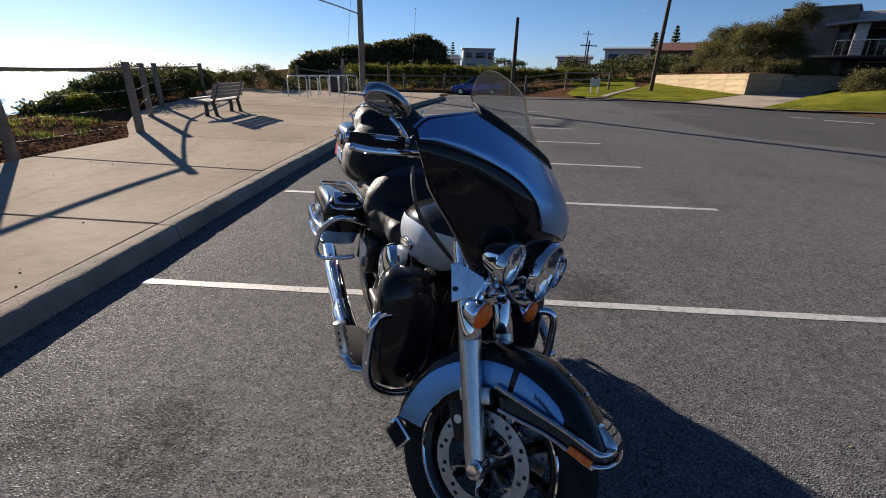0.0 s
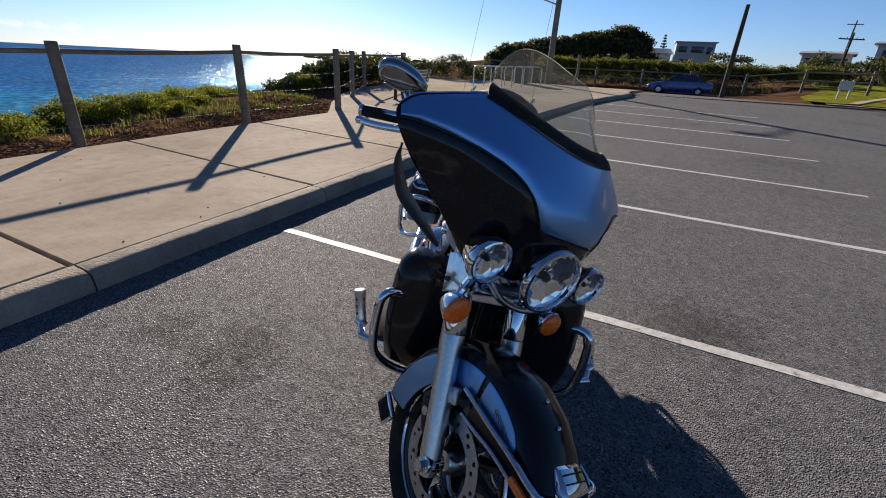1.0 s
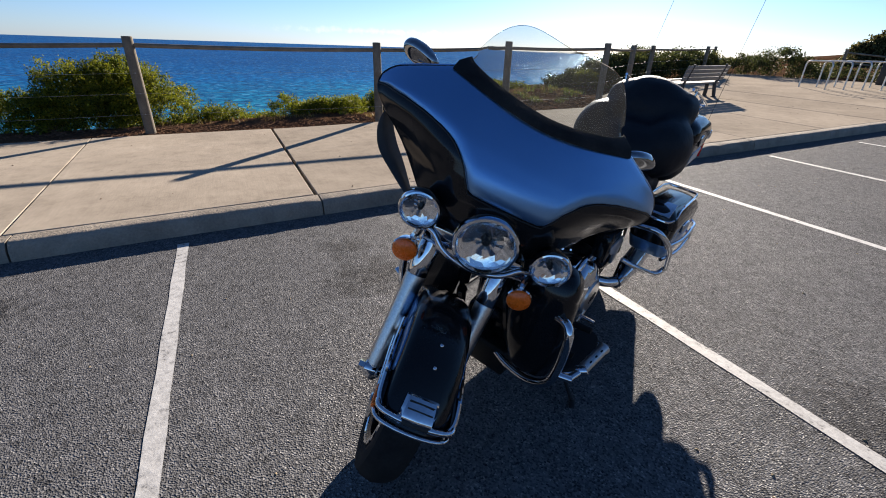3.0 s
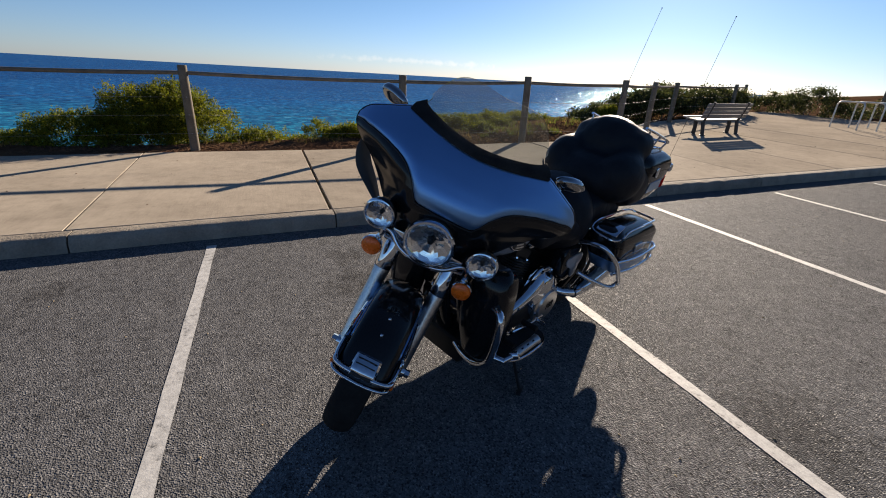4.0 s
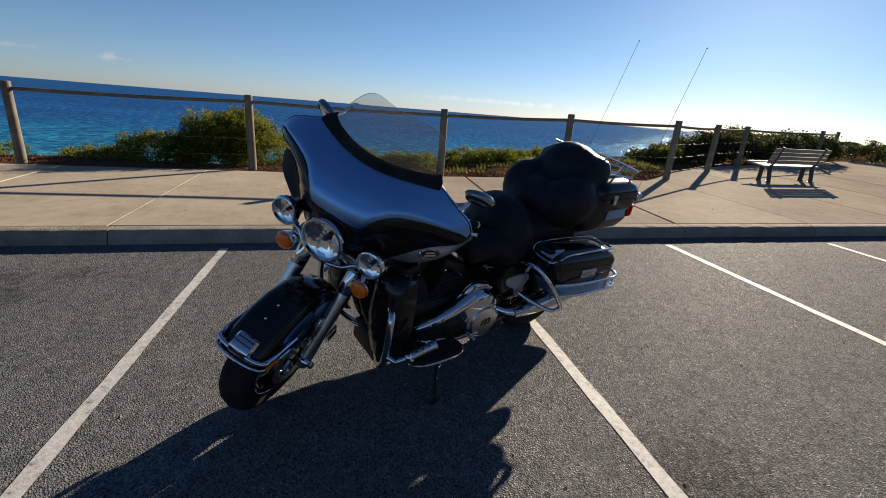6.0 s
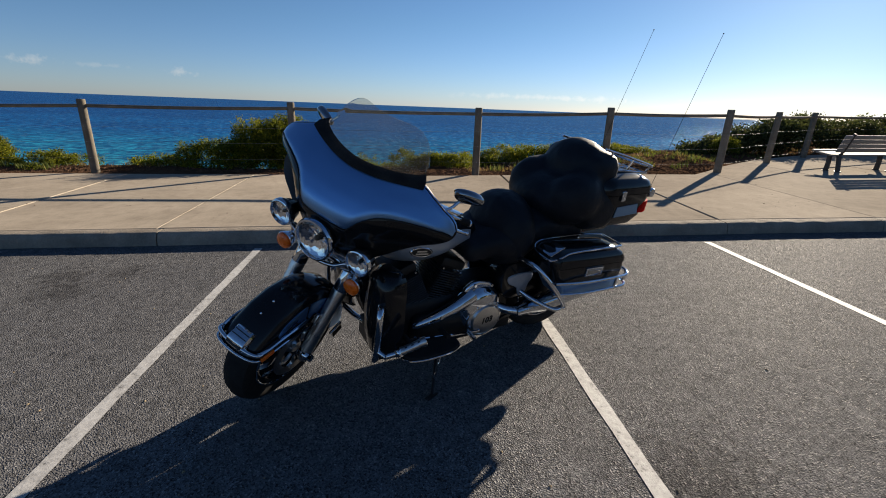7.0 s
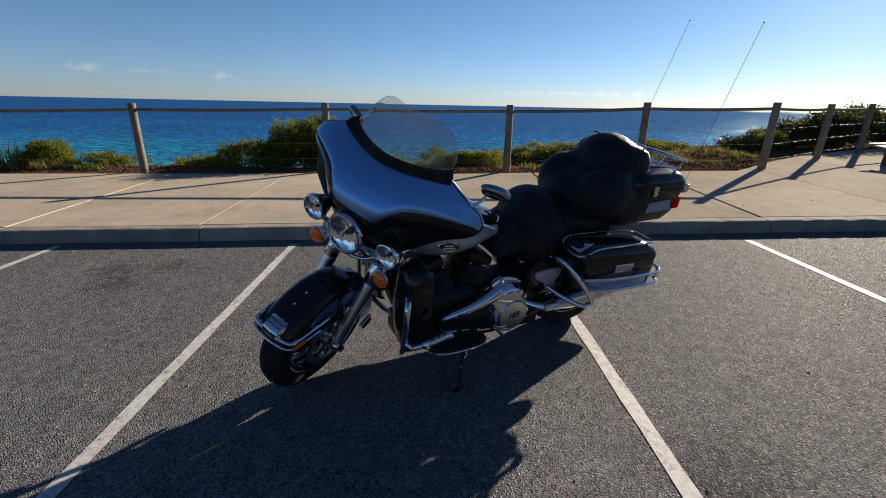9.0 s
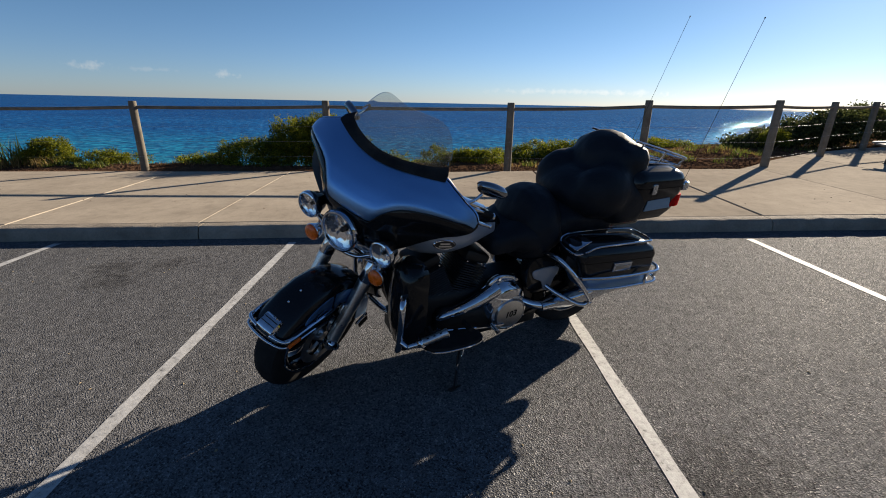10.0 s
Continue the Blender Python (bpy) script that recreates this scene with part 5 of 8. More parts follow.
def beach_house():
    """Two storeys: a tall rendered end, and a recessed upper floor under a long canopy with a railed balcony."""
    ob = hub("house", Matrix.Translation((34.6, 36.4, 1.2)) @ Matrix.Rotation(radians(-39), 4, "Z"), "grey rendered two-storey house with a railed balcony", "house", "houses along the road")
    bm = bmesh.new()
    box(bm, (-5.35, 0, 1.85), (4.3, 10, 7.3), None, 0.03)
    part("wall", bm, TAUPE, ob)
    bm = bmesh.new()
    box(bm, (2.2, 1.2, 1.3), (10.78, 7.6, 6.2), None, 0.03)
    part("wall", bm, TAUPE, ob)
    bm = bmesh.new()
    box(bm, (2.0, 1.6, 4.92), (11.2, 7.4, 1.0), None, 0.03)
    part("parapet", bm, RENDER_WHITE, ob, "white rendered parapet")
    bm = bmesh.new()
    box(bm, (-5.35, 0, 5.54), (4.6, 10.3, 0.08), None, 0.02)
    part("roof", bm, ROOFING, ob)
    bm = bmesh.new()
    loft(bm, [[(x, -6.5, z), (x, -6.5, z + 0.14), (x, -2.62, z + 0.3), (x, -2.62, z + 0.12)] for x, z in ((-4.6, 4.12), (-3.0, 4.28), (7.8, 4.34))])
    part("canopy", bm, ROOFING, ob, "", 20)
    bm = bmesh.new()
    box(bm, (1.4, -4.6, 2.08), (12.8, 3.6, 0.2), None, 0.02)
    part("balcony", bm, BLACKIRON, ob, "dark balcony floor")
    bm = bmesh.new()
    box(bm, (-2.55, -5.6, 3.22), (0.72, 0.35, 2.06), None, 0.02)
    part("pillar", bm, RENDER_WHITE, ob)
    for x, w, z, h in ((-1.2, 2.2, 3.15, 1.9), (2.2, 3.4, 3.15, 1.9), (6.0, 2.4, 3.15, 1.9), (-1.0, 2.4, 0.9, 1.8), (3.0, 3.4, 0.9, 1.8)):
        bm = bmesh.new()
        box(bm, (x, -2.62, z), (w + 0.16, 0.1, h + 0.16), None, 0.01)
        f = part("window", bm, RENDER_WHITE, ob)
        bm = bmesh.new()
        box(bm, (x, -2.66, z), (w, 0.06, h), None, 0.005)
        part("pane", bm, DARKGLASS, f)
    bm = bmesh.new()
    box(bm, (-3.55, -5.02, 3.2), (0.6, 0.08, 2.0), None, 0.01)
    part("door", bm, DARKGLASS, ob, "dark glazed balcony door")
    for i in range(26):
        x = -3.7 + 11.3 * i / 25
        bm = bmesh.new()
        rod(bm, (x, -6.3, 2.18), (x, -6.3, 3.15), 0.018, n=6)
        part("baluster", bm, BLACKIRON, ob)
    for k in (0.25, 0.43, 0.61, 0.79, 0.97):
        bm = bmesh.new()
        rod(bm, (-3.7, -6.3, 2.18 + k), (7.6, -6.3, 2.18 + k), 0.028 if k > 0.9 else 0.012, n=6)
        part("handrail", bm, STEEL if k > 0.9 else BLACKIRON, ob)


beach_house()

TREES = [((21.0, 33.0), 2.0, [(-0.2, 3.6, 1.1, 1.7, 1.8, 1.6), (-0.2, 1.4, 1.8, 1.8, 1.8, 1.7), (0.1, -0.9, 1.7, 1.7, 1.7, 1.7), (0.9, -1.9, 1.9, 1.5, 1.4, 1.6), (2.0, -2.3, 3.0, 1.1, 1.1, 1.2), (0.2, 0.4, 0.5, 1.7, 4.6, 1.0), (1.6, -2.0, 1.2, 1.6, 1.6, 1.3)], 42000, 41),
         ((19.9, 39.5), 2.0, [(0, 0, 0.3, 0.9, 1.6, 0.5)], 3500, 42), ((21.6, 28.9), 1.8, [(0, 0, 0.3, 1.3, 1.0, 0.6), (2.2, 1.4, 0.4, 1.5, 1.2, 0.7)], 6000, 43),
         ((22.2, 22.6), 0.9, [(0, 0, 0.35, 1.2, 1.0, 0.95), (-0.3, -0.4, 0.0, 1.1, 0.9, 0.6), (1.6, -0.6, 0.5, 1.3, 1.2, 1.1), (1.5, -1.0, 0.0, 1.3, 1.0, 0.7), (3.6, -1.2, 0.6, 1.5, 1.3, 1.2)], 12000, 44)]
for (x, y), z, lobes, n, seed in TREES:
    rng = np.random.default_rng(seed)
    t = hub("garden_tree", Matrix.Translation((x, y, z)), "sprawling olive-green coastal tree above the wall", "tree", "garden trees")
    bm = bmesh.new()
    for l in lobes:
        tip = Vector(l[:3])
        tube(bm, spline([(tip.x * 0.3, tip.y * 0.3, -0.6), tip * 0.55 + Vector((0, 0, 0.1)), tip + Vector((0, 0, l[5] * 0.4))], 4), 0.05, 7, radii=[0.16 * (1 - 0.1 * j) for j in range(9)])
    part("trunk", bm, TIMBER, t)
    me = leaf_mesh("crown", sprigs(rng, lobes, int(n * 3.2), 0.07), 0.045, rng)
    me.materials.append(TREELEAF)
    new("crown", me).parent = t


def pine(x, y, z, h, seed):
    """A Norfolk pine: a straight trunk with tiers of drooping branches."""
    rng = np.random.default_rng(seed)
    t = hub("norfolk_pine", Matrix.Translation((x, y, z)), "tall tiered dark green Norfolk pine", "tree", "pines on the skyline")
    bm = bmesh.new()
    rod(bm, (0, 0, -1), (0, 0, h), 0.28, 0.04, 10)
    part("trunk", bm, TIMBER, t)
    pts = []
    for k in range(13):
        f = 0.18 + 0.8 * k / 12
        r = 2.4 * (1.02 - f) * h / 9
        for j in range(7):
            a = 6.283 * j / 7 + k * 0.4
            for i in range(26):
                q = rng.uniform(0.1, 1)
                pts.append((math.cos(a) * r * q + rng.normal() * 0.09, math.sin(a) * r * q + rng.normal() * 0.09, h * f + 0.22 * q * q * r + rng.normal() * 0.06))
    me = leaf_mesh("crown", np.array(pts), 0.26, rng)
    me.materials.append(SCRUB)
    new("crown", me).parent = t


pine(37.0, 96, 2.5, 7.8, 51)
pine(40.5, 95, 2.5, 9.0, 52)
pine(-6.9, 158, 0.5, 11.8, 53)


# ---- the motorcycle ----
BLACKPAINT = surface("black_gloss_paint", (0.006, 0.006, 0.007), (0.011, 0.011, 0.012), 3, 160, 0.07, 0, 0)
BLACKPAINT.node_tree.nodes["Principled BSDF"].inputs["Specular IOR Level"].default_value = 0.3
BLACKPAINT.node_tree.nodes["Principled BSDF"].inputs["Specular IOR Level"].default_value = 0.3
SILVER = surface("silver_metal_paint", (0.155, 0.325, 0.58), (0.185, 0.355, 0.62), 2.5, 900, 0.29, 0.86, 0, coat=0.25)
PALESILVER = surface("pale_silver_paint", (0.28, 0.32, 0.38), (0.34, 0.38, 0.44), 2.5, 900, 0.3, 0.35, 0, coat=0.4)
ALLOY = surface("polished_alloy", (0.50, 0.50, 0.50), (0.60, 0.60, 0.60), 10, 120, 0.24, 1.0, 0.05, 0.001)
DISCSTEEL = surface("brake_disc_steel", (0.34, 0.33, 0.32), (0.46, 0.45, 0.44), 20, 150, 0.32, 1.0, 0.1, 0.001)
VINYL = surface("black_seat_cover", (0.005, 0.006, 0.009), (0.009, 0.011, 0.015), 5, 30, 0.5, 0, 0.45, 0.006)
VINYL.node_tree.nodes["Principled BSDF"].inputs["Specular IOR Level"].default_value = 0.13
VINYL.node_tree.nodes["Principled BSDF"].inputs["Specular IOR Level"].default_value = 0.22
FINS = surface("fin_edge_casting", (0.05, 0.05, 0.052), (0.09, 0.09, 0.092), 10, 120, 0.38, 0.75, 0.1, 0.001)
DEFLECTOR = surface("satin_grey_plastic", (0.022, 0.022, 0.022), (0.036, 0.035, 0.034), 8, 70, 0.4, 0, 0.1, 0.002)
ENGINE = surface("black_engine_casting", (0.005, 0.005, 0.005), (0.012, 0.012, 0.012), 8, 140, 0.5, 0.2, 0.3, 0.002)
AMBER = surface("amber_lens", (0.85, 0.13, 0.008), (0.95, 0.17, 0.012), 30, 120, 0.22, 0, 0.2, 0.002)
MIRRORGLASS = surface("mirror_glass", (0.8, 0.8, 0.8), (0.82, 0.82, 0.82), 2, 4, 0.02, 1.0, 0, rough2=0.03)


def reflector_material():
    m, nt, p = shader("faceted_lamp_reflector")
    v = nt.nodes.new("ShaderNodeTexVoronoi")
    v.inputs["Scale"].default_value = 30
    link(nt, nt.nodes.new("ShaderNodeTexCoord").outputs["Object"], v.inputs["Vector"])
    cell = nt.nodes.new("ShaderNodeSeparateColor")
    link(nt, v.outputs["Color"], cell.inputs[0])
    # uneven reflections of the facets, painted as a grey tone per cell
    link(nt, ramp_node(nt, cell.outputs[0], ((0.0, (0.55, 0.56, 0.57)), (0.5, (0.80, 0.81, 0.82)), (1.0, (0.92, 0.92, 0.91)))), p.inputs["Base Color"])
    p.inputs["Metallic"].default_value, p.inputs["Roughness"].default_value = 1.0, 0.09
    return m


REFLECTOR = reflector_material()




def dusty_screen():
    """Tinted acrylic with a film of dust that catches the sun."""
    m, nt, p = shader("windscreen_acrylic")
    p.inputs["Base Color"].default_value = (0.56, 0.61, 0.64, 1)
    p.inputs["Transmission Weight"].default_value = 1.0
    p.inputs["IOR"].default_value = 1.035
    p.inputs["Roughness"].default_value = 0.0
    n = noise_node(nt, 9, 5, 0.7)
    d, t, h, x = (nt.nodes.new(k) for k in ("ShaderNodeBsdfDiffuse", "ShaderNodeBsdfTranslucent", "ShaderNodeMixShader", "ShaderNodeMixShader"))
    d.inputs[0].default_value = t.inputs[0].default_value = (0.54, 0.55, 0.54, 1)
    h.inputs[0].default_value = 0.5
    link(nt, d.outputs[0], h.inputs[1])
    link(nt, t.outputs[0], h.inputs[2])
    mr = nt.nodes.new("ShaderNodeMapRange")
    mr.inputs["To Min"].default_value, mr.inputs["To Max"].default_value = 0.004, 0.028
    link(nt, n.outputs["Fac"], mr.inputs["Value"])
    link(nt, mr.outputs[0], x.inputs[0])
    link(nt, p.outputs[0], x.inputs[1])
    link(nt, h.outputs[0], x.inputs[2])
    link(nt, x.outputs[0], nt.nodes["Material Output"].inputs[0])
    return m


SCREEN = dusty_screen()


def lamp_glass():
    """Thin clear glass: mostly seen through, with a faint gloss."""
    m, nt, p = shader("headlamp_glass")
    t, g, x = (nt.nodes.new(k) for k in ("ShaderNodeBsdfTransparent", "ShaderNodeBsdfGlossy", "ShaderNodeMixShader"))
    g.inputs["Roughness"].default_value = 0.03
    x.inputs[0].default_value = 0.03
    link(nt, t.outputs[0], x.inputs[1])
    link(nt, g.outputs[0], x.inputs[2])
    link(nt, x.outputs[0], nt.nodes["Material Output"].inputs[0])
    return m


LENS = lamp_glass()

BIKE_M = Matrix.Translation((1.674, -0.111, gz(-0.111))) @ Matrix.Rotation(radians(-65.0), 4, "Z") @ Matrix.Rotation(radians(-8.9), 4, "X")
bike = hub("motorcycle", BIKE_M, "black and silver touring motorcycle leaning on its side stand", "motorcycle")
RAKE = radians(27.3)
PIVOT, STEER_AXIS = Vector((1.77, 0, 0)), Vector((-math.sin(RAKE), 0, math.cos(RAKE)))
STEER = Matrix.Translation(PIVOT) @ Matrix.Rotation(radians(36.8), 4, STEER_AXIS) @ Matrix.Translation(-PIVOT)
AXLE, REAR = Vector((1.613, 0, 0.297)), Vector((0, 0, 0.32))
ALONG_Y = Matrix.Rotation(radians(-90), 4, "X")       # z axis of a lathe turned to +y
ALONG_X = Matrix.Rotation(radians(90), 4, "Y")        # z axis of a lathe turned to +x


def put(name, bm, material, parent=None, label="", front=False, angle=38):
    if front:
        bm.transform(STEER)
    return part(name, bm, material, parent if parent else bike, label, angle)


def side(pts, s):
    return [(p[0], p[1] * s, p[2]) for p in pts]


# wheels
def wheel(name, c, width, front):
    m = Matrix.Translation(c) @ ALONG_Y
    w = width / 2
    bm = bmesh.new()
    lathe(bm, [(0.222, -w * 0.78), (0.24, -w * 0.9), (0.27, -w), (0.298, -w * 0.9), (0.313, -w * 0.55), (0.32, 0), (0.313, w * 0.55), (0.298, w * 0.9), (0.27, w), (0.24, w * 0.9), (0.222, w * 0.78)], m, 56)
    tyre = put(name, bm, RUBBER, None, "", front)
    bm = bmesh.new()
    lathe(bm, [(0.196, -w * 0.72), (0.214, -w * 0.86), (0.226, -w * 0.84), (0.222, -w * 0.7), (0.2, -w * 0.5), (0.196, 0), (0.2, w * 0.5), (0.222, w * 0.7), (0.226, w * 0.84), (0.214, w * 0.86), (0.196, w * 0.72), (0.19, 0), (0.196, -w * 0.72)], m, 56)
    put("rim", bm, BLACKPAINT, tyre, "", front)
    for q in (-1, 1):
        bm = bmesh.new()
        tube(bm, [m @ Vector((math.cos(2 * math.pi * j / 56) * 0.2215, math.sin(2 * math.pi * j / 56) * 0.2215, q * w * 0.86)) for j in range(56)], 0.0055, 6, True)
        put("rim_lip", bm, CHROME, tyre, "bright rim lip", front)
    for i in range(9):
        a = 2 * math.pi * i / 9
        bm = bmesh.new()
        p = [m @ Vector((math.cos(a + t) * r, math.sin(a + t) * r, z)) for r, t, z in ((0.05, 0, 0.02), (0.1, 0.08, 0.03), (0.15, 0.02, 0.03), (0.2, 0, 0.0))]
        tube(bm, spline(p, 3), 0.012, 6, flat=1.6)
        put("spoke", bm, BLACKPAINT if front else ENGINE, tyre, "", front)
    bm = bmesh.new()
    lathe(bm, [(0, -0.075), (0.028, -0.075), (0.045, -0.05), (0.045, 0.05), (0.028, 0.075), (0, 0.075)], m, 20)
    put("hub", bm, ALLOY, tyre, "", front)
    return tyre


FRONT = AXLE + Vector((-0.020, 0, -0.011))
front_wheel = wheel("front_wheel", FRONT, 0.128, True)
rear_wheel = wheel("rear_wheel", REAR, 0.17, False)


def brake_disc(c, y, front, parent):
    """A drilled floating disc with curved arms inside."""
    m = Matrix.Translation((c.x, y, c.z)) @ ALONG_Y
    n = 72
    bm = bmesh.new()
    for z in (-0.0028, 0.0028):
        rings = [[bm.verts.new(m @ Vector((math.cos(2 * math.pi * j / n) * r, math.sin(2 * math.pi * j / n) * r, z))) for j in range(n)] for r in (0.108, 0.119, 0.131, 0.142, 0.150)]
        for k in range(4):
            for j in range(n):
                if k in (1, 2) and (j + k * 2) % 6 == 0:
                    continue
                f = (rings[k][j], rings[k][(j + 1) % n], rings[k + 1][(j + 1) % n], rings[k + 1][j])
                bm.faces.new(f if z > 0 else f[::-1])
    d = put("brake_disc", bm, DISCSTEEL, parent, "drilled steel brake disc", front, 60)
    for i in range(6):
        a = 2 * math.pi * i / 6
        bm = bmesh.new()
        tube(bm, spline([m @ Vector((math.cos(a + t) * r, math.sin(a + t) * r, 0)) for r, t in ((0.045, 0), (0.075, 0.25), (0.1, 0.2), (0.112, 0.05))], 4), 0.009, 6, flat=0.5)
        put("carrier_arm", bm, ALLOY, d, "", front)
    return d


for s in (-1, 1):
    brake_disc(FRONT, 0.083 * s, True, front_wheel)
    bm = bmesh.new()
    box(bm, (1.50, 0.098 * s, 0.375), (0.075, 0.06, 0.12), Matrix.Rotation(radians(-38), 4, "Y"), 0.014)
    box(bm, (1.498, 0.118 * s, 0.375), (0.045, 0.04, 0.085), Matrix.Rotation(radians(-38), 4, "Y"), 0.01)
    cal = put("brake_caliper", bm, ENGINE, None, "black four-piston brake caliper", True)
    bm = bmesh.new()
    rod(bm, (1.495, 0.135 * s, 0.38), (1.495, 0.142 * s, 0.38), 0.013, n=14)
    put("caliper_badge", bm, ALLOY, cal, "", True)
    bm = bmesh.new()
    tube(bm, spline([(1.50, 0.10 * s, 0.44), (1.46, 0.115 * s, 0.54), (1.40, 0.10 * s, 0.66), (1.33, 0.08 * s, 0.80)], 5), 0.006, 8)
    put("brake_hose", bm, RUBBER, cal, "", True)

# forks
for s in (-1, 1):
    y = 0.128 * s
    bm = bmesh.new()
    a, b = Vector((1.612, y, 0.262)), Vector((1.425, y, 0.60))
    lathe(bm, [(0, 0), (0.022, 0.0), (0.028, 0.012), (0.031, 0.06), (0.0315, 0.25), (0.033, 0.34), (0.035, 0.36), (0.035, 0.388), (0, 0.388)], Matrix.Translation(a) @ turned(b - a), 24)
    leg = put("fork_leg", bm, ALLOY, None, "polished alloy fork slider", True)
    bm = bmesh.new()
    lathe(bm, [(0, 0), (0.030, 0.0), (0.036, 0.01), (0.037, 0.10), (0.039, 0.30), (0, 0.31)], Matrix.Translation(b - (b - a).normalized() * 0.004) @ turned(b - a), 24)
    put("fork_cover", bm, CHROME, leg, "chrome upper fork cover", True)
    bm = bmesh.new()
    cowl = [(1.285, 0.786), (1.312, 0.806), (1.405, 0.798), (1.47, 0.772), (1.425, 0.737), (1.392, 0.722), (1.338, 0.680)]
    ctr = Vector((1.36, 0, 0.745))
    loft(bm, [[Vector((ctr.x + (x - ctr.x) * k, s * w, ctr.z + (z - ctr.z) * k)) for x, z in cowl] for w, k in ((0.085, 1), (0.158, 1), (0.167, 0.965), (0.170, 0.9))])
    put("fork_cowl", bm, CHROME, leg, "chrome cowl plate at the top of the fork", True, 25)
    bm = bmesh.new()
    rod(bm, (1.335, 0.168 * s, 0.725), (1.335, 0.175 * s, 0.725), 0.008, n=8)
    put("cowl_bolt", bm, ENGINE, leg, "", True)
    bm = bmesh.new()
    rod(bm, (1.604, 0.155 * s, 0.297), (1.604, 0.178 * s, 0.297), 0.017, n=6)
    rod(bm, (1.604, 0.10 * s, 0.297), (1.604, 0.158 * s, 0.297), 0.024, n=18, bevel=0.004)
    put("axle_nut", bm, CHROME, leg, "", True)
    bm = bmesh.new()
    box(bm, (1.505, 0.112 * s, 0.46), (0.10, 0.02, 0.05), Matrix.Rotation(radians(-30), 4, "Y"), 0.006)
    put("fender_bracket", bm, ALLOY, leg, "", True)
bm = bmesh.new()
box(bm, (1.36, 0, 0.735), (0.05, 0.30, 0.10), Matrix.Rotation(-RAKE, 4, "Y"), 0.012)
box(bm, (1.345, 0, 0.80), (0.012, 0.34, 0.14), Matrix.Rotation(-RAKE, 4, "Y"), 0.004)
put("fork_yoke", bm, CHROME, None, "chrome fork yoke cover", True)


# front fender
def fender_ring(a, w, drop, r0, flare=0.0):
    """One section across the fender, at the angle a round the axle."""
    out = []
    for k, q in enumerate((-1, -0.97, -0.9, -0.7, -0.4, 0, 0.4, 0.7, 0.9, 0.97, 1)):
        edge = abs(q)
        r = r0 - 0.030 * edge ** 3
        if k in (0, 10):
            r = r0 - drop
        elif k in (1, 9):
            r = r0 - 0.055
        y = q * w * (1.0 if k not in (0, 10) else 1.0 + flare)
        out.append(Vector((AXLE.x + math.cos(a) * r, y, AXLE.z + math.sin(a) * r)))
    return out


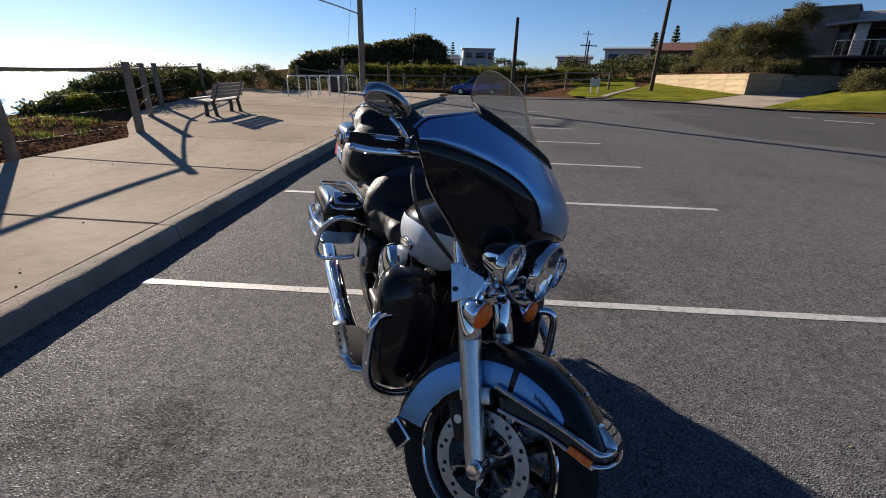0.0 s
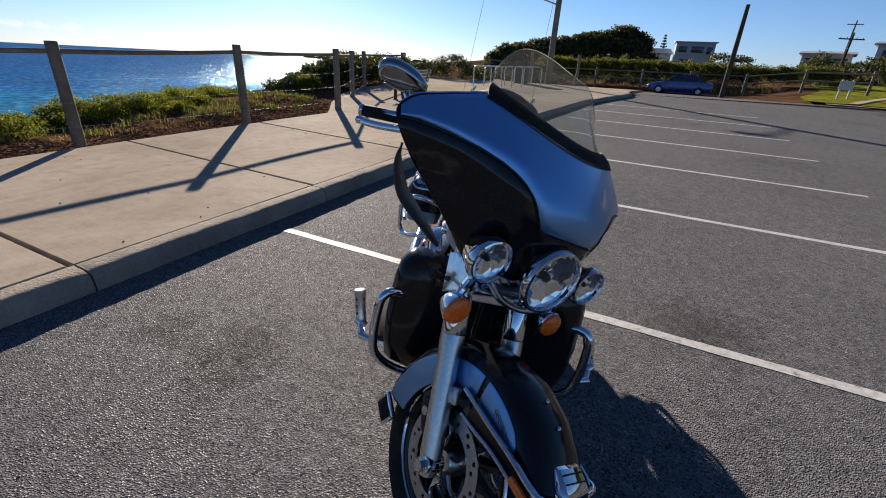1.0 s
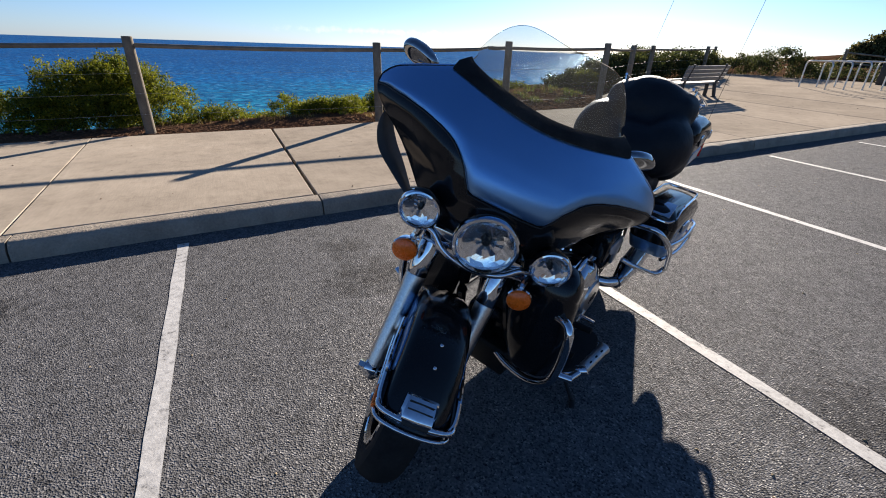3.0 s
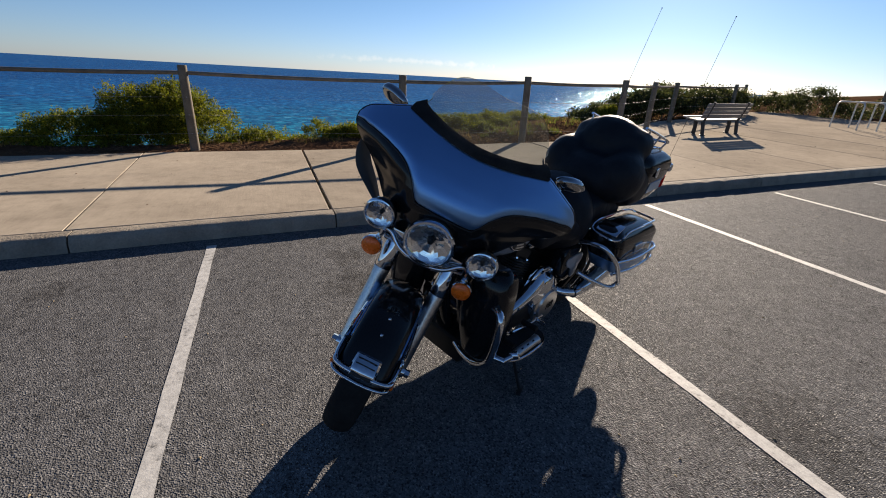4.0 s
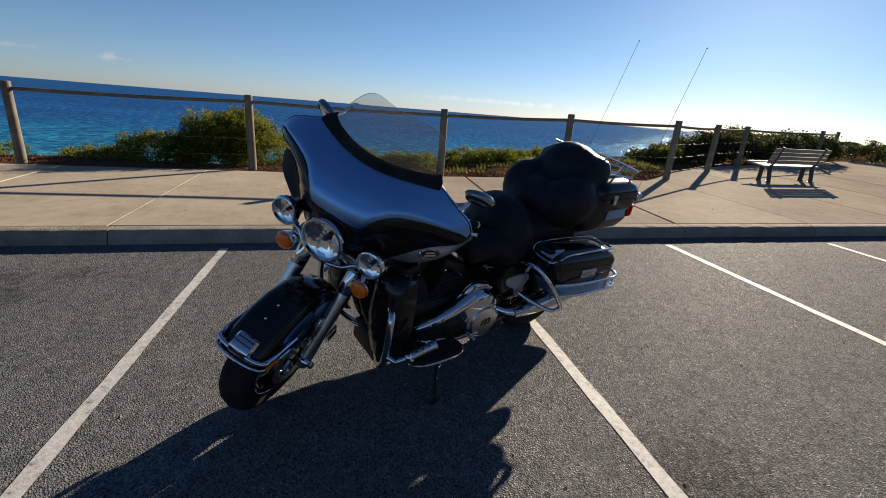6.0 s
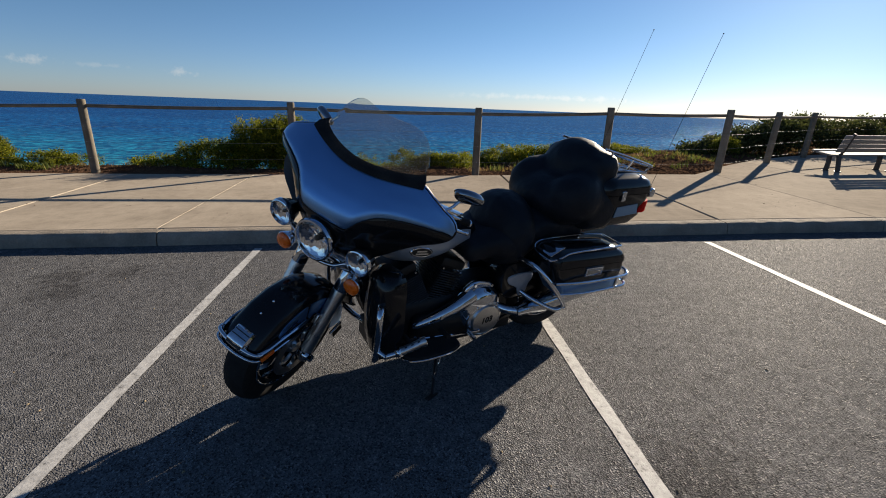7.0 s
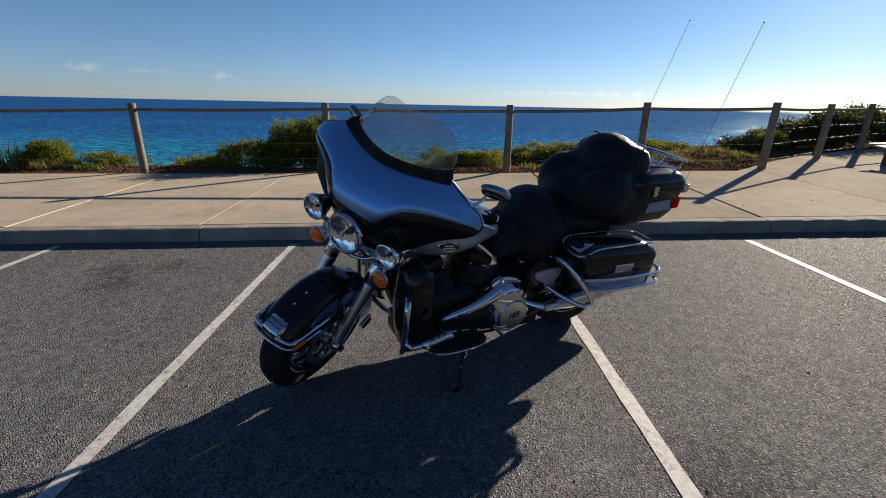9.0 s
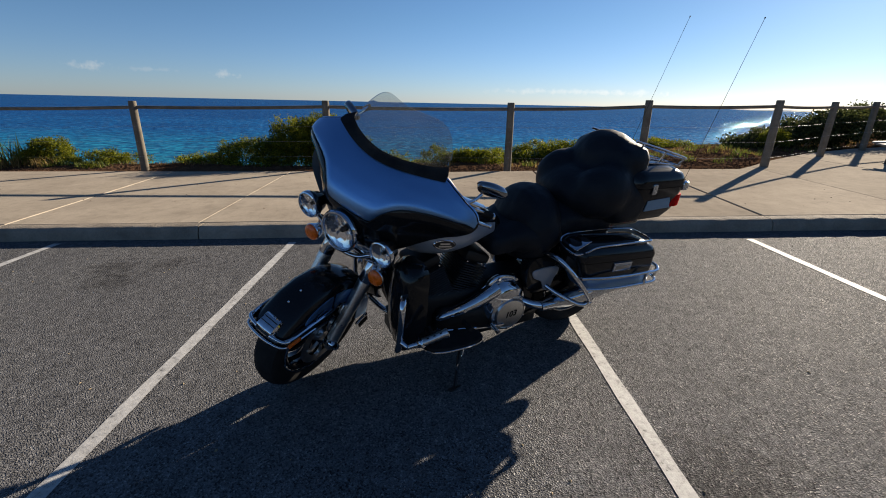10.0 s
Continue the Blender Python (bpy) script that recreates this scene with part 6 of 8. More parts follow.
def build_fender():
    stations = [(33, 0.094, 0.045, 0.351), (36, 0.101, 0.060, 0.348), (42, 0.101, 0.085, 0.344), (51, 0.099, 0.112, 0.341), (66, 0.097, 0.134, 0.341), (82, 0.096, 0.136, 0.341), (98, 0.095, 0.137, 0.343),
                (115, 0.095, 0.137, 0.347), (132, 0.095, 0.132, 0.351), (150, 0.095, 0.125, 0.354), (168, 0.095, 0.115, 0.356), (184, 0.094, 0.105, 0.360), (192, 0.09, 0.09, 0.362)]
    rings = [fender_ring(radians(a), w, d, r) for a, w, d, r in stations]
    inner = [[Vector((AXLE.x + (p.x - AXLE.x) * 0.985, p.y * 0.97, AXLE.z + (p.z - AXLE.z) * 0.985)) for p in ring] for ring in rings]
    bm = bmesh.new()
    loft(bm, [o + i[::-1] for o, i in zip(rings, inner)])
    fender = put("front_fender", bm, BLACKPAINT, None, "gloss black front fender with silver side panels", True, 50)
    for s in (-1, 1):
        # silver panel along the side, in two pieces before and behind the fork
        for lo, hi, tops, bots in ((57.5, 94, ((57.5, 0.268), (60, 0.279), (66, 0.286), (94, 0.290)), None),
                                   (98, 190, ((98, 0.291), (132, 0.297), (155, 0.308), (175, 0.316), (192, 0.330)), ((98, 0.216), (138, 0.218), (155, 0.223), (175, 0.230), (192, 0.240)))):
            rows = []
            n = 16
            for i in range(n + 1):
                a = lo + (hi - lo) * i / n
                w = float(np.interp(a, [t[0] for t in stations], [t[1] for t in stations])) + 0.003
                top = float(np.interp(a, [t[0] for t in tops], [t[1] for t in tops]))
                bot = float(np.interp(a, [t[0] for t in bots], [t[1] for t in bots])) if bots else min(top - 0.002, 0.210 / math.sin(radians(a)))
                e = min(0.008, (top - bot) * 0.3)
                rows.append([Vector((AXLE.x + math.cos(radians(a)) * r, s * (w - 0.002 * (k == 0 or k == 3)), AXLE.z + math.sin(radians(a)) * r)) for k, r in enumerate((top, top - e, bot + e, bot))])
            bm = bmesh.new()
            loft(bm, [r + [p - Vector((0, s * 0.005, 0)) for p in r[::-1]] for r in rows])
            panel = put("side_panel", bm, SILVER, fender, "silver fender side panel", True)
            if lo < 90:
                for j in range(12):
                    a = radians(60.5 + 1.7 * j)
                    bm = bmesh.new()
                    c = Vector((AXLE.x + math.cos(a) * 0.254, s * 0.1035, AXLE.z + math.sin(a) * 0.254 + 0.003))
                    rod(bm, c + Vector((0.003, 0, -0.004 - 0.002 * (j % 3))), c + Vector((-0.003, 0, 0.005 + 0.003 * (j % 2))), 0.0013, n=5)
                    put("script_bar", bm, BLACKPAINT, panel, "", True)
                bm = bmesh.new()
                rod(bm, (1.660, s * 0.1035, 0.518), (1.742, s * 0.1035, 0.521), 0.0012, n=5)
                put("script_bar", bm, BLACKPAINT, panel, "", True)
        # two straight chrome rails from the fork to the fender tip, and the reflector between them
        for pts, r1 in (([(1.548, 0.106, 0.517), (1.66, 0.112, 0.519), (1.77, 0.113, 0.520), (1.838, 0.110, 0.514), (1.868, 0.098, 0.510)], 0.008),
                        ([(1.584, 0.112, 0.463), (1.655, 0.115, 0.472), (1.72, 0.115, 0.481), (1.79, 0.114, 0.480), (1.852, 0.110, 0.473), (1.868, 0.104, 0.475)], 0.006)):
            bm = bmesh.new()
            tube(bm, spline([(x, y * s, z) for x, y, z in pts], 5), r1, 8)
            put("chrome_rail", bm, CHROME, fender, "chrome fender trim rail", True)
        bm = bmesh.new()
        loft(bm, [[Vector((x, s * y, z)) for y, z in ((0.098, zc - 0.022), (0.109, zc - 0.020), (0.109, zc + 0.020), (0.098, zc + 0.022))] for x, zc in ((1.60, 0.490), (1.70, 0.498), (1.80, 0.499), (1.862, 0.494))])
        put("rail_backing", bm, BLACKPAINT, fender, "", True)
        bm = bmesh.new()
        box(bm, (1.826, s * 0.114, 0.484), (0.066, 0.012, 0.021), Matrix.Rotation(radians(3), 4, "Y"), 0.004)
        put("side_reflector", bm, AMBER, fender, "amber side reflector", True)
        tilt = Matrix.Rotation(radians(22), 4, "Y")
        bm = bmesh.new()
        box(bm, (1.312, s * 0.097, 0.190), (0.088, 0.016, 0.074), tilt, 0.006)
        tip = put("rear_tip", bm, CHROME, fender, "chrome-edged rear fender tip", True)
        bm = bmesh.new()
        box(bm, (1.312, s * 0.1035, 0.190), (0.070, 0.008, 0.056), tilt, 0.004)
        put("tip_inset", bm, RUBBER, tip, "black rubber inset", True)
    # wrap-round chrome at the front, and the lamp-shaped ornament
    for grow, z0, z1, r1 in ((0.040, 0.511, 0.520, 0.0085), (0.056, 0.475, 0.497, 0.0065)):
        bm = bmesh.new()
        pts = []
        for i in range(25):
            q = math.pi * (i / 24 - 0.5)
            c = max(0.0, math.cos(q)) ** 0.62
            pts.append((1.853 + grow * c, math.sin(q) * 0.1085, z0 + (z1 - z0) * c))
        tube(bm, pts, r1, 10)
        put("front_trim", bm, CHROME, fender, "chrome bumper trim round the fender tip", True)
    bm = bmesh.new()
    rings = []
    for a, w, h in ((36.0, 0.044, 0.002), (36.8, 0.050, 0.012), (40.0, 0.052, 0.022), (41.5, 0.052, 0.0235), (45, 0.050, 0.018), (49.2, 0.048, 0.010), (50.2, 0.046, 0.001)):
        ring = []
        for q in (-1, -0.96, -0.8, 0, 0.8, 0.96, 1):
            r = 0.343 - 0.0006 * (a - 37) + 0.007 * (1 - q * q) + (h if abs(q) < 0.95 else h * 0.55 if abs(q) < 0.98 else -0.01)
            ring.append(Vector((AXLE.x + math.cos(radians(a)) * r, q * w, AXLE.z + math.sin(radians(a)) * r)))
        rings.append(ring)
    loft(bm, rings)
    orn = put("fender_tip_ornament", bm, CHROME, fender, "chrome block ornament on the fender tip", True, 30)
    bm = bmesh.new()
    box(bm, (AXLE.x + math.cos(radians(38.6)) * 0.366, 0, AXLE.z + math.sin(radians(38.6)) * 0.366), (0.004, 0.075, 0.012), Matrix.Rotation(-radians(40), 4, "Y"), 0.0015)
    put("ornament_slot", bm, ENGINE, orn, "", True)
    for a in (44.5, 47.5):
        bm = bmesh.new()
        box(bm, (AXLE.x + math.cos(radians(a)) * (0.366 - 0.0022 * (a - 44)), 0, AXLE.z + math.sin(radians(a)) * (0.366 - 0.0022 * (a - 44))), (0.003, 0.070, 0.003), Matrix.Rotation(-radians(a), 4, "Y"))
        put("ornament_slot", bm, ENGINE, orn, "", True)
    for a in (63.5, 75):
        bm = bmesh.new()
        c = Vector((AXLE.x + math.cos(radians(a)) * 0.342, 0, AXLE.z + math.sin(radians(a)) * 0.342))
        bmesh.ops.create_uvsphere(bm, u_segments=10, v_segments=6, radius=0.0065, matrix=Matrix.Translation(c))
        put("rivet", bm, CHROME, fender, "", True)


build_fender()


# ---- the fairing ----
def fair_x(y, z):
    c = float(np.interp(z, (0.74, 0.80, 0.87, 0.95, 1.0, 1.05, 1.10, 1.15, 1.21, 1.25), (1.38, 1.425, 1.462, 1.492, 1.494, 1.478, 1.443, 1.395, 1.325, 1.27)))
    return c - 0.93 * y * y - 0.9 * max(0.0, abs(y) - 0.40) ** 1.5


HALF = spline([(0.0, 0, 1.188), (0.10, 0, 1.191), (0.20, 0, 1.200), (0.27, 0, 1.209), (0.335, 0, 1.182), (0.395, 0, 1.153), (0.445, 0, 1.123), (0.474, 0, 1.085), (0.472, 0, 1.055), (0.448, 0, 1.025),
               (0.40, 0, 0.985), (0.345, 0, 0.946), (0.29, 0, 0.902), (0.24, 0, 0.858), (0.18, 0, 0.808), (0.10, 0, 0.768), (0.0, 0, 0.757)], 3)
OUTLINE = [(p.x, p.z) for p in HALF] + [(-p.x, p.z) for p in HALF[-2:0:-1]]


LOWS = ((0, 0.983), (0.105, 0.981), (0.118, 0.988), (0.135, 1.010), (0.155, 1.038), (0.18, 1.060), (0.21, 1.077), (0.25, 1.087), (0.31, 1.092), (0.38, 1.089), (0.44, 1.080), (0.474, 1.068))


def shell_x(y, z):
    """The black shell, sunk below the edge of the silver panel."""
    lo = float(np.interp(abs(y), [t[0] for t in LOWS], [t[1] for t in LOWS]))
    f = max(0.0, min(1.0, (lo - z) / 0.13))
    g = max(0.0, min(1.0, (abs(y) - 0.10) / 0.1)) * max(0.0, min(1.0, (0.47 - abs(y)) / 0.12))
    h = max(0.0, min(1.0, (abs(y) - 0.16) / 0.2))
    return fair_x(y, z) - (0.02 * g + 0.075 * h * h * (3 - 2 * h)) * f * f * (3 - 2 * f)


def build_fairing():
    bm = bmesh.new()
    rings = []
    for r in (0.0, 0.12, 0.25, 0.38, 0.5, 0.62, 0.73, 0.83, 0.91, 0.97, 1.0):
        rings.append([Vector((shell_x(y * r, 0.97 + (z - 0.97) * (0.62 + 0.38 * r)), y * r, 0.97 + (z - 0.97) * (0.62 + 0.38 * r))) for y, z in OUTLINE])
    for back, k in ((0.008, 1.008), (0.018, 1.010)):
        rings.append([Vector((shell_x(y, z) - back * (1 - 0.85 * (abs(y) / 0.48) ** 2), y * k, 0.99 + (z - 0.99) * k)) for y, z in OUTLINE])
    loft(bm, rings, True, False)
    bmesh.ops.remove_doubles(bm, verts=bm.verts[:], dist=1e-4)
    bmesh.ops.recalc_face_normals(bm, faces=bm.faces[:])
    f = put("fairing", bm, BLACKPAINT, None, "batwing fairing, gloss black below a silver panel", True, 60)
    inner = [rings[-1]]
    for back, k in ((0.035, 1.0), (0.05, 0.985), (0.055, 0.93), (0.045, 0.85)):
        inner.append([Vector((shell_x(y, z) - back * (1 - 0.85 * (abs(y) / 0.48) ** 2), y * k, 0.99 + (z - 0.99) * k)) for y, z in OUTLINE])
    inner.append([Vector((1.28 - 0.1 * abs(y), y * 0.6, 0.99 + (z - 0.99) * 0.6)) for y, z in OUTLINE])
    bm = bmesh.new()
    loft(bm, inner, True, False)
    bm.verts.ensure_lookup_table()
    bm.faces.new(bm.verts[-len(OUTLINE):])
    bmesh.ops.recalc_face_normals(bm, faces=bm.faces[:])
    put("inner_liner", bm, ENGINE, f, "matt black inside of the fairing", True, 60)
    tops = [(p.x, p.z) for p in HALF if p.z > 1.084]
    lows = LOWS
    cols = []
    m, n = 56, 12
    for i in range(m + 1):
        u = -1 + 2 * i / m
        y = 0.4735 * u
        hi = float(np.interp(abs(y), [t[0] for t in tops], [t[1] for t in tops])) + 0.001
        lo = float(np.interp(abs(y), [t[0] for t in lows], [t[1] for t in lows]))
        hi = max(hi, lo + 0.02)
        cols.append([(y, lo + (hi - lo) * j / n) for j in range(n + 1)])
    bm = bmesh.new()
    g = []
    for c in cols:
        col = []
        for j, (y, z) in enumerate(c):
            e = min(j, n - j) / n
            roll = (0.0, 0.006, 0.009, 0.0102)[min(j, 3)] if abs(y) < 0.46 else 0.0065
            col.append(Vector((fair_x(y, z) + (roll if j < 4 else max(0.0045, roll - 0.001 * (j - 3))) - (0.004 if j == n else 0), y, z)))
        k = [Vector((c_.x - 0.014, c_.y, c_.z + (0.004 if t else 0))) for t, c_ in ((1, col[-1]),)]
        g.append(col + k)
    loft(bm, g, False, False)
    put("silver_panel", bm, SILVER, f, "silver metallic upper fairing panel", True, 60)
    for s in (-1, 1):
        bm = bmesh.new()
        pts = [(fair_x(y, z - 0.004) + 0.004, s * y, z - 0.004) for y, z in ((q.x, q.z) for q in spline([(a, 0, b) for a, b in lows], 4))]
        tube(bm, pts, 0.0022, 5)
        put("pinstripe", bm, ENGINE, f, "", True)
    # deflector blade under the right wing
    for s in (-1,):
        bm = bmesh.new()
        mid = spline([(1.222, 0.425 * s, 1.005), (1.235, 0.42 * s, 0.965), (1.258, 0.385 * s, 0.905), (1.292, 0.325 * s, 0.86), (1.328, 0.268 * s, 0.82), (1.335, 0.26 * s, 0.812)], 5)
        wid = [0.25, 0.5, 0.85, 1.0, 0.95, 0.75, 0.5, 0.3, 0.15]
        rows = []
        for i, p in enumerate(mid):
            w = float(np.interp(i / (len(mid) - 1), np.linspace(0, 1, len(wid)), wid))
            half = Vector((0.026, 0.021 * s, -0.010)) * w
            rows.append([p + half, p + half * 0.4 + Vector((0.004, 0, 0.003)), p - half * 0.4 + Vector((0.004, 0, 0.003)), p - half])
        loft(bm, rows, False, False)
        bmesh.ops.solidify(bm, geom=bm.faces[:], thickness=0.005)
        put("wind_deflector", bm, DEFLECTOR, f, "satin dark grey wind deflector blade", True)


build_fairing()


def screen_point(u, v, off=0.0):
    y0 = 0.285 * u
    zb = 1.186 + 0.025 * abs(u) ** 1.6
    base = Vector((fair_x(y0, zb) - 0.004, y0, zb))
    L = 0.248 * (1 - 0.74 * min(1, abs(u)) ** 4.4)
    p = base + Vector((-0.650, 0, 0.760)) * L * v
    p.y *= 1 - 0.145 * math.sin(max(0, min(1, v)) * 2.0)
    p.x -= 0.014 * math.sin(math.pi * min(1, max(0, v))) + 0.021 * u * u * v
    return p + Vector((0.760, 0, 0.650)) * off


bm = bmesh.new()
loft(bm, [[screen_point(-1 + i / 20, j / 12) for j in range(13)] for i in range(41)], False, False)
bmesh.ops.solidify(bm, geom=bm.faces[:], thickness=0.004)
windscreen = put("windscreen", bm, SCREEN, None, "clear lightly tinted windscreen", True, 60)
windscreen.visible_shadow = False


def trim_row(u):
    """One section across the black trim: up the screen, and down over the silver panel."""
    k = 1 - 0.74 * min(1, abs(u)) ** 4.4
    y = 0.285 * u
    zb = 1.186 + 0.025 * abs(u) ** 1.6
    d = 0.003 + 0.008 * abs(u) ** 3
    low = [Vector((fair_x(y, zb - d * f) + o, y, zb - d * f)) for f, o in ((1.0, 0.004), (0.94, 0.0095), (0.4, 0.0115))]
    return low + [screen_point(u, v / k, o) for v, o in ((0.02, 0.013), (0.08, 0.012), (0.125, 0.0065))]


bm = bmesh.new()
loft(bm, [trim_row(-1.02 + 2.04 * i / 48) for i in range(49)], False, False)
bmesh.ops.solidify(bm, geom=bm.faces[:], thickness=0.005)
put("screen_trim", bm, RUBBER, windscreen, "matt black trim at the foot of the screen", True, 60)


# lamps
def lamp(name, c, r, depth, label, parent=None):
    m = Matrix.Translation(c) @ ALONG_X
    bm = bmesh.new()
    lathe(bm, [(0, -depth), (r * 0.35, -depth), (r * 0.72, -depth * 0.7), (r * 0.92, -depth * 0.3), (r * 0.98, -0.02), (r * 1.04, -0.014), (r * 1.05, 0.0), (r * 1.0, 0.010), (r * 0.93, 0.012), (r * 0.91, 0.004), (r * 0.9, -0.012)], m, 40)
    lp = put(name, bm, CHROME, parent, label, True)
    bm = bmesh.new()
    steps = [(0.915, -0.03), (0.86, -0.09), (0.74, -0.17), (0.56, -0.25), (0.34, -0.31), (0.15, -0.34)]
    n = 22
    rings = []
    for k, (a, d) in enumerate(steps):
        # stepped facets, turned ring by ring
        rings.append([m @ Vector((r * a * math.cos(2 * math.pi * (j + 0.5 * (k % 2)) / n), r * a * math.sin(2 * math.pi * (j + 0.5 * (k % 2)) / n), r * (d + 0.012 * math.sin(j * 2.4 + k * 1.7)))) for j in range(n)])
    loft(bm, rings, True, False)
    lathe(bm, [(r * 0.17, -r * 0.33), (0, -r * 0.36)], m, 22)
    put("reflector", bm, REFLECTOR, lp, "", True, 9)
    bm = bmesh.new()
    lathe(bm, [(0, -r * 0.38), (r * 0.13, -r * 0.38), (r * 0.14, -r * 0.22), (r * 0.10, -r * 0.14), (0, -r * 0.11)], m, 14)
    put("bulb", bm, ENGINE, lp, "", True)
    bm = bmesh.new()
    prof = [(r * 0.925 * math.sin(q), 0.004 + r * 0.16 * (math.cos(q) - 0.2)) for q in (0.001, 0.3, 0.6, 0.9, 1.2, 1.45)]
    prof += [(a * 0.97, b - 0.004) for a, b in reversed(prof)]
    lathe(bm, prof, m, 40)
    lens = put("lens", bm, LENS, lp, "clear lamp glass", True, 60)
    lens.visible_shadow = False
    return lp


lamp("headlamp", (1.514, 0, 0.868), 0.094, 0.11, "round chrome-rimmed headlamp")
for s in (-1, 1):
    sp = lamp("passing_lamp", (1.482, 0.2125 * s, 0.868), 0.060, 0.085, "round chrome auxiliary lamp")
    m = Matrix.Translation((1.455, 0.2 * s, 0.702)) @ ALONG_X
    bm = bmesh.new()
    lathe(bm, [(0, -0.06), (0.014, -0.056), (0.032, -0.038), (0.041, -0.01), (0.043, 0.0), (0.040, 0.004), (0.034, 0.0)], m, 28)
    ts = put("turn_signal", bm, CHROME, None, "chrome bullet turn signal", True)
    bm = bmesh.new()
    lathe(bm, [(0.040, 0.001), (0.038, 0.012), (0.028, 0.020), (0.014, 0.024), (0, 0.025)], m, 28)
    put("amber_lens", bm, AMBER, ts, "amber lens", True)
    bm = bmesh.new()
    tube(bm, spline([(1.43, 0.195 * s, 0.725), (1.425, 0.185 * s, 0.76), (1.43, 0.18 * s, 0.80)], 4), 0.012, 8)
    put("stem", bm, CHROME, ts, "", True)
bm = bmesh.new()
tube(bm, spline([(1.44, -0.215, 0.82), (1.445, -0.185, 0.806), (1.455, -0.145, 0.80), (1.475, -0.09, 0.765), (1.483, 0, 0.750), (1.475, 0.09, 0.765), (1.455, 0.145, 0.80), (1.445, 0.185, 0.806), (1.44, 0.215, 0.82)], 6), 0.010, 10)
box(bm, (1.435, 0, 0.79), (0.03, 0.3, 0.06), None, 0.01)
put("lamp_bar", bm, CHROME, None, "chrome lamp bar under the headlamp", True)

# bars, grips, levers and mirrors
bm = bmesh.new()
tube(bm, spline([(1.005, -0.455, 1.015), (1.12, -0.345, 1.062), (1.17, -0.20, 1.05), (1.2, -0.08, 1.0), (1.2, 0.08, 1.0), (1.17, 0.20, 1.05), (1.12, 0.345, 1.062), (1.005, 0.455, 1.015)], 5), 0.0127, 10)
bars = put("handlebar", bm, CHROME, None, "chrome handlebar", True)
for s in (-1, 1):
    bm = bmesh.new()
    rod(bm, (1.11, 0.357 * s, 1.058), (1.003, 0.457 * s, 1.014), 0.0165, 0.016, 16, 0.004)
    grip = put("grip", bm, RUBBER, bars, "black rubber grip", True)
    bm = bmesh.new()
    rod(bm, (1.005, 0.455 * s, 1.0145), (0.997, 0.463 * s, 1.012), 0.0172, n=16, bevel=0.004)
    put("grip_end", bm, CHROME, grip, "", True)
    bm = bmesh.new()
    box(bm, (1.13, 0.325 * s, 1.062), (0.06, 0.05, 0.055), Matrix.Rotation(radians(-38 * s), 4, "Z"), 0.014)
    put("switch_housing", bm, BLACKPAINT, bars, "", True)
    bm = bmesh.new()
    tube(bm, spline([(1.17, 0.33 * s, 1.05), (1.145, 0.385 * s, 1.03), (1.09, 0.445 * s, 1.003), (1.055, 0.478 * s, 0.994)], 5), 0.0075, 8, flat=1.3)
    bmesh.ops.create_uvsphere(bm, u_segments=10, v_segments=8, radius=0.011, matrix=Matrix.Translation((1.053, 0.479 * s, 0.993)))
    put("lever", bm, CHROME, bars, "polished control lever", True)
    c = Vector((1.048, 0.418 * s, 1.150 if s > 0 else 1.138))
    turn = Matrix.Rotation(radians(26 * s), 4, "Z") @ Matrix.Rotation(radians(31), 4, "Y")
    rings = []
    for d, k in ((-0.018, 0.92), (-0.015, 0.965), (-0.006, 0.965), (0.002, 0.93), (0.008, 0.85), (0.0115, 0.70), (0.0135, 0.48), (0.0142, 0.1)):
        rings.append([c + turn @ Vector((d, k * (0.074 * math.cos(q) + 0.007 * math.cos(2 * q)), k * 0.040 * math.sin(q))) for q in (2 * math.pi * j / 28 for j in range(28))])
    bm = bmesh.new()
    loft(bm, rings)
    mir = put("mirror", bm, DIMMEDCHROME, None, "chrome teardrop mirror with dark reflections put into its colour", True, 50)
    bm = bmesh.new()
    loft(bm, [[c + turn @ Vector((d, k * 0.069 * math.cos(q), k * 0.036 * math.sin(q))) for q in (2 * math.pi * j / 28 for j in range(28))] for d, k in ((-0.019, 1), (-0.0225, 0.98))])
    put("mirror_face", bm, MIRRORGLASS, mir, "", True)
    bm = bmesh.new()
    tube(bm, spline([c + Vector((0.01, -0.03 * s, -0.03)), (1.09, 0.375 * s, 1.09), (1.115, 0.345 * s, 1.06)], 4), 0.008, 8)
    put("mirror_stem", bm, CHROME, mir, "", True)


# ---- tank, engine and frame ----
def oval(x, hw, lo, hi, n=28, p=2.4, yc=0.0):
    """A rounded section across the machine."""
    out = []
    for j in range(n):
        q = 2 * math.pi * j / n
        c, s = math.cos(q), math.sin(q)
        out.append(Vector((x, yc + hw * math.copysign(abs(c) ** (2 / p), c), (lo + hi) / 2 + (hi - lo) / 2 * math.copysign(abs(s) ** (2 / p), s))))
    return out


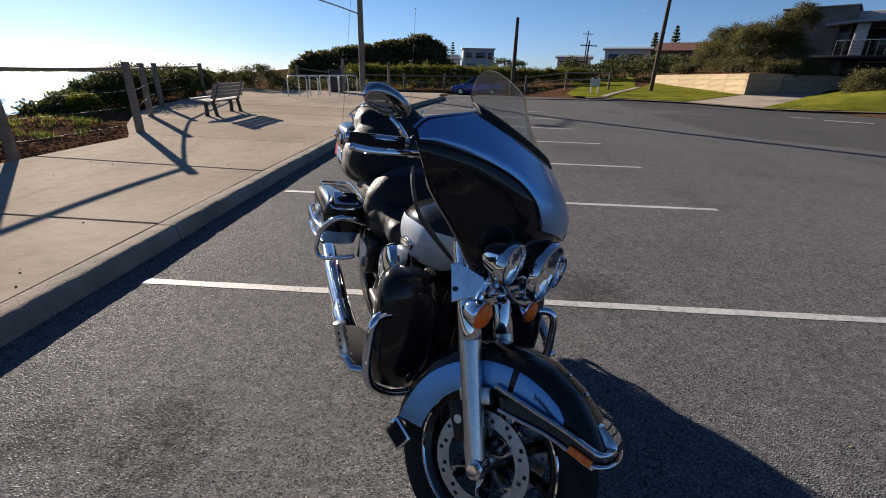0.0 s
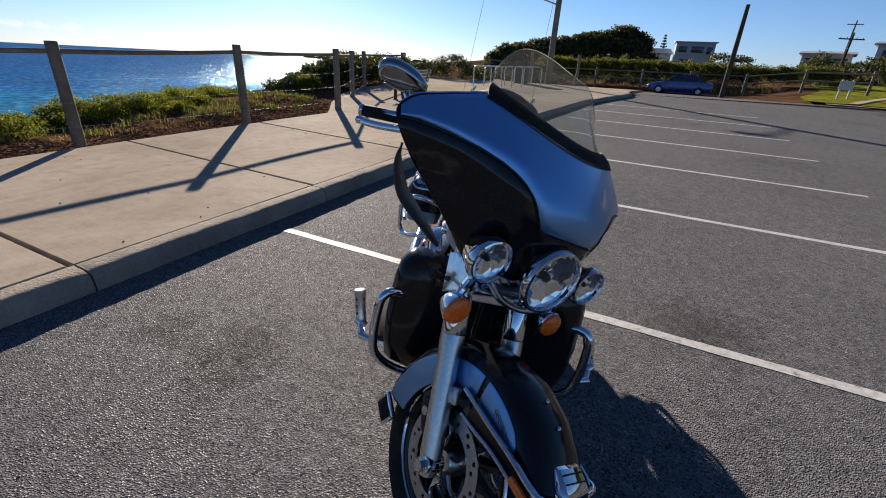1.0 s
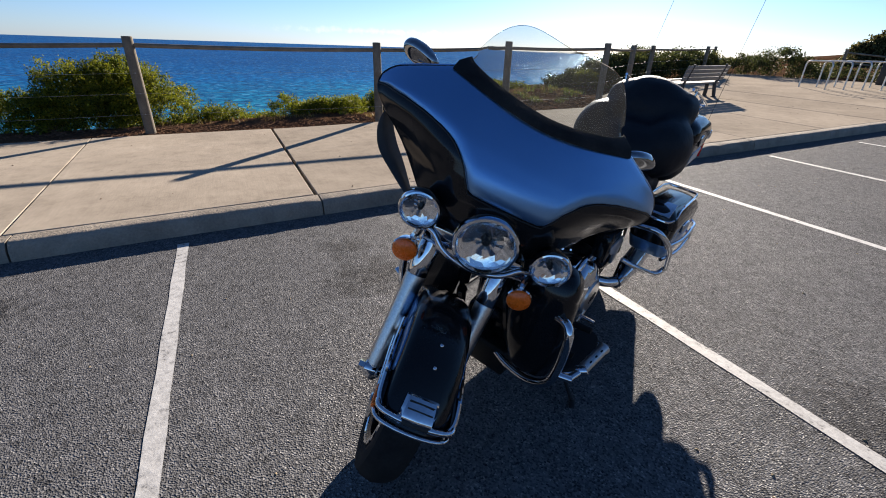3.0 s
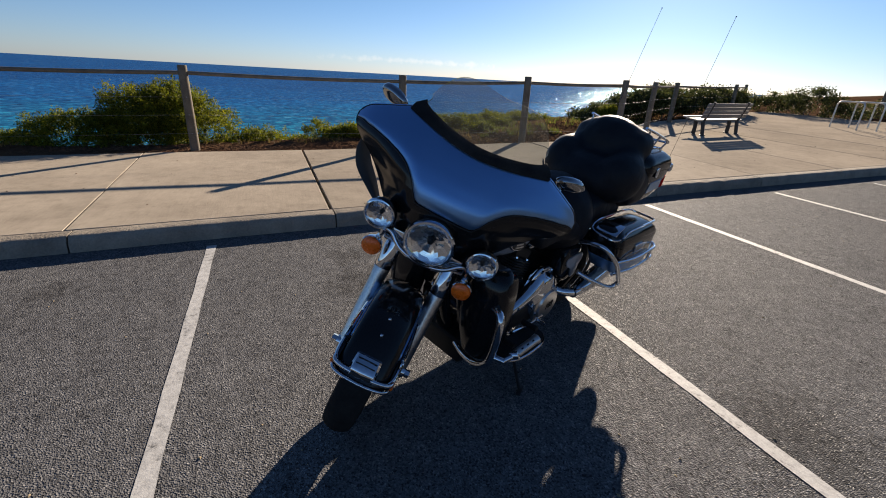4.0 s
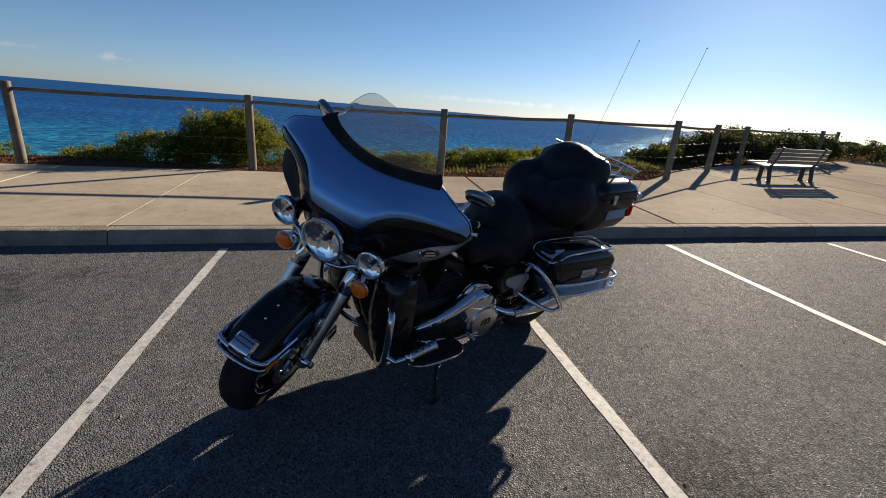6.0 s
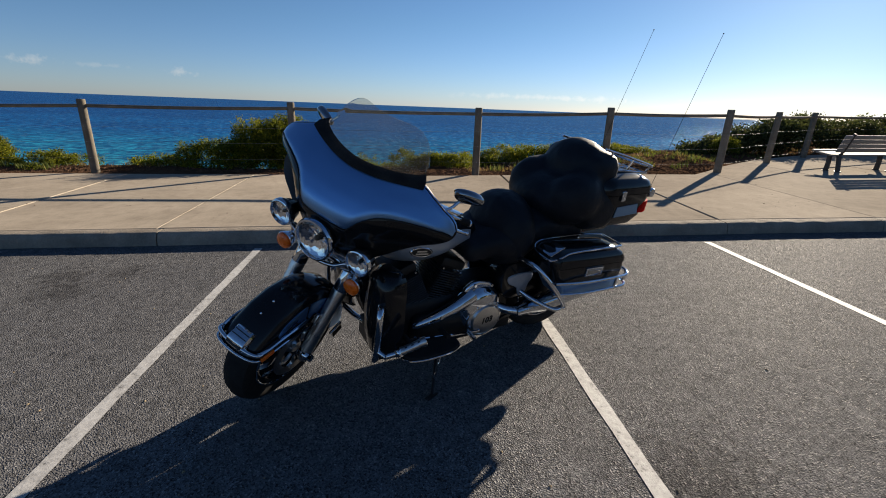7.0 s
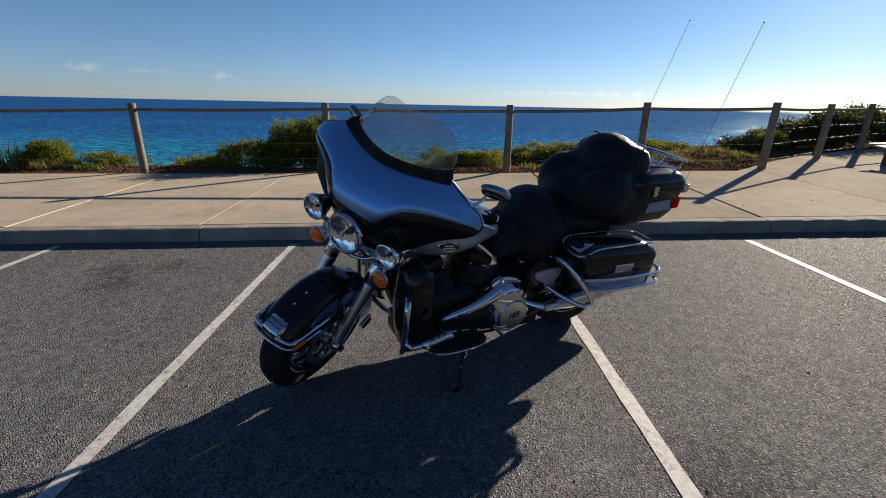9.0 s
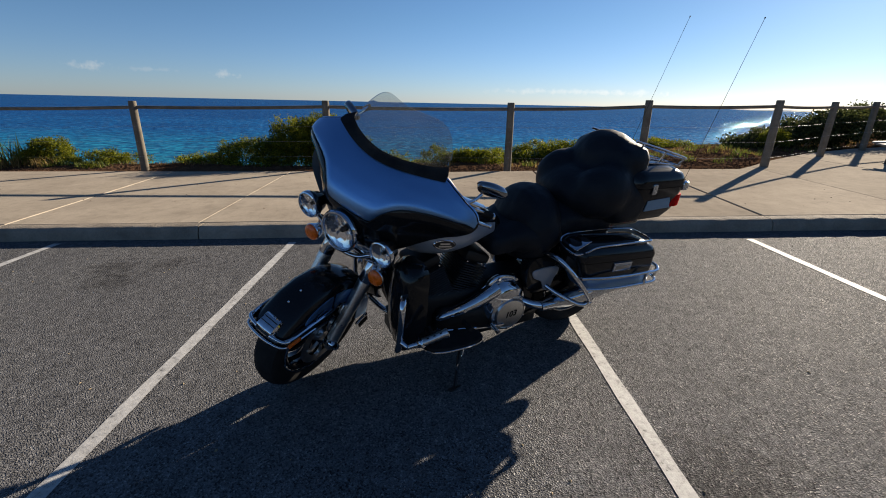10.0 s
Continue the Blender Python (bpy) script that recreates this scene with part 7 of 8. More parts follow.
TANK = ((1.225, 0.03, 0.80, 0.86), (1.20, 0.085, 0.75, 0.90), (1.14, 0.165, 0.70, 0.93), (1.05, 0.194, 0.675, 0.945), (0.95, 0.194, 0.67, 0.935), (0.85, 0.172, 0.68, 0.915), (0.76, 0.135, 0.70, 0.88), (0.68, 0.10, 0.715, 0.845), (0.62, 0.06, 0.73, 0.81))
bm = bmesh.new()
loft(bm, [oval(*t) for t in TANK])
tank = put("fuel_tank", bm, BLACKPAINT, None, "black fuel tank with silver side panels", False, 60)
for s in (-1, 1):
    rows = []
    for i, (x, hw, lo, hi) in enumerate(TANK[1:-1]):
        ring = []
        foot = -72 + 9.5 * i
        for q in (foot + (20 - foot) * k / 6 for k in range(7)):
            c, n = math.cos(radians(q)), math.sin(radians(q))
            ring.append(Vector((x, s * ((hw + 0.004) * abs(c) ** (2 / 2.4)), (lo + hi) / 2 + (hi - lo + 0.006) / 2 * math.copysign(abs(n) ** (2 / 2.4), n))))
        rows.append(ring)
    bm = bmesh.new()
    fine = [spline([r[j] for r in rows], 4) for j in range(7)]
    loft(bm, [list(c) for c in zip(*fine)], False, False)
    put("tank_panel", bm, PALESILVER, tank, "silver tank side panel", False, 60)
    bm = bmesh.new()
    rings = [[Vector((1.015 + 0.06 * k * math.cos(q), s * (0.1955 + d), 0.772 + 0.026 * k * math.sin(q) + 0.008 * k * math.cos(q))) for q in (2 * math.pi * j / 24 for j in range(24))] for d, k in ((-0.012, 1), (0.004, 1), (0.008, 0.9))]
    loft(bm, rings)
    badge = put("tank_badge", bm, CHROME, tank, "black and chrome oval tank badge", False, 30)
    bm = bmesh.new()
    loft(bm, [[Vector((1.015 + 0.053 * k * math.cos(q), s * (0.1955 + d), 0.772 + 0.020 * k * math.sin(q) + 0.008 * k * math.cos(q))) for q in (2 * math.pi * j / 24 for j in range(24))] for d, k in ((0.007, 1), (0.0105, 0.97))])
    put("badge_field", bm, ENGINE, badge, "", False, 30)
    for k, w in ((0.0065, 0.026), (-0.0065, 0.033)):
        bm = bmesh.new()
        box(bm, (1.015, s * 0.2068, 0.772 + k), (w * 2, 0.002, 0.007), Matrix.Rotation(radians(-7), 4, "Y"))
        put("badge_bar", bm, ALLOY, badge)
bm = bmesh.new()
loft(bm, [oval(x, hw, lo, hi, 20) for x, hw, lo, hi in ((1.10, 0.03, 0.93, 0.955), (1.02, 0.045, 0.93, 0.966), (0.85, 0.045, 0.90, 0.935), (0.70, 0.03, 0.84, 0.868))])
put("tank_console", bm, CHROME, tank, "chrome filler console")


def cylinder_block(x0, z0, lean, parent):
    """A finned engine cylinder with its head and rocker cover."""
    m = Matrix.Translation((x0, 0, z0)) @ Matrix.Rotation(radians(lean), 4, "Y")
    bm = bmesh.new()
    rod(bm, m @ Vector((0, 0, -0.03)), m @ Vector((0, 0, 0.17)), 0.072, n=24)
    c = part("cylinder", bm, ENGINE, bike, "black finned engine cylinder")
    for i in range(13):
        bm = bmesh.new()
        box(bm, m @ Vector((0, 0, 0.0135 * i)), (0.165 - 0.001 * i, 0.235, 0.005), m.to_3x3().to_4x4(), 0.002, 1)
        part("cooling_fin", bm, FINS, c)
    bm = bmesh.new()
    box(bm, m @ Vector((0, 0, 0.205)), (0.16, 0.2, 0.06), m.to_3x3().to_4x4(), 0.02)
    part("rocker_cover", bm, ENGINE, c)
    for s in (-1, 1):
        for dx in (-0.06, 0.06):
            bm = bmesh.new()
            rod(bm, m @ Vector((dx, 0.1 * s, 0.17)), m @ Vector((dx, 0.1 * s, 0.178)), 0.008, n=6)
            part("head_bolt", bm, CHROME, c)


cylinder_block(0.97, 0.42, 22.5, bike)
cylinder_block(0.83, 0.42, -22.5, bike)
bm = bmesh.new()
box(bm, (0.86, 0, 0.305), (0.44, 0.26, 0.29), None, 0.05, 3)
box(bm, (0.50, 0, 0.34), (0.36, 0.24, 0.22), None, 0.05, 3)
put("crankcase", bm, ENGINE, None, "black engine and gearbox casing")
# hidden block, added and sized to close lit gaps in the machine's shadow
bm = bmesh.new()
box(bm, (0.745, 0, 0.19), (0.87, 0.28, 0.125), None, 0.016, 3)
put("oil_pan", bm, ENGINE, None, "black oil pan under the engine")
bm = bmesh.new()
box(bm, (1.02, 0, 0.30), (0.2, 0.24, 0.16), Matrix.Rotation(radians(20), 4, "Y"), 0.03)
tube(bm, spline([(1.30, 0.0, 0.86), (1.235, 0.0, 0.62), (1.19, 0.0, 0.40), (1.10, 0, 0.24), (0.9, 0, 0.19), (0.4, 0, 0.2)], 5), 0.03, 10)
for s in (-1, 1):
    tube(bm, spline([(1.28, 0.05 * s, 0.84), (1.23, 0.09 * s, 0.60), (1.18, 0.12 * s, 0.36), (1.08, 0.13 * s, 0.21), (0.9, 0.13 * s, 0.18), (0.4, 0.13 * s, 0.2), (0.1, 0.13 * s, 0.34)], 5), 0.022, 8)
put("frame", bm, BLACKPAINT, None, "black tubular frame")

# primary cover on the left
bm = bmesh.new()
box(bm, (0.80, 0.14, 0.275), (0.42, 0.10, 0.16), Matrix.Rotation(radians(-6), 4, "Y"), 0.045, 4)
put("primary_base", bm, ENGINE, None, "black lower primary casing")
bm = bmesh.new()
arm = spline([(1.005, 0.165, 0.322), (0.95, 0.172, 0.338), (0.87, 0.178, 0.362), (0.79, 0.178, 0.388), (0.72, 0.172, 0.415), (0.655, 0.16, 0.44)], 5)
tube(bm, arm, 0.03, 18, radii=[float(np.interp(k / (len(arm) - 1), (0, 0.08, 0.3, 0.6, 1), (0.010, 0.020, 0.029, 0.037, 0.050))) for k in range(len(arm))])
dome = Matrix.Translation((0.592, 0.10, 0.345)) @ ALONG_Y
lathe(bm, [(0.147, 0.0), (0.147, 0.045), (0.143, 0.066), (0.132, 0.086), (0.112, 0.104), (0.085, 0.116), (0.05, 0.122), (0, 0.124)], dome, 48)
lug = spline([(0.70, 0.15, 0.445), (0.685, 0.158, 0.482), (0.652, 0.16, 0.507), (0.60, 0.158, 0.506), (0.545, 0.155, 0.49), (0.515, 0.15, 0.455)], 5)
tube(bm, lug, 0.018, 12, radii=[0.02 - 0.004 * math.sin(math.pi * k / (len(lug) - 1)) for k in range(len(lug))])
prim = put("primary_cover", bm, CHROME, None, "chrome primary drive cover with a rounded arm", False, 34)
m = Matrix.Translation((0.578, 0.205, 0.30)) @ ALONG_Y
bm = bmesh.new()
lathe(bm, [(0.115, -0.01), (0.112, 0.010), (0.098, 0.017), (0.094, 0.014), (0.090, 0.020), (0.086, 0.026), (0.06, 0.028), (0, 0.029)], m, 44)
derby = put("derby_cover", bm, ALLOY, prim, "round alloy clutch cover")
for i in range(5):
    a = 2 * math.pi * i / 5 + 0.3
    bm = bmesh.new()
    rod(bm, m @ Vector((math.cos(a) * 0.103, math.sin(a) * 0.103, 0.008)), m @ Vector((math.cos(a) * 0.103, math.sin(a) * 0.103, 0.019)), 0.007, n=8)
    put("cover_screw", bm, CHROME, derby)


def text_mesh(body, size, m, extrude=0.0012):
    c = bpy.data.curves.new("lettering", "FONT")
    c.body, c.size, c.extrude, c.align_x, c.align_y = body, size, extrude, "CENTER", "CENTER"
    c.shear, c.offset = 0.28, 0.0007
    ob = bpy.data.objects.new("lettering", c)
    me = bpy.data.meshes.new_from_object(ob)
    bpy.data.objects.remove(ob)
    me.transform(m)
    return me


me = text_mesh("103", 0.05, Matrix.Translation((0.578, 0.2352, 0.30)) @ Matrix.Rotation(radians(180), 4, "Z") @ Matrix.Rotation(radians(90), 4, "X") @ Matrix.Rotation(radians(8), 4, "Z"))
me.materials.append(ENGINE)
lt = new("lettering", me)
lt.parent = derby
for x, y, z in ((0.93, 0.19, 0.346), (0.86, 0.2, 0.370), (0.985, 0.175, 0.330), (0.652, 0.172, 0.507), (0.535, 0.165, 0.484)):
    bm = bmesh.new()
    rod(bm, (x, y - 0.012, z), (x, y + 0.014, z), 0.009, n=8)
    put("cover_screw", bm, CHROME, prim)
bm = bmesh.new()
tube(bm, spline([(0.62, 0.235, 0.245), (0.78, 0.255, 0.275), (0.92, 0.26, 0.30), (1.02, 0.26, 0.315)], 5), 0.008, 8)
rod(bm, (0.70, 0.24, 0.262), (0.70, 0.31, 0.262), 0.012, n=10)
put("shift_linkage", bm, CHROME, None, "chrome gear shift linkage")
bm = bmesh.new()
tube(bm, spline([(0.98, 0.27, 0.30), (1.04, 0.28, 0.34), (1.10, 0.30, 0.36)], 4), 0.009, 8)
sp = put("shift_pedal", bm, CHROME, None, "chrome heel-toe shift pedal")
for a, b in (((1.10, 0.27, 0.362), (1.10, 0.36, 0.362)), ((0.90, 0.27, 0.35), (0.90, 0.35, 0.36))):
    bm = bmesh.new()
    rod(bm, a, b, 0.0135, n=12)
    put("pedal_peg", bm, RUBBER, sp)

# footboards, highway pegs, engine guard and leg shields
for s in (-1, 1):
    bm = bmesh.new()
    rings = []
    for z, k in ((0.0, 0.94), (0.006, 1.0), (0.018, 1.0), (0.022, 0.96)):
        rings.append([Vector((0.985 + k * 0.155 * math.copysign(abs(math.cos(q)) ** 0.75, math.cos(q)), s * (0.335 + k * 0.062 * math.copysign(abs(math.sin(q)) ** 0.8, math.sin(q))), 0.295 + z)) for q in (2 * math.pi * j / 32 for j in range(32))])
    loft(bm, rings)
    fb = put("footboard", bm, RUBBER, None, "black rubber rider footboard")
    bm = bmesh.new()
    tube(bm, [Vector((0.985 + 0.158 * math.copysign(abs(math.cos(q)) ** 0.75, math.cos(q)), s * (0.335 + 0.065 * math.copysign(abs(math.sin(q)) ** 0.8, math.sin(q))), 0.300)) for q in (2 * math.pi * j / 40 for j in range(40))], 0.005, 6, True)
    put("footboard_rim", bm, CHROME, fb)
    # engine guard
    bm = bmesh.new()
    tube(bm, spline(side([(1.20, 0.20, 0.57), (1.235, 0.27, 0.585), (1.26, 0.33, 0.595), (1.276, 0.357, 0.575), (1.280, 0.365, 0.52), (1.284, 0.365, 0.42), (1.282, 0.345, 0.345), (1.255, 0.27, 0.28), (1.20, 0.16, 0.235), (1.15, 0.06, 0.225)], s), 6), 0.016, 12)
    gd = put("engine_guard", bm, CHROME, None, "chrome engine guard bar")
    bm = bmesh.new()
    rod(bm, Vector((1.284, 0.355 * s, 0.40)), Vector((1.26, 0.415 * s, 0.40)), 0.013, n=12)
    rod(bm, Vector((1.262, 0.405 * s, 0.395)), Vector((1.203, 0.426 * s, 0.417)), 0.013, n=12)
    rod(bm, Vector((1.215, 0.41 * s, 0.405)), Vector((1.20, 0.44 * s, 0.425)), 0.019, n=12, bevel=0.004)
    pg = put("highway_peg", bm, CHROME, None, "chrome highway peg with rubber pads")
    tip = Vector((1.085, 0.445, 0.462)) if s > 0 else Vector((1.175, -0.45, 0.53))
    root = Vector((1.205, 0.425 * s, 0.418))
    way = (tip - root).normalized()
    m = Matrix.Translation(root) @ turned(way)
    long = (tip - root).length
    bm = bmesh.new()
    lathe(bm, [(0, 0), (0.012, 0), (0.019, 0.006), (0.0205, 0.015), (0.0195, 0.02), (0.0195, long - 0.02), (0.022, long - 0.014), (0.022, long - 0.003), (0.018, long), (0, long)], m, 20)
    put("peg_bar", bm, ALLOY, pg)
    for k in range(3):
        for j in range(4):
            q = radians(20 + 95 * j)
            bm = bmesh.new()
            c = m @ Vector((0.0195 * math.cos(q), 0.0195 * math.sin(q), 0.034 + (long - 0.068) * k / 2))
            box(bm, c, (0.0035, 0.006, 0.012), turned(way) @ Matrix.Rotation(q, 4, "Z"), 0.002, 1)
            put("peg_pad", bm, RUBBER, pg)
    # leg shield: a hollow shell with a pod on top
    rows = []
    for z, x0, x1, y0, y1 in ((0.285, 1.235, 1.15, 0.17, 0.285), (0.32, 1.262, 1.145, 0.16, 0.325), (0.40, 1.272, 1.14, 0.14, 0.338), (0.50, 1.27, 1.14, 0.12, 0.342), (0.58, 1.264, 1.14, 0.12, 0.338), (0.65, 1.26, 1.135, 0.13, 0.332), (0.695, 1.25, 1.135, 0.145, 0.322), (0.722, 1.235, 1.14, 0.165, 0.30), (0.732, 1.215, 1.15, 0.19, 0.275)):
        rows.append([Vector((x, s * y, z)) for x, y in ((x0 - 0.03, y0), (x0, y0 + 0.04), (x0 + 0.006, (y0 + y1) / 2), (x0 - 0.004, y1 - 0.03), (x0 - 0.03, y1 - 0.004), (x0 - 0.06, y1), (x1, y1 - 0.012), (x1, y1 - 0.03), (x0 - 0.06, y1 - 0.03), (x0 - 0.05, y0))])
    bm = bmesh.new()
    loft(bm, rows)
    ls = put("leg_shield", bm, BLACKPAINT, None, "gloss black lower leg fairing", False, 50)

# air cleaner and exhaust on the right
bm = bmesh.new()
lathe(bm, [(0, -0.06), (0.09, -0.06), (0.1, -0.04), (0.1, 0), (0.092, 0.02), (0.06, 0.032), (0, 0.036)], Matrix.Translation((0.90, -0.215, 0.62)) @ Matrix.Rotation(radians(90), 4, "X"), 32)
put("air_cleaner", bm, CHROME, None, "round chrome air cleaner cover")
for s in (-1, 1):
    bm = bmesh.new()
    if s < 0:
        tube(bm, spline([(1.03, -0.16, 0.55), (1.08, -0.22, 0.42), (1.03, -0.28, 0.28), (0.94, -0.315, 0.232), (0.72, -0.325, 0.232), (0.60, -0.325, 0.232), (0.50, -0.32, 0.237)], 5), 0.03, 14, radii=[float(np.interp(k / 30, (0, 0.3, 0.45, 0.85, 1), (0.026, 0.036, 0.054, 0.055, 0.046))) for k in range(31)])
        a, b, n = Vector((0.51, -0.32, 0.235)), Vector((-0.30, -0.30, 0.285)), 0.0
    else:
        tube(bm, spline([(0.52, 0.12, 0.36), (0.46, 0.23, 0.347), (0.39, 0.284, 0.352)], 4), 0.026, 12)
        a, b, n = Vector((0.42, 0.28, 0.347)), Vector((-0.26, 0.25, 0.392)), 0.13
    ex = put("exhaust_pipe", bm, CHROME, None, "chrome exhaust pipe")
    long = (b - a).length
    bm = bmesh.new()
    lathe(bm, [(0, 0), (0.026 if n else 0.044, 0), (0.028 if n else 0.046, 0.14 - n), (0.036 if n else 0.048, 0.22 - n), (0.05, 0.32 - n), (0.051, 0.45), (0.051, long - 0.08), (0.047, long - 0.03), (0.04, long), (0.036, long), (0.034, long - 0.1), (0, long - 0.1)], Matrix.Translation(a) @ turned(b - a), 28)
    put("muffler", bm, CHROME, ex, "chrome muffler")

# rear fender, side covers and shocks
bm = bmesh.new()
rings = []
for a in (40, 60, 80, 100, 120, 140, 155, 168):
    c, n = math.cos(radians(a)), math.sin(radians(a))
    rings.append([Vector((c * r, y, 0.32 + n * r)) for y, r in ((-0.115, 0.27), (-0.115, 0.34), (-0.09, 0.37), (0, 0.38), (0.09, 0.37), (0.115, 0.34), (0.115, 0.27), (0.105, 0.27), (0.1, 0.33), (0, 0.365), (-0.1, 0.33), (-0.105, 0.27))])
loft(bm, rings)
put("rear_fender", bm, BLACKPAINT, None, "gloss black rear fender", False, 50)
# never in view; shaped to cast the rearmost lobe of the machine's shadow
bm = bmesh.new()
loft(bm, [[Vector((x, y, z)) for y in (-w, -w * 0.9, w * 0.9, w)] + [Vector((x - 0.008, y, z - 0.003)) for y in (w, w * 0.9, -w * 0.9, -w)] for x, w, z in ((-0.38, 0.105, 0.47), (-0.44, 0.112, 0.39), (-0.51, 0.112, 0.325), (-0.57, 0.11, 0.285), (-0.61, 0.09, 0.265), (-0.625, 0.05, 0.26))])
put("tail_flap", bm, RUBBER, None, "black flap behind the rear wheel", False, 40)
for s in (-1, 1):
    bm = bmesh.new()
    pts = [(0.47, 0.60), (0.36, 0.62), (0.30, 0.56), (0.29, 0.44), (0.36, 0.385), (0.45, 0.40), (0.49, 0.50)]
    lp = spline([(x, 0, z) for x, z in pts], 4, True)
    loft(bm, [[Vector((0.39 + (p.x - 0.39) * k, s * y, 0.5 + (p.z - 0.5) * k)) for p in lp] for y, k in ((0.13, 1), (0.185, 1), (0.20, 0.95), (0.205, 0.85))])
    sc = put("side_cover", bm, BLACKPAINT, None, "black side cover with a silver insert", False, 40)
    bm = bmesh.new()
    lp = spline([(x, 0, z) for x, z in ((0.455, 0.535), (0.37, 0.55), (0.285, 0.54), (0.28, 0.50), (0.30, 0.47), (0.315, 0.415), (0.355, 0.40), (0.385, 0.46), (0.44, 0.49))], 3, True)
    loft(bm, [[Vector((0.37 + (p.x - 0.37) * k, s * y, 0.5 + (p.z - 0.5) * k)) for p in lp] for y, k in ((0.19, 1), (0.209, 1), (0.212, 0.94))])
    put("silver_insert", bm, PALESILVER, sc, "silver side cover insert")
    bm = bmesh.new()
    tube(bm, [(0.10, 0.15 * s, 0.36), (0.16, 0.15 * s, 0.62)], 0.03, 12)
    put("shock_absorber", bm, ENGINE, None, "black rear shock absorber")
bm = bmesh.new()
box(bm, (0.15, 0, 0.36), (0.5, 0.24, 0.12), None, 0.03)
put("swing_arm", bm, BLACKPAINT, None, "black swing arm")


# ---- seats ----
def blobs(name, parts, material, label, voxel, crease):
    """Soft upholstery: ellipsoids and rounded blocks fused into one skin."""
    bm = bmesh.new()
    for kind, c, r, rot in parts:
        m = Matrix.Translation(c) @ Matrix.Rotation(radians(rot), 4, "Y")
        if kind == "e":
            bmesh.ops.create_uvsphere(bm, u_segments=28, v_segments=18, radius=1, matrix=m @ Matrix.Diagonal((*r, 1)))
        else:
            box(bm, c, [2 * q for q in r], Matrix.Rotation(radians(rot), 4, "Y"), min(r) * 0.7, 4)
    me = mesh_from(bm, name, material, 0)
    ob = new(name, me)
    ob.parent = bike
    md = ob.modifiers.new("fuse", "REMESH")
    md.mode, md.voxel_size, md.use_smooth_shade = "VOXEL", voxel, True
    sm = ob.modifiers.new("soften", "SMOOTH")
    sm.factor, sm.iterations = 0.5, 10
    for wide, depth in ((0.16, 1.0), (0.05, 0.45)):
        # slack folds of the cover
        tx = bpy.data.textures.new("folds", "CLOUDS")
        tx.noise_scale, tx.noise_depth = wide, 1
        ds = ob.modifiers.new("folds", "DISPLACE")
        ds.texture, ds.strength, ds.mid_level = tx, crease * depth, 0.5
    tagged(ob, label)
    return ob


blobs("rider_seat", [("b", (0.55, 0, 0.70), (0.17, 0.17, 0.06), 4), ("e", (0.68, 0, 0.735), (0.12, 0.11, 0.06), 12), ("e", (0.52, 0, 0.72), (0.2, 0.2, 0.075), 0), ("e", (0.42, 0.10, 0.72), (0.2, 0.13, 0.11), 0), ("e", (0.42, -0.10, 0.72), (0.2, 0.13, 0.11), 0)], VINYL, "black padded rider seat", 0.014, 0.012)
blobs("rider_backrest", [("e", (0.41, 0, 0.745), (0.165, 0.24, 0.22), -10), ("e", (0.42, 0, 0.80), (0.13, 0.20, 0.16), -12)], VINYL, "rounded black covered rider backrest", 0.014, 0.016)
blobs("pillion_seat", [("b", (0.14, 0, 0.76), (0.22, 0.2, 0.08), 0), ("e", (0.2, 0, 0.80), (0.2, 0.21, 0.09), 0)], VINYL, "black padded pillion seat", 0.014, 0.012)
blobs("pillion_backrest", [("b", (-0.125, 0, 1.04), (0.12, 0.225, 0.165), 6), ("e", (-0.09, 0, 1.065), (0.165, 0.225, 0.185), 0), ("b", (-0.10, 0, 0.90), (0.15, 0.28, 0.14), -5), ("e", (0.05, 0.17, 0.955), (0.18, 0.125, 0.15), 6), ("e", (0.05, -0.17, 0.955), (0.18, 0.125, 0.15), 6), ("e", (0.10, 0, 0.91), (0.17, 0.28, 0.14), 0)],
      VINYL, "black wrap-round pillion backrest with armrests under a loose cover", 0.016, 0.012)

# ---- top box ----
def slab_ring(z, x0, x1, hw, r=0.08, n=6):
    """A rounded rectangle in plan."""
    out = []
    for cx, cy, a0 in ((x1 - r, hw - r, 0), (x0 + r, hw - r, 90), (x0 + r, -hw + r, 180), (x1 - r, -hw + r, 270)):
        for j in range(n + 1):
            a = radians(a0 + 90 * j / n)
            out.append(Vector((cx + r * math.cos(a), cy + r * math.sin(a), z)))
    return out


bm = bmesh.new()
loft(bm, [slab_ring(*r) for r in ((0.775, -0.40, -0.10, 0.20, 0.06), (0.785, -0.45, -0.09, 0.235, 0.07), (0.84, -0.485, -0.08, 0.262, 0.08), (0.93, -0.50, -0.07, 0.275, 0.08), (0.985, -0.505, -0.07, 0.278, 0.08))])
box_ = put("top_box", bm, BLACKPAINT, None, "gloss black hard top box with silver side panels", False, 40)
bm = bmesh.new()
loft(bm, [slab_ring(*r) for r in ((0.989, -0.51, -0.07, 0.281, 0.08), (1.02, -0.51, -0.07, 0.28, 0.08), (1.055, -0.495, -0.075, 0.268, 0.09), (1.08, -0.45, -0.09, 0.235, 0.09), (1.09, -0.36, -0.14, 0.16, 0.08))])
put("lid", bm, BLACKPAINT, box_, "", False, 50)
bm = bmesh.new()
loft(bm, [slab_ring(*r) for r in ((0.772, -0.42, -0.10, 0.21, 0.06), (0.782, -0.425, -0.10, 0.225, 0.06))])
put("base_trim", bm, SILVER, box_)
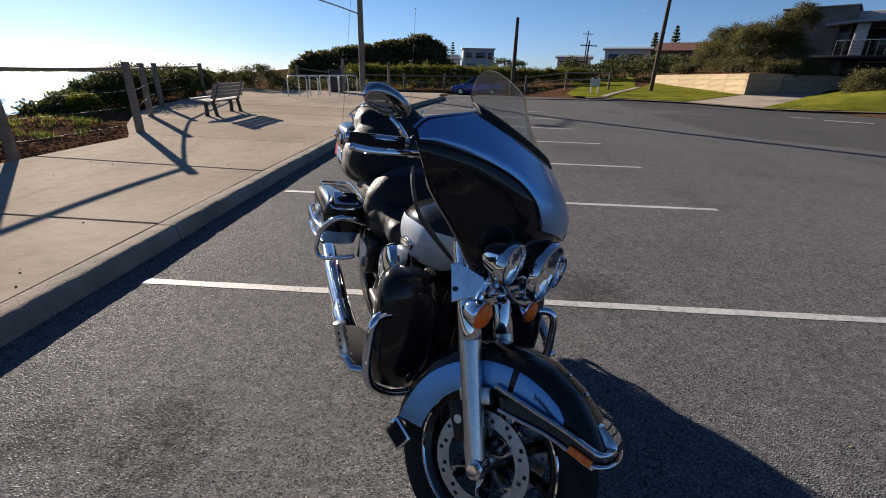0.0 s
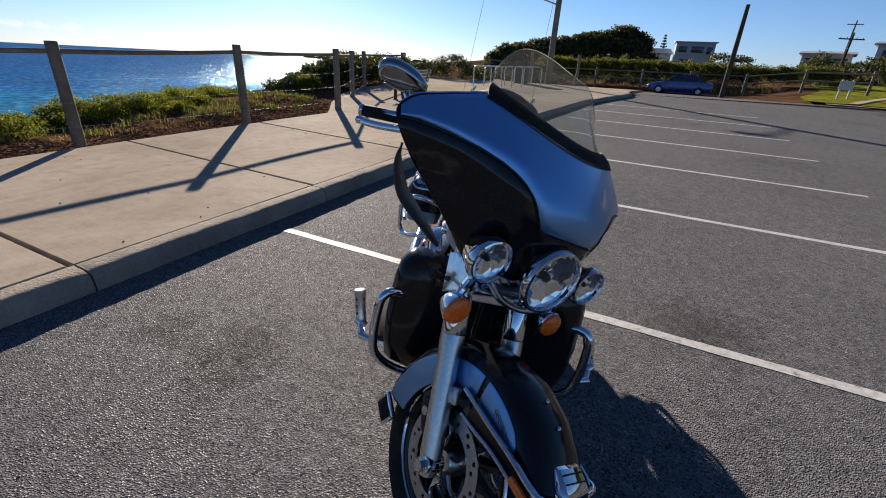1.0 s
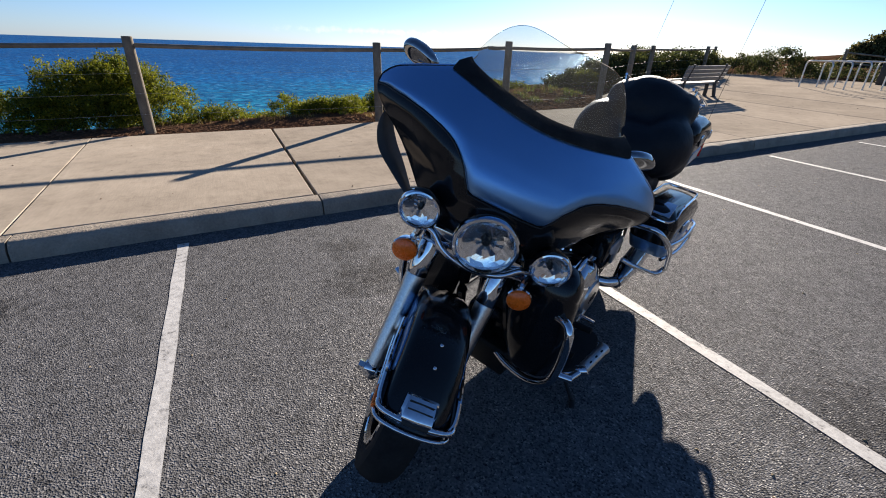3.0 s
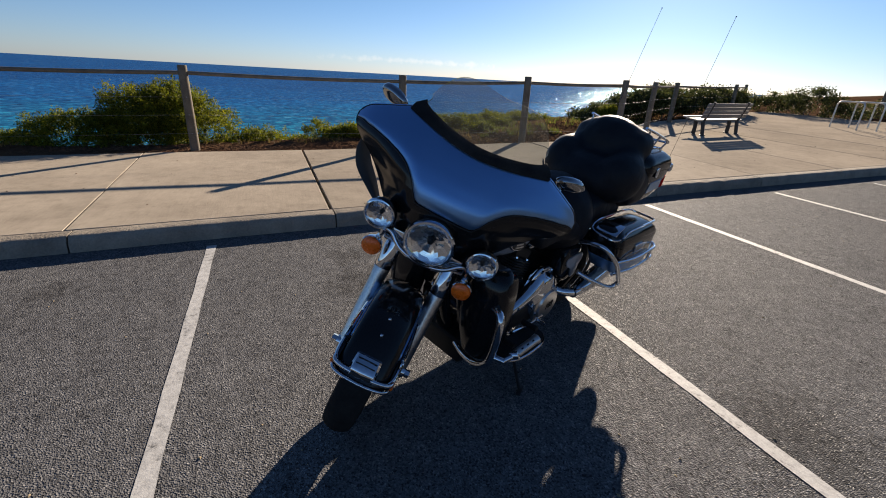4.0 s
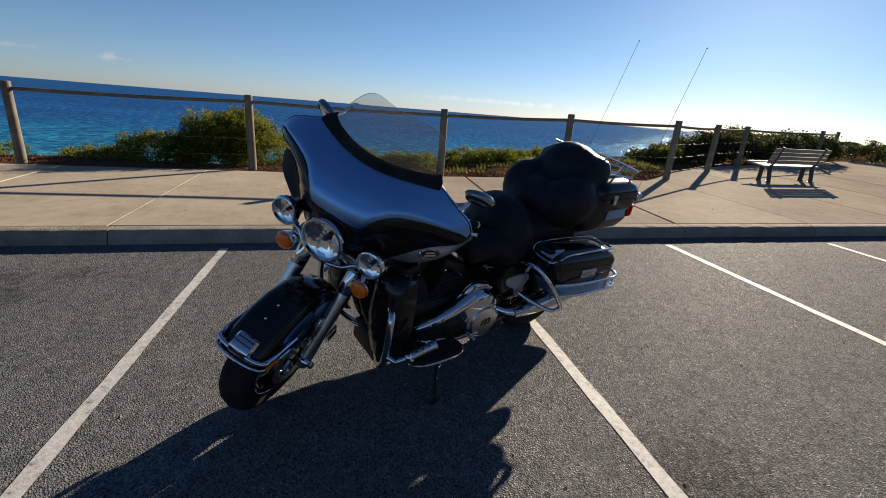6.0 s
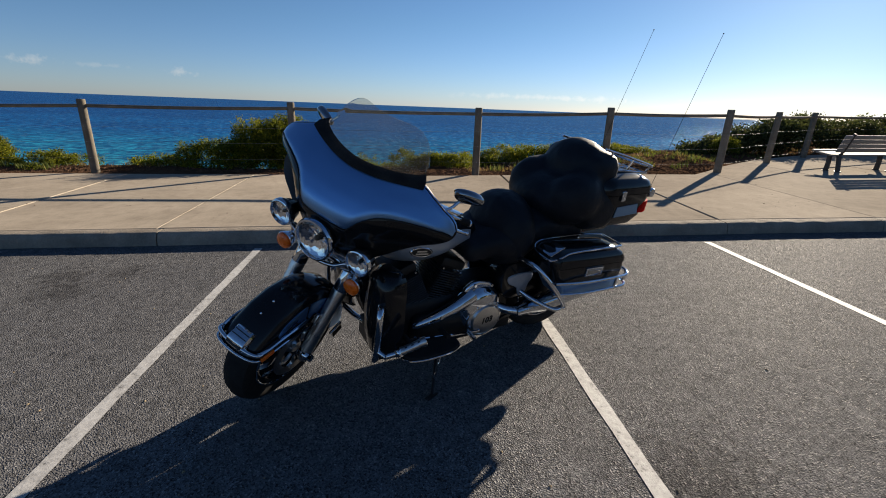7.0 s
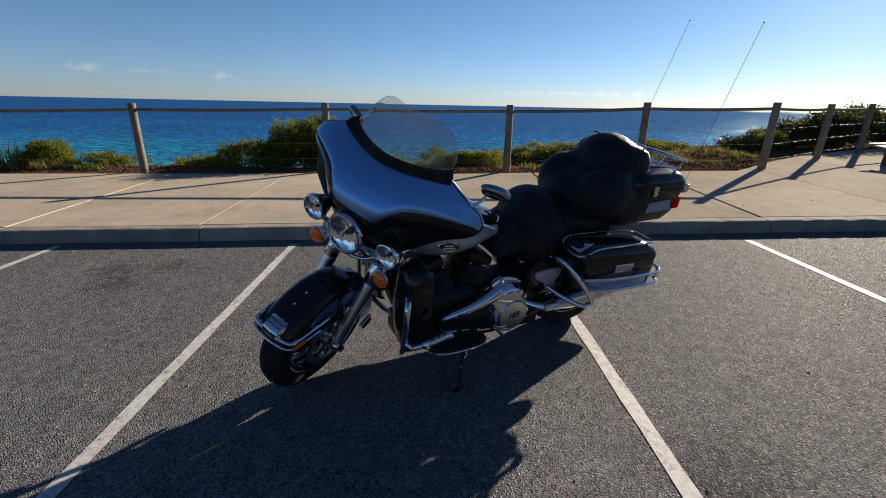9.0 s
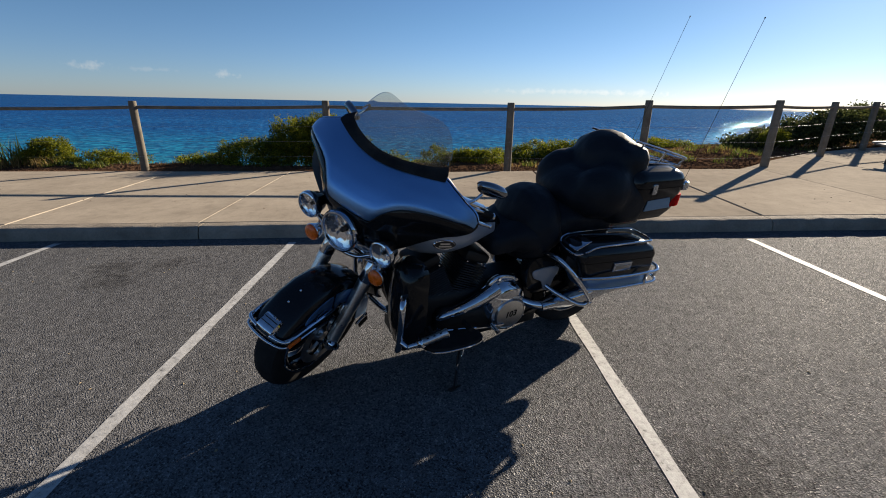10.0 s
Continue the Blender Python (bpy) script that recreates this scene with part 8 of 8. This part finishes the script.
for s in (-1, 1):
    bm = bmesh.new()
    loft(bm, [[Vector((x, s * (0.262 + 0.0165 * (z - 0.84) / 0.145 + 0.006), z)) for x, z in ((-0.20, 0.85), (-0.20, 0.915), (-0.375, 0.925), (-0.405, 0.86))], [Vector((x, s * (0.262 + 0.0165 * (z - 0.84) / 0.145 - 0.004), z)) for x, z in ((-0.20, 0.85), (-0.20, 0.915), (-0.375, 0.925), (-0.405, 0.86))]])
    put("silver_panel", bm, SILVER, box_, "silver side panel")
    bm = bmesh.new()
    box(bm, (-0.215, 0.284 * s, 0.985), (0.035, 0.012, 0.06), None, 0.005)
    put("latch", bm, CHROME, box_)
    bm = bmesh.new()
    box(bm, (-0.482, 0.248 * s, 0.985), (0.05, 0.07, 0.055), None, 0.014)
    put("chrome_cap", bm, CHROME, box_)
    bm = bmesh.new()
    loft(bm, [[Vector((x, s * y, z)) for x, y in ((-0.405, 0.272), (-0.44, 0.276), (-0.48, 0.266), (-0.505, 0.24), (-0.508, 0.15), (-0.49, 0.15), (-0.40, 0.255))] for z in (0.865, 0.935)])
    put("tail_lamp", bm, REDLENS, box_, "red wrap-round tail lamp")
    # aerial
    b, t = Vector((-0.505, 0.233 * s, 0.965)), Vector((-0.728, 0.221 * s, 1.868))
    bm = bmesh.new()
    w = (t - b).normalized()
    rod(bm, b - w * 0.02, b + w * 0.05, 0.011, 0.007, 12)
    ae = put("aerial", bm, RUBBER, None, "thin black whip aerial with a spring base")
    bm = bmesh.new()
    tube(bm, [b + w * ((t - b).length * k / 12) for k in range(13)], 0.0011, 6)
    bmesh.ops.create_uvsphere(bm, u_segments=8, v_segments=6, radius=0.004, matrix=Matrix.Translation(t))
    put("whip", bm, RUBBER, ae)
# luggage rack
bm = bmesh.new()
tube(bm, spline([(-0.10, 0.17, 1.225), (-0.30, 0.185, 1.18), (-0.50, 0.19, 1.13), (-0.535, 0.17, 1.115), (-0.55, 0.0, 1.11), (-0.535, -0.17, 1.115), (-0.50, -0.19, 1.13), (-0.30, -0.185, 1.18), (-0.10, -0.17, 1.225)], 5), 0.007, 8)
rack = put("luggage_rack", bm, CHROME, None, "chrome tubular luggage rack")
bm = bmesh.new()
tube(bm, spline([(-0.12, 0.15, 1.10), (-0.30, 0.165, 1.095), (-0.50, 0.165, 1.075), (-0.535, 0.13, 1.07), (-0.535, -0.13, 1.07), (-0.50, -0.165, 1.075), (-0.30, -0.165, 1.095), (-0.12, -0.15, 1.10)], 5), 0.007, 8)
put("lower_rail", bm, CHROME, rack)
for x, z0, z1 in ((-0.14, 1.09, 1.215), (-0.34, 1.09, 1.17), (-0.52, 1.07, 1.122)):
    for s in (-1, 1):
        bm = bmesh.new()
        rod(bm, (x, 0.16 * s, z0), (x - 0.01, 0.183 * s, z1), 0.006, n=8)
        put("upright", bm, CHROME, rack)
for y in (-0.08, 0.0, 0.08):
    bm = bmesh.new()
    tube(bm, [(-0.13, y, 1.103), (-0.33, y, 1.1), (-0.53, y, 1.073)], 0.005, 8)
    put("cross_bar", bm, CHROME, rack)
bm = bmesh.new()
box(bm, (-0.24, 0, 0.73), (0.34, 0.2, 0.1), None, 0.02)
put("top_box_mount", bm, BLACKPAINT, None, "black top box mounting")
bm = bmesh.new()
box(bm, (-0.37, 0, 0.50), (0.06, 0.13, 0.07), None, 0.025)
put("stop_lamp", bm, REDLENS, None, "red stop lamp on the rear fender")
for s in (-1, 1):
    bm = bmesh.new()
    lathe(bm, [(0, -0.05), (0.02, -0.045), (0.035, -0.01), (0.036, 0.01), (0.02, 0.022), (0, 0.024)], Matrix.Translation((-0.37, 0.13 * s, 0.53)) @ Matrix.Rotation(radians(-90), 4, "Y") @ Matrix.Scale(0.85, 4), 20)
    put("rear_signal", bm, REDLENS, None, "red rear turn signal")


# ---- saddlebags ----
def saddlebag(s):
    """A hard side case: body, lid, chrome lid rail, latch plate, silver skirt and guard rails."""
    def ring(z, x0, x1, y0, y1, r=0.05):
        out = []
        for p in slab_ring(z, x0, x1, (y1 - y0) / 2, min(r, (y1 - y0) / 2 - 0.005)):
            f = (p.x - x0) / (x1 - x0)
            out.append(Vector((p.x, s * (p.y + (y0 + y1) / 2), z + 0.035 * (f - 0.5))))
        return out
    bm = bmesh.new()
    loft(bm, [ring(*q) for q in ((0.475, -0.225, 0.22, 0.24, 0.37), (0.49, -0.245, 0.25, 0.225, 0.392), (0.56, -0.255, 0.285, 0.21, 0.405), (0.61, -0.25, 0.31, 0.205, 0.41), (0.645, -0.245, 0.33, 0.205, 0.41))])
    bag = put("saddlebag", bm, BLACKPAINT, None, "gloss black hard saddlebag with chrome rails", False, 40)
    bm = bmesh.new()
    loft(bm, [ring(*q) for q in ((0.65, -0.247, 0.335, 0.203, 0.413), (0.672, -0.245, 0.34, 0.203, 0.413), (0.705, -0.23, 0.345, 0.21, 0.40, 0.06), (0.733, -0.18, 0.325, 0.23, 0.372, 0.06), (0.743, -0.12, 0.28, 0.26, 0.34, 0.03))])
    put("lid", bm, BLACKPAINT, bag, "", False, 50)
    bm = bmesh.new()
    tube(bm, spline(side([(0.347, 0.36, 0.705), (0.34, 0.24, 0.715), (0.28, 0.225, 0.753), (0.0, 0.222, 0.748), (-0.16, 0.228, 0.735), (-0.20, 0.25, 0.725), (-0.20, 0.36, 0.722), (-0.16, 0.385, 0.725), (0.0, 0.388, 0.733), (0.22, 0.388, 0.738), (0.30, 0.39, 0.72)], s), 6, True), 0.006, 8, True)
    put("lid_rail", bm, CHROME, bag, "chrome rail round the lid")
    bm = bmesh.new()
    box(bm, (0.30, 0.31 * s, 0.748), (0.10, 0.12, 0.006), Matrix.Rotation(radians(24), 4, "Y"), 0.003)
    put("lid_plate", bm, CHROME, bag)
    bm = bmesh.new()
    box(bm, (0.03, 0.413 * s, 0.612), (0.135, 0.014, 0.052), Matrix.Rotation(radians(-3), 4, "Y"), 0.005)
    pl = put("latch_plate", bm, CHROME, bag, "chrome latch plate")
    bm = bmesh.new()
    box(bm, (0.03, 0.4208 * s, 0.612), (0.11, 0.003, 0.026), Matrix.Rotation(radians(-3), 4, "Y"), 0.001)
    put("latch_inset", bm, DISCSTEEL, pl)
    bm = bmesh.new()
    loft(bm, [ring(*q) for q in ((0.44, -0.235, 0.18, 0.25, 0.375), (0.462, -0.25, 0.235, 0.225, 0.405), (0.535, -0.259, 0.275, 0.212, 0.4085), (0.545, -0.259, 0.275, 0.22, 0.40))])
    put("silver_skirt", bm, SILVER, bag, "silver lower skirt", False, 40)
    for z, r in ((0.545, 0.009), (0.475, 0.009)):
        bm = bmesh.new()
        tube(bm, spline(side([(0.30, 0.405, z + 0.03), (0.1, 0.435, z + 0.02), (-0.15, 0.435, z + 0.008), (-0.26, 0.425, z), (-0.305, 0.38, z), (-0.31, 0.30, z)], s), 5), r, 10)
        put("guard_rail", bm, CHROME, bag, "chrome saddlebag guard rail")
    for x, y in ((-0.16, 0.436), (-0.295, 0.395)):
        bm = bmesh.new()
        rod(bm, (x, y * s, 0.475), (x, y * s, 0.553), 0.008, n=8)
        put("guard_post", bm, CHROME, bag)
    bm = bmesh.new()
    tube(bm, spline(side([(0.42, 0.22, 0.655), (0.435, 0.30, 0.68), (0.425, 0.37, 0.675), (0.36, 0.425, 0.60), (0.27, 0.432, 0.50), (0.225, 0.43, 0.435), (0.26, 0.40, 0.405), (0.35, 0.33, 0.44), (0.40, 0.26, 0.47)], s), 6), 0.0125, 12)
    put("guard_hoop", bm, CHROME, bag, "chrome front guard hoop")


saddlebag(1)
saddlebag(-1)

# ---- side stand ----
bm = bmesh.new()
tube(bm, spline([(0.80, 0.14, 0.235), (0.88, 0.24, 0.165), (0.955, 0.355, 0.085), (0.985, 0.40, 0.060)], 5), 0.009, 10)
box(bm, (0.99, 0.405, 0.058), (0.075, 0.024, 0.010), Matrix.Rotation(radians(9), 4, "X") @ Matrix.Rotation(radians(20), 4, "Z"), 0.004)
stand = put("side_stand", bm, ENGINE, None, "thin black side stand folded out on the ground")
bm = bmesh.new()
tube(bm, spline([(0.94, 0.345, 0.10), (0.965, 0.365, 0.14), (0.96, 0.37, 0.17)], 4), 0.005, 8)
put("stand_tab", bm, CHROME, stand)
bm = bmesh.new()
tube(bm, [(0.80 + 0.1 * k / 30 + 0.004 * math.cos(k * 2.1), 0.16 + 0.14 * k / 30, 0.225 - 0.07 * k / 30 + 0.006 * math.sin(k * 2.1)) for k in range(31)], 0.003, 5)
put("stand_spring", bm, CHROME, stand)
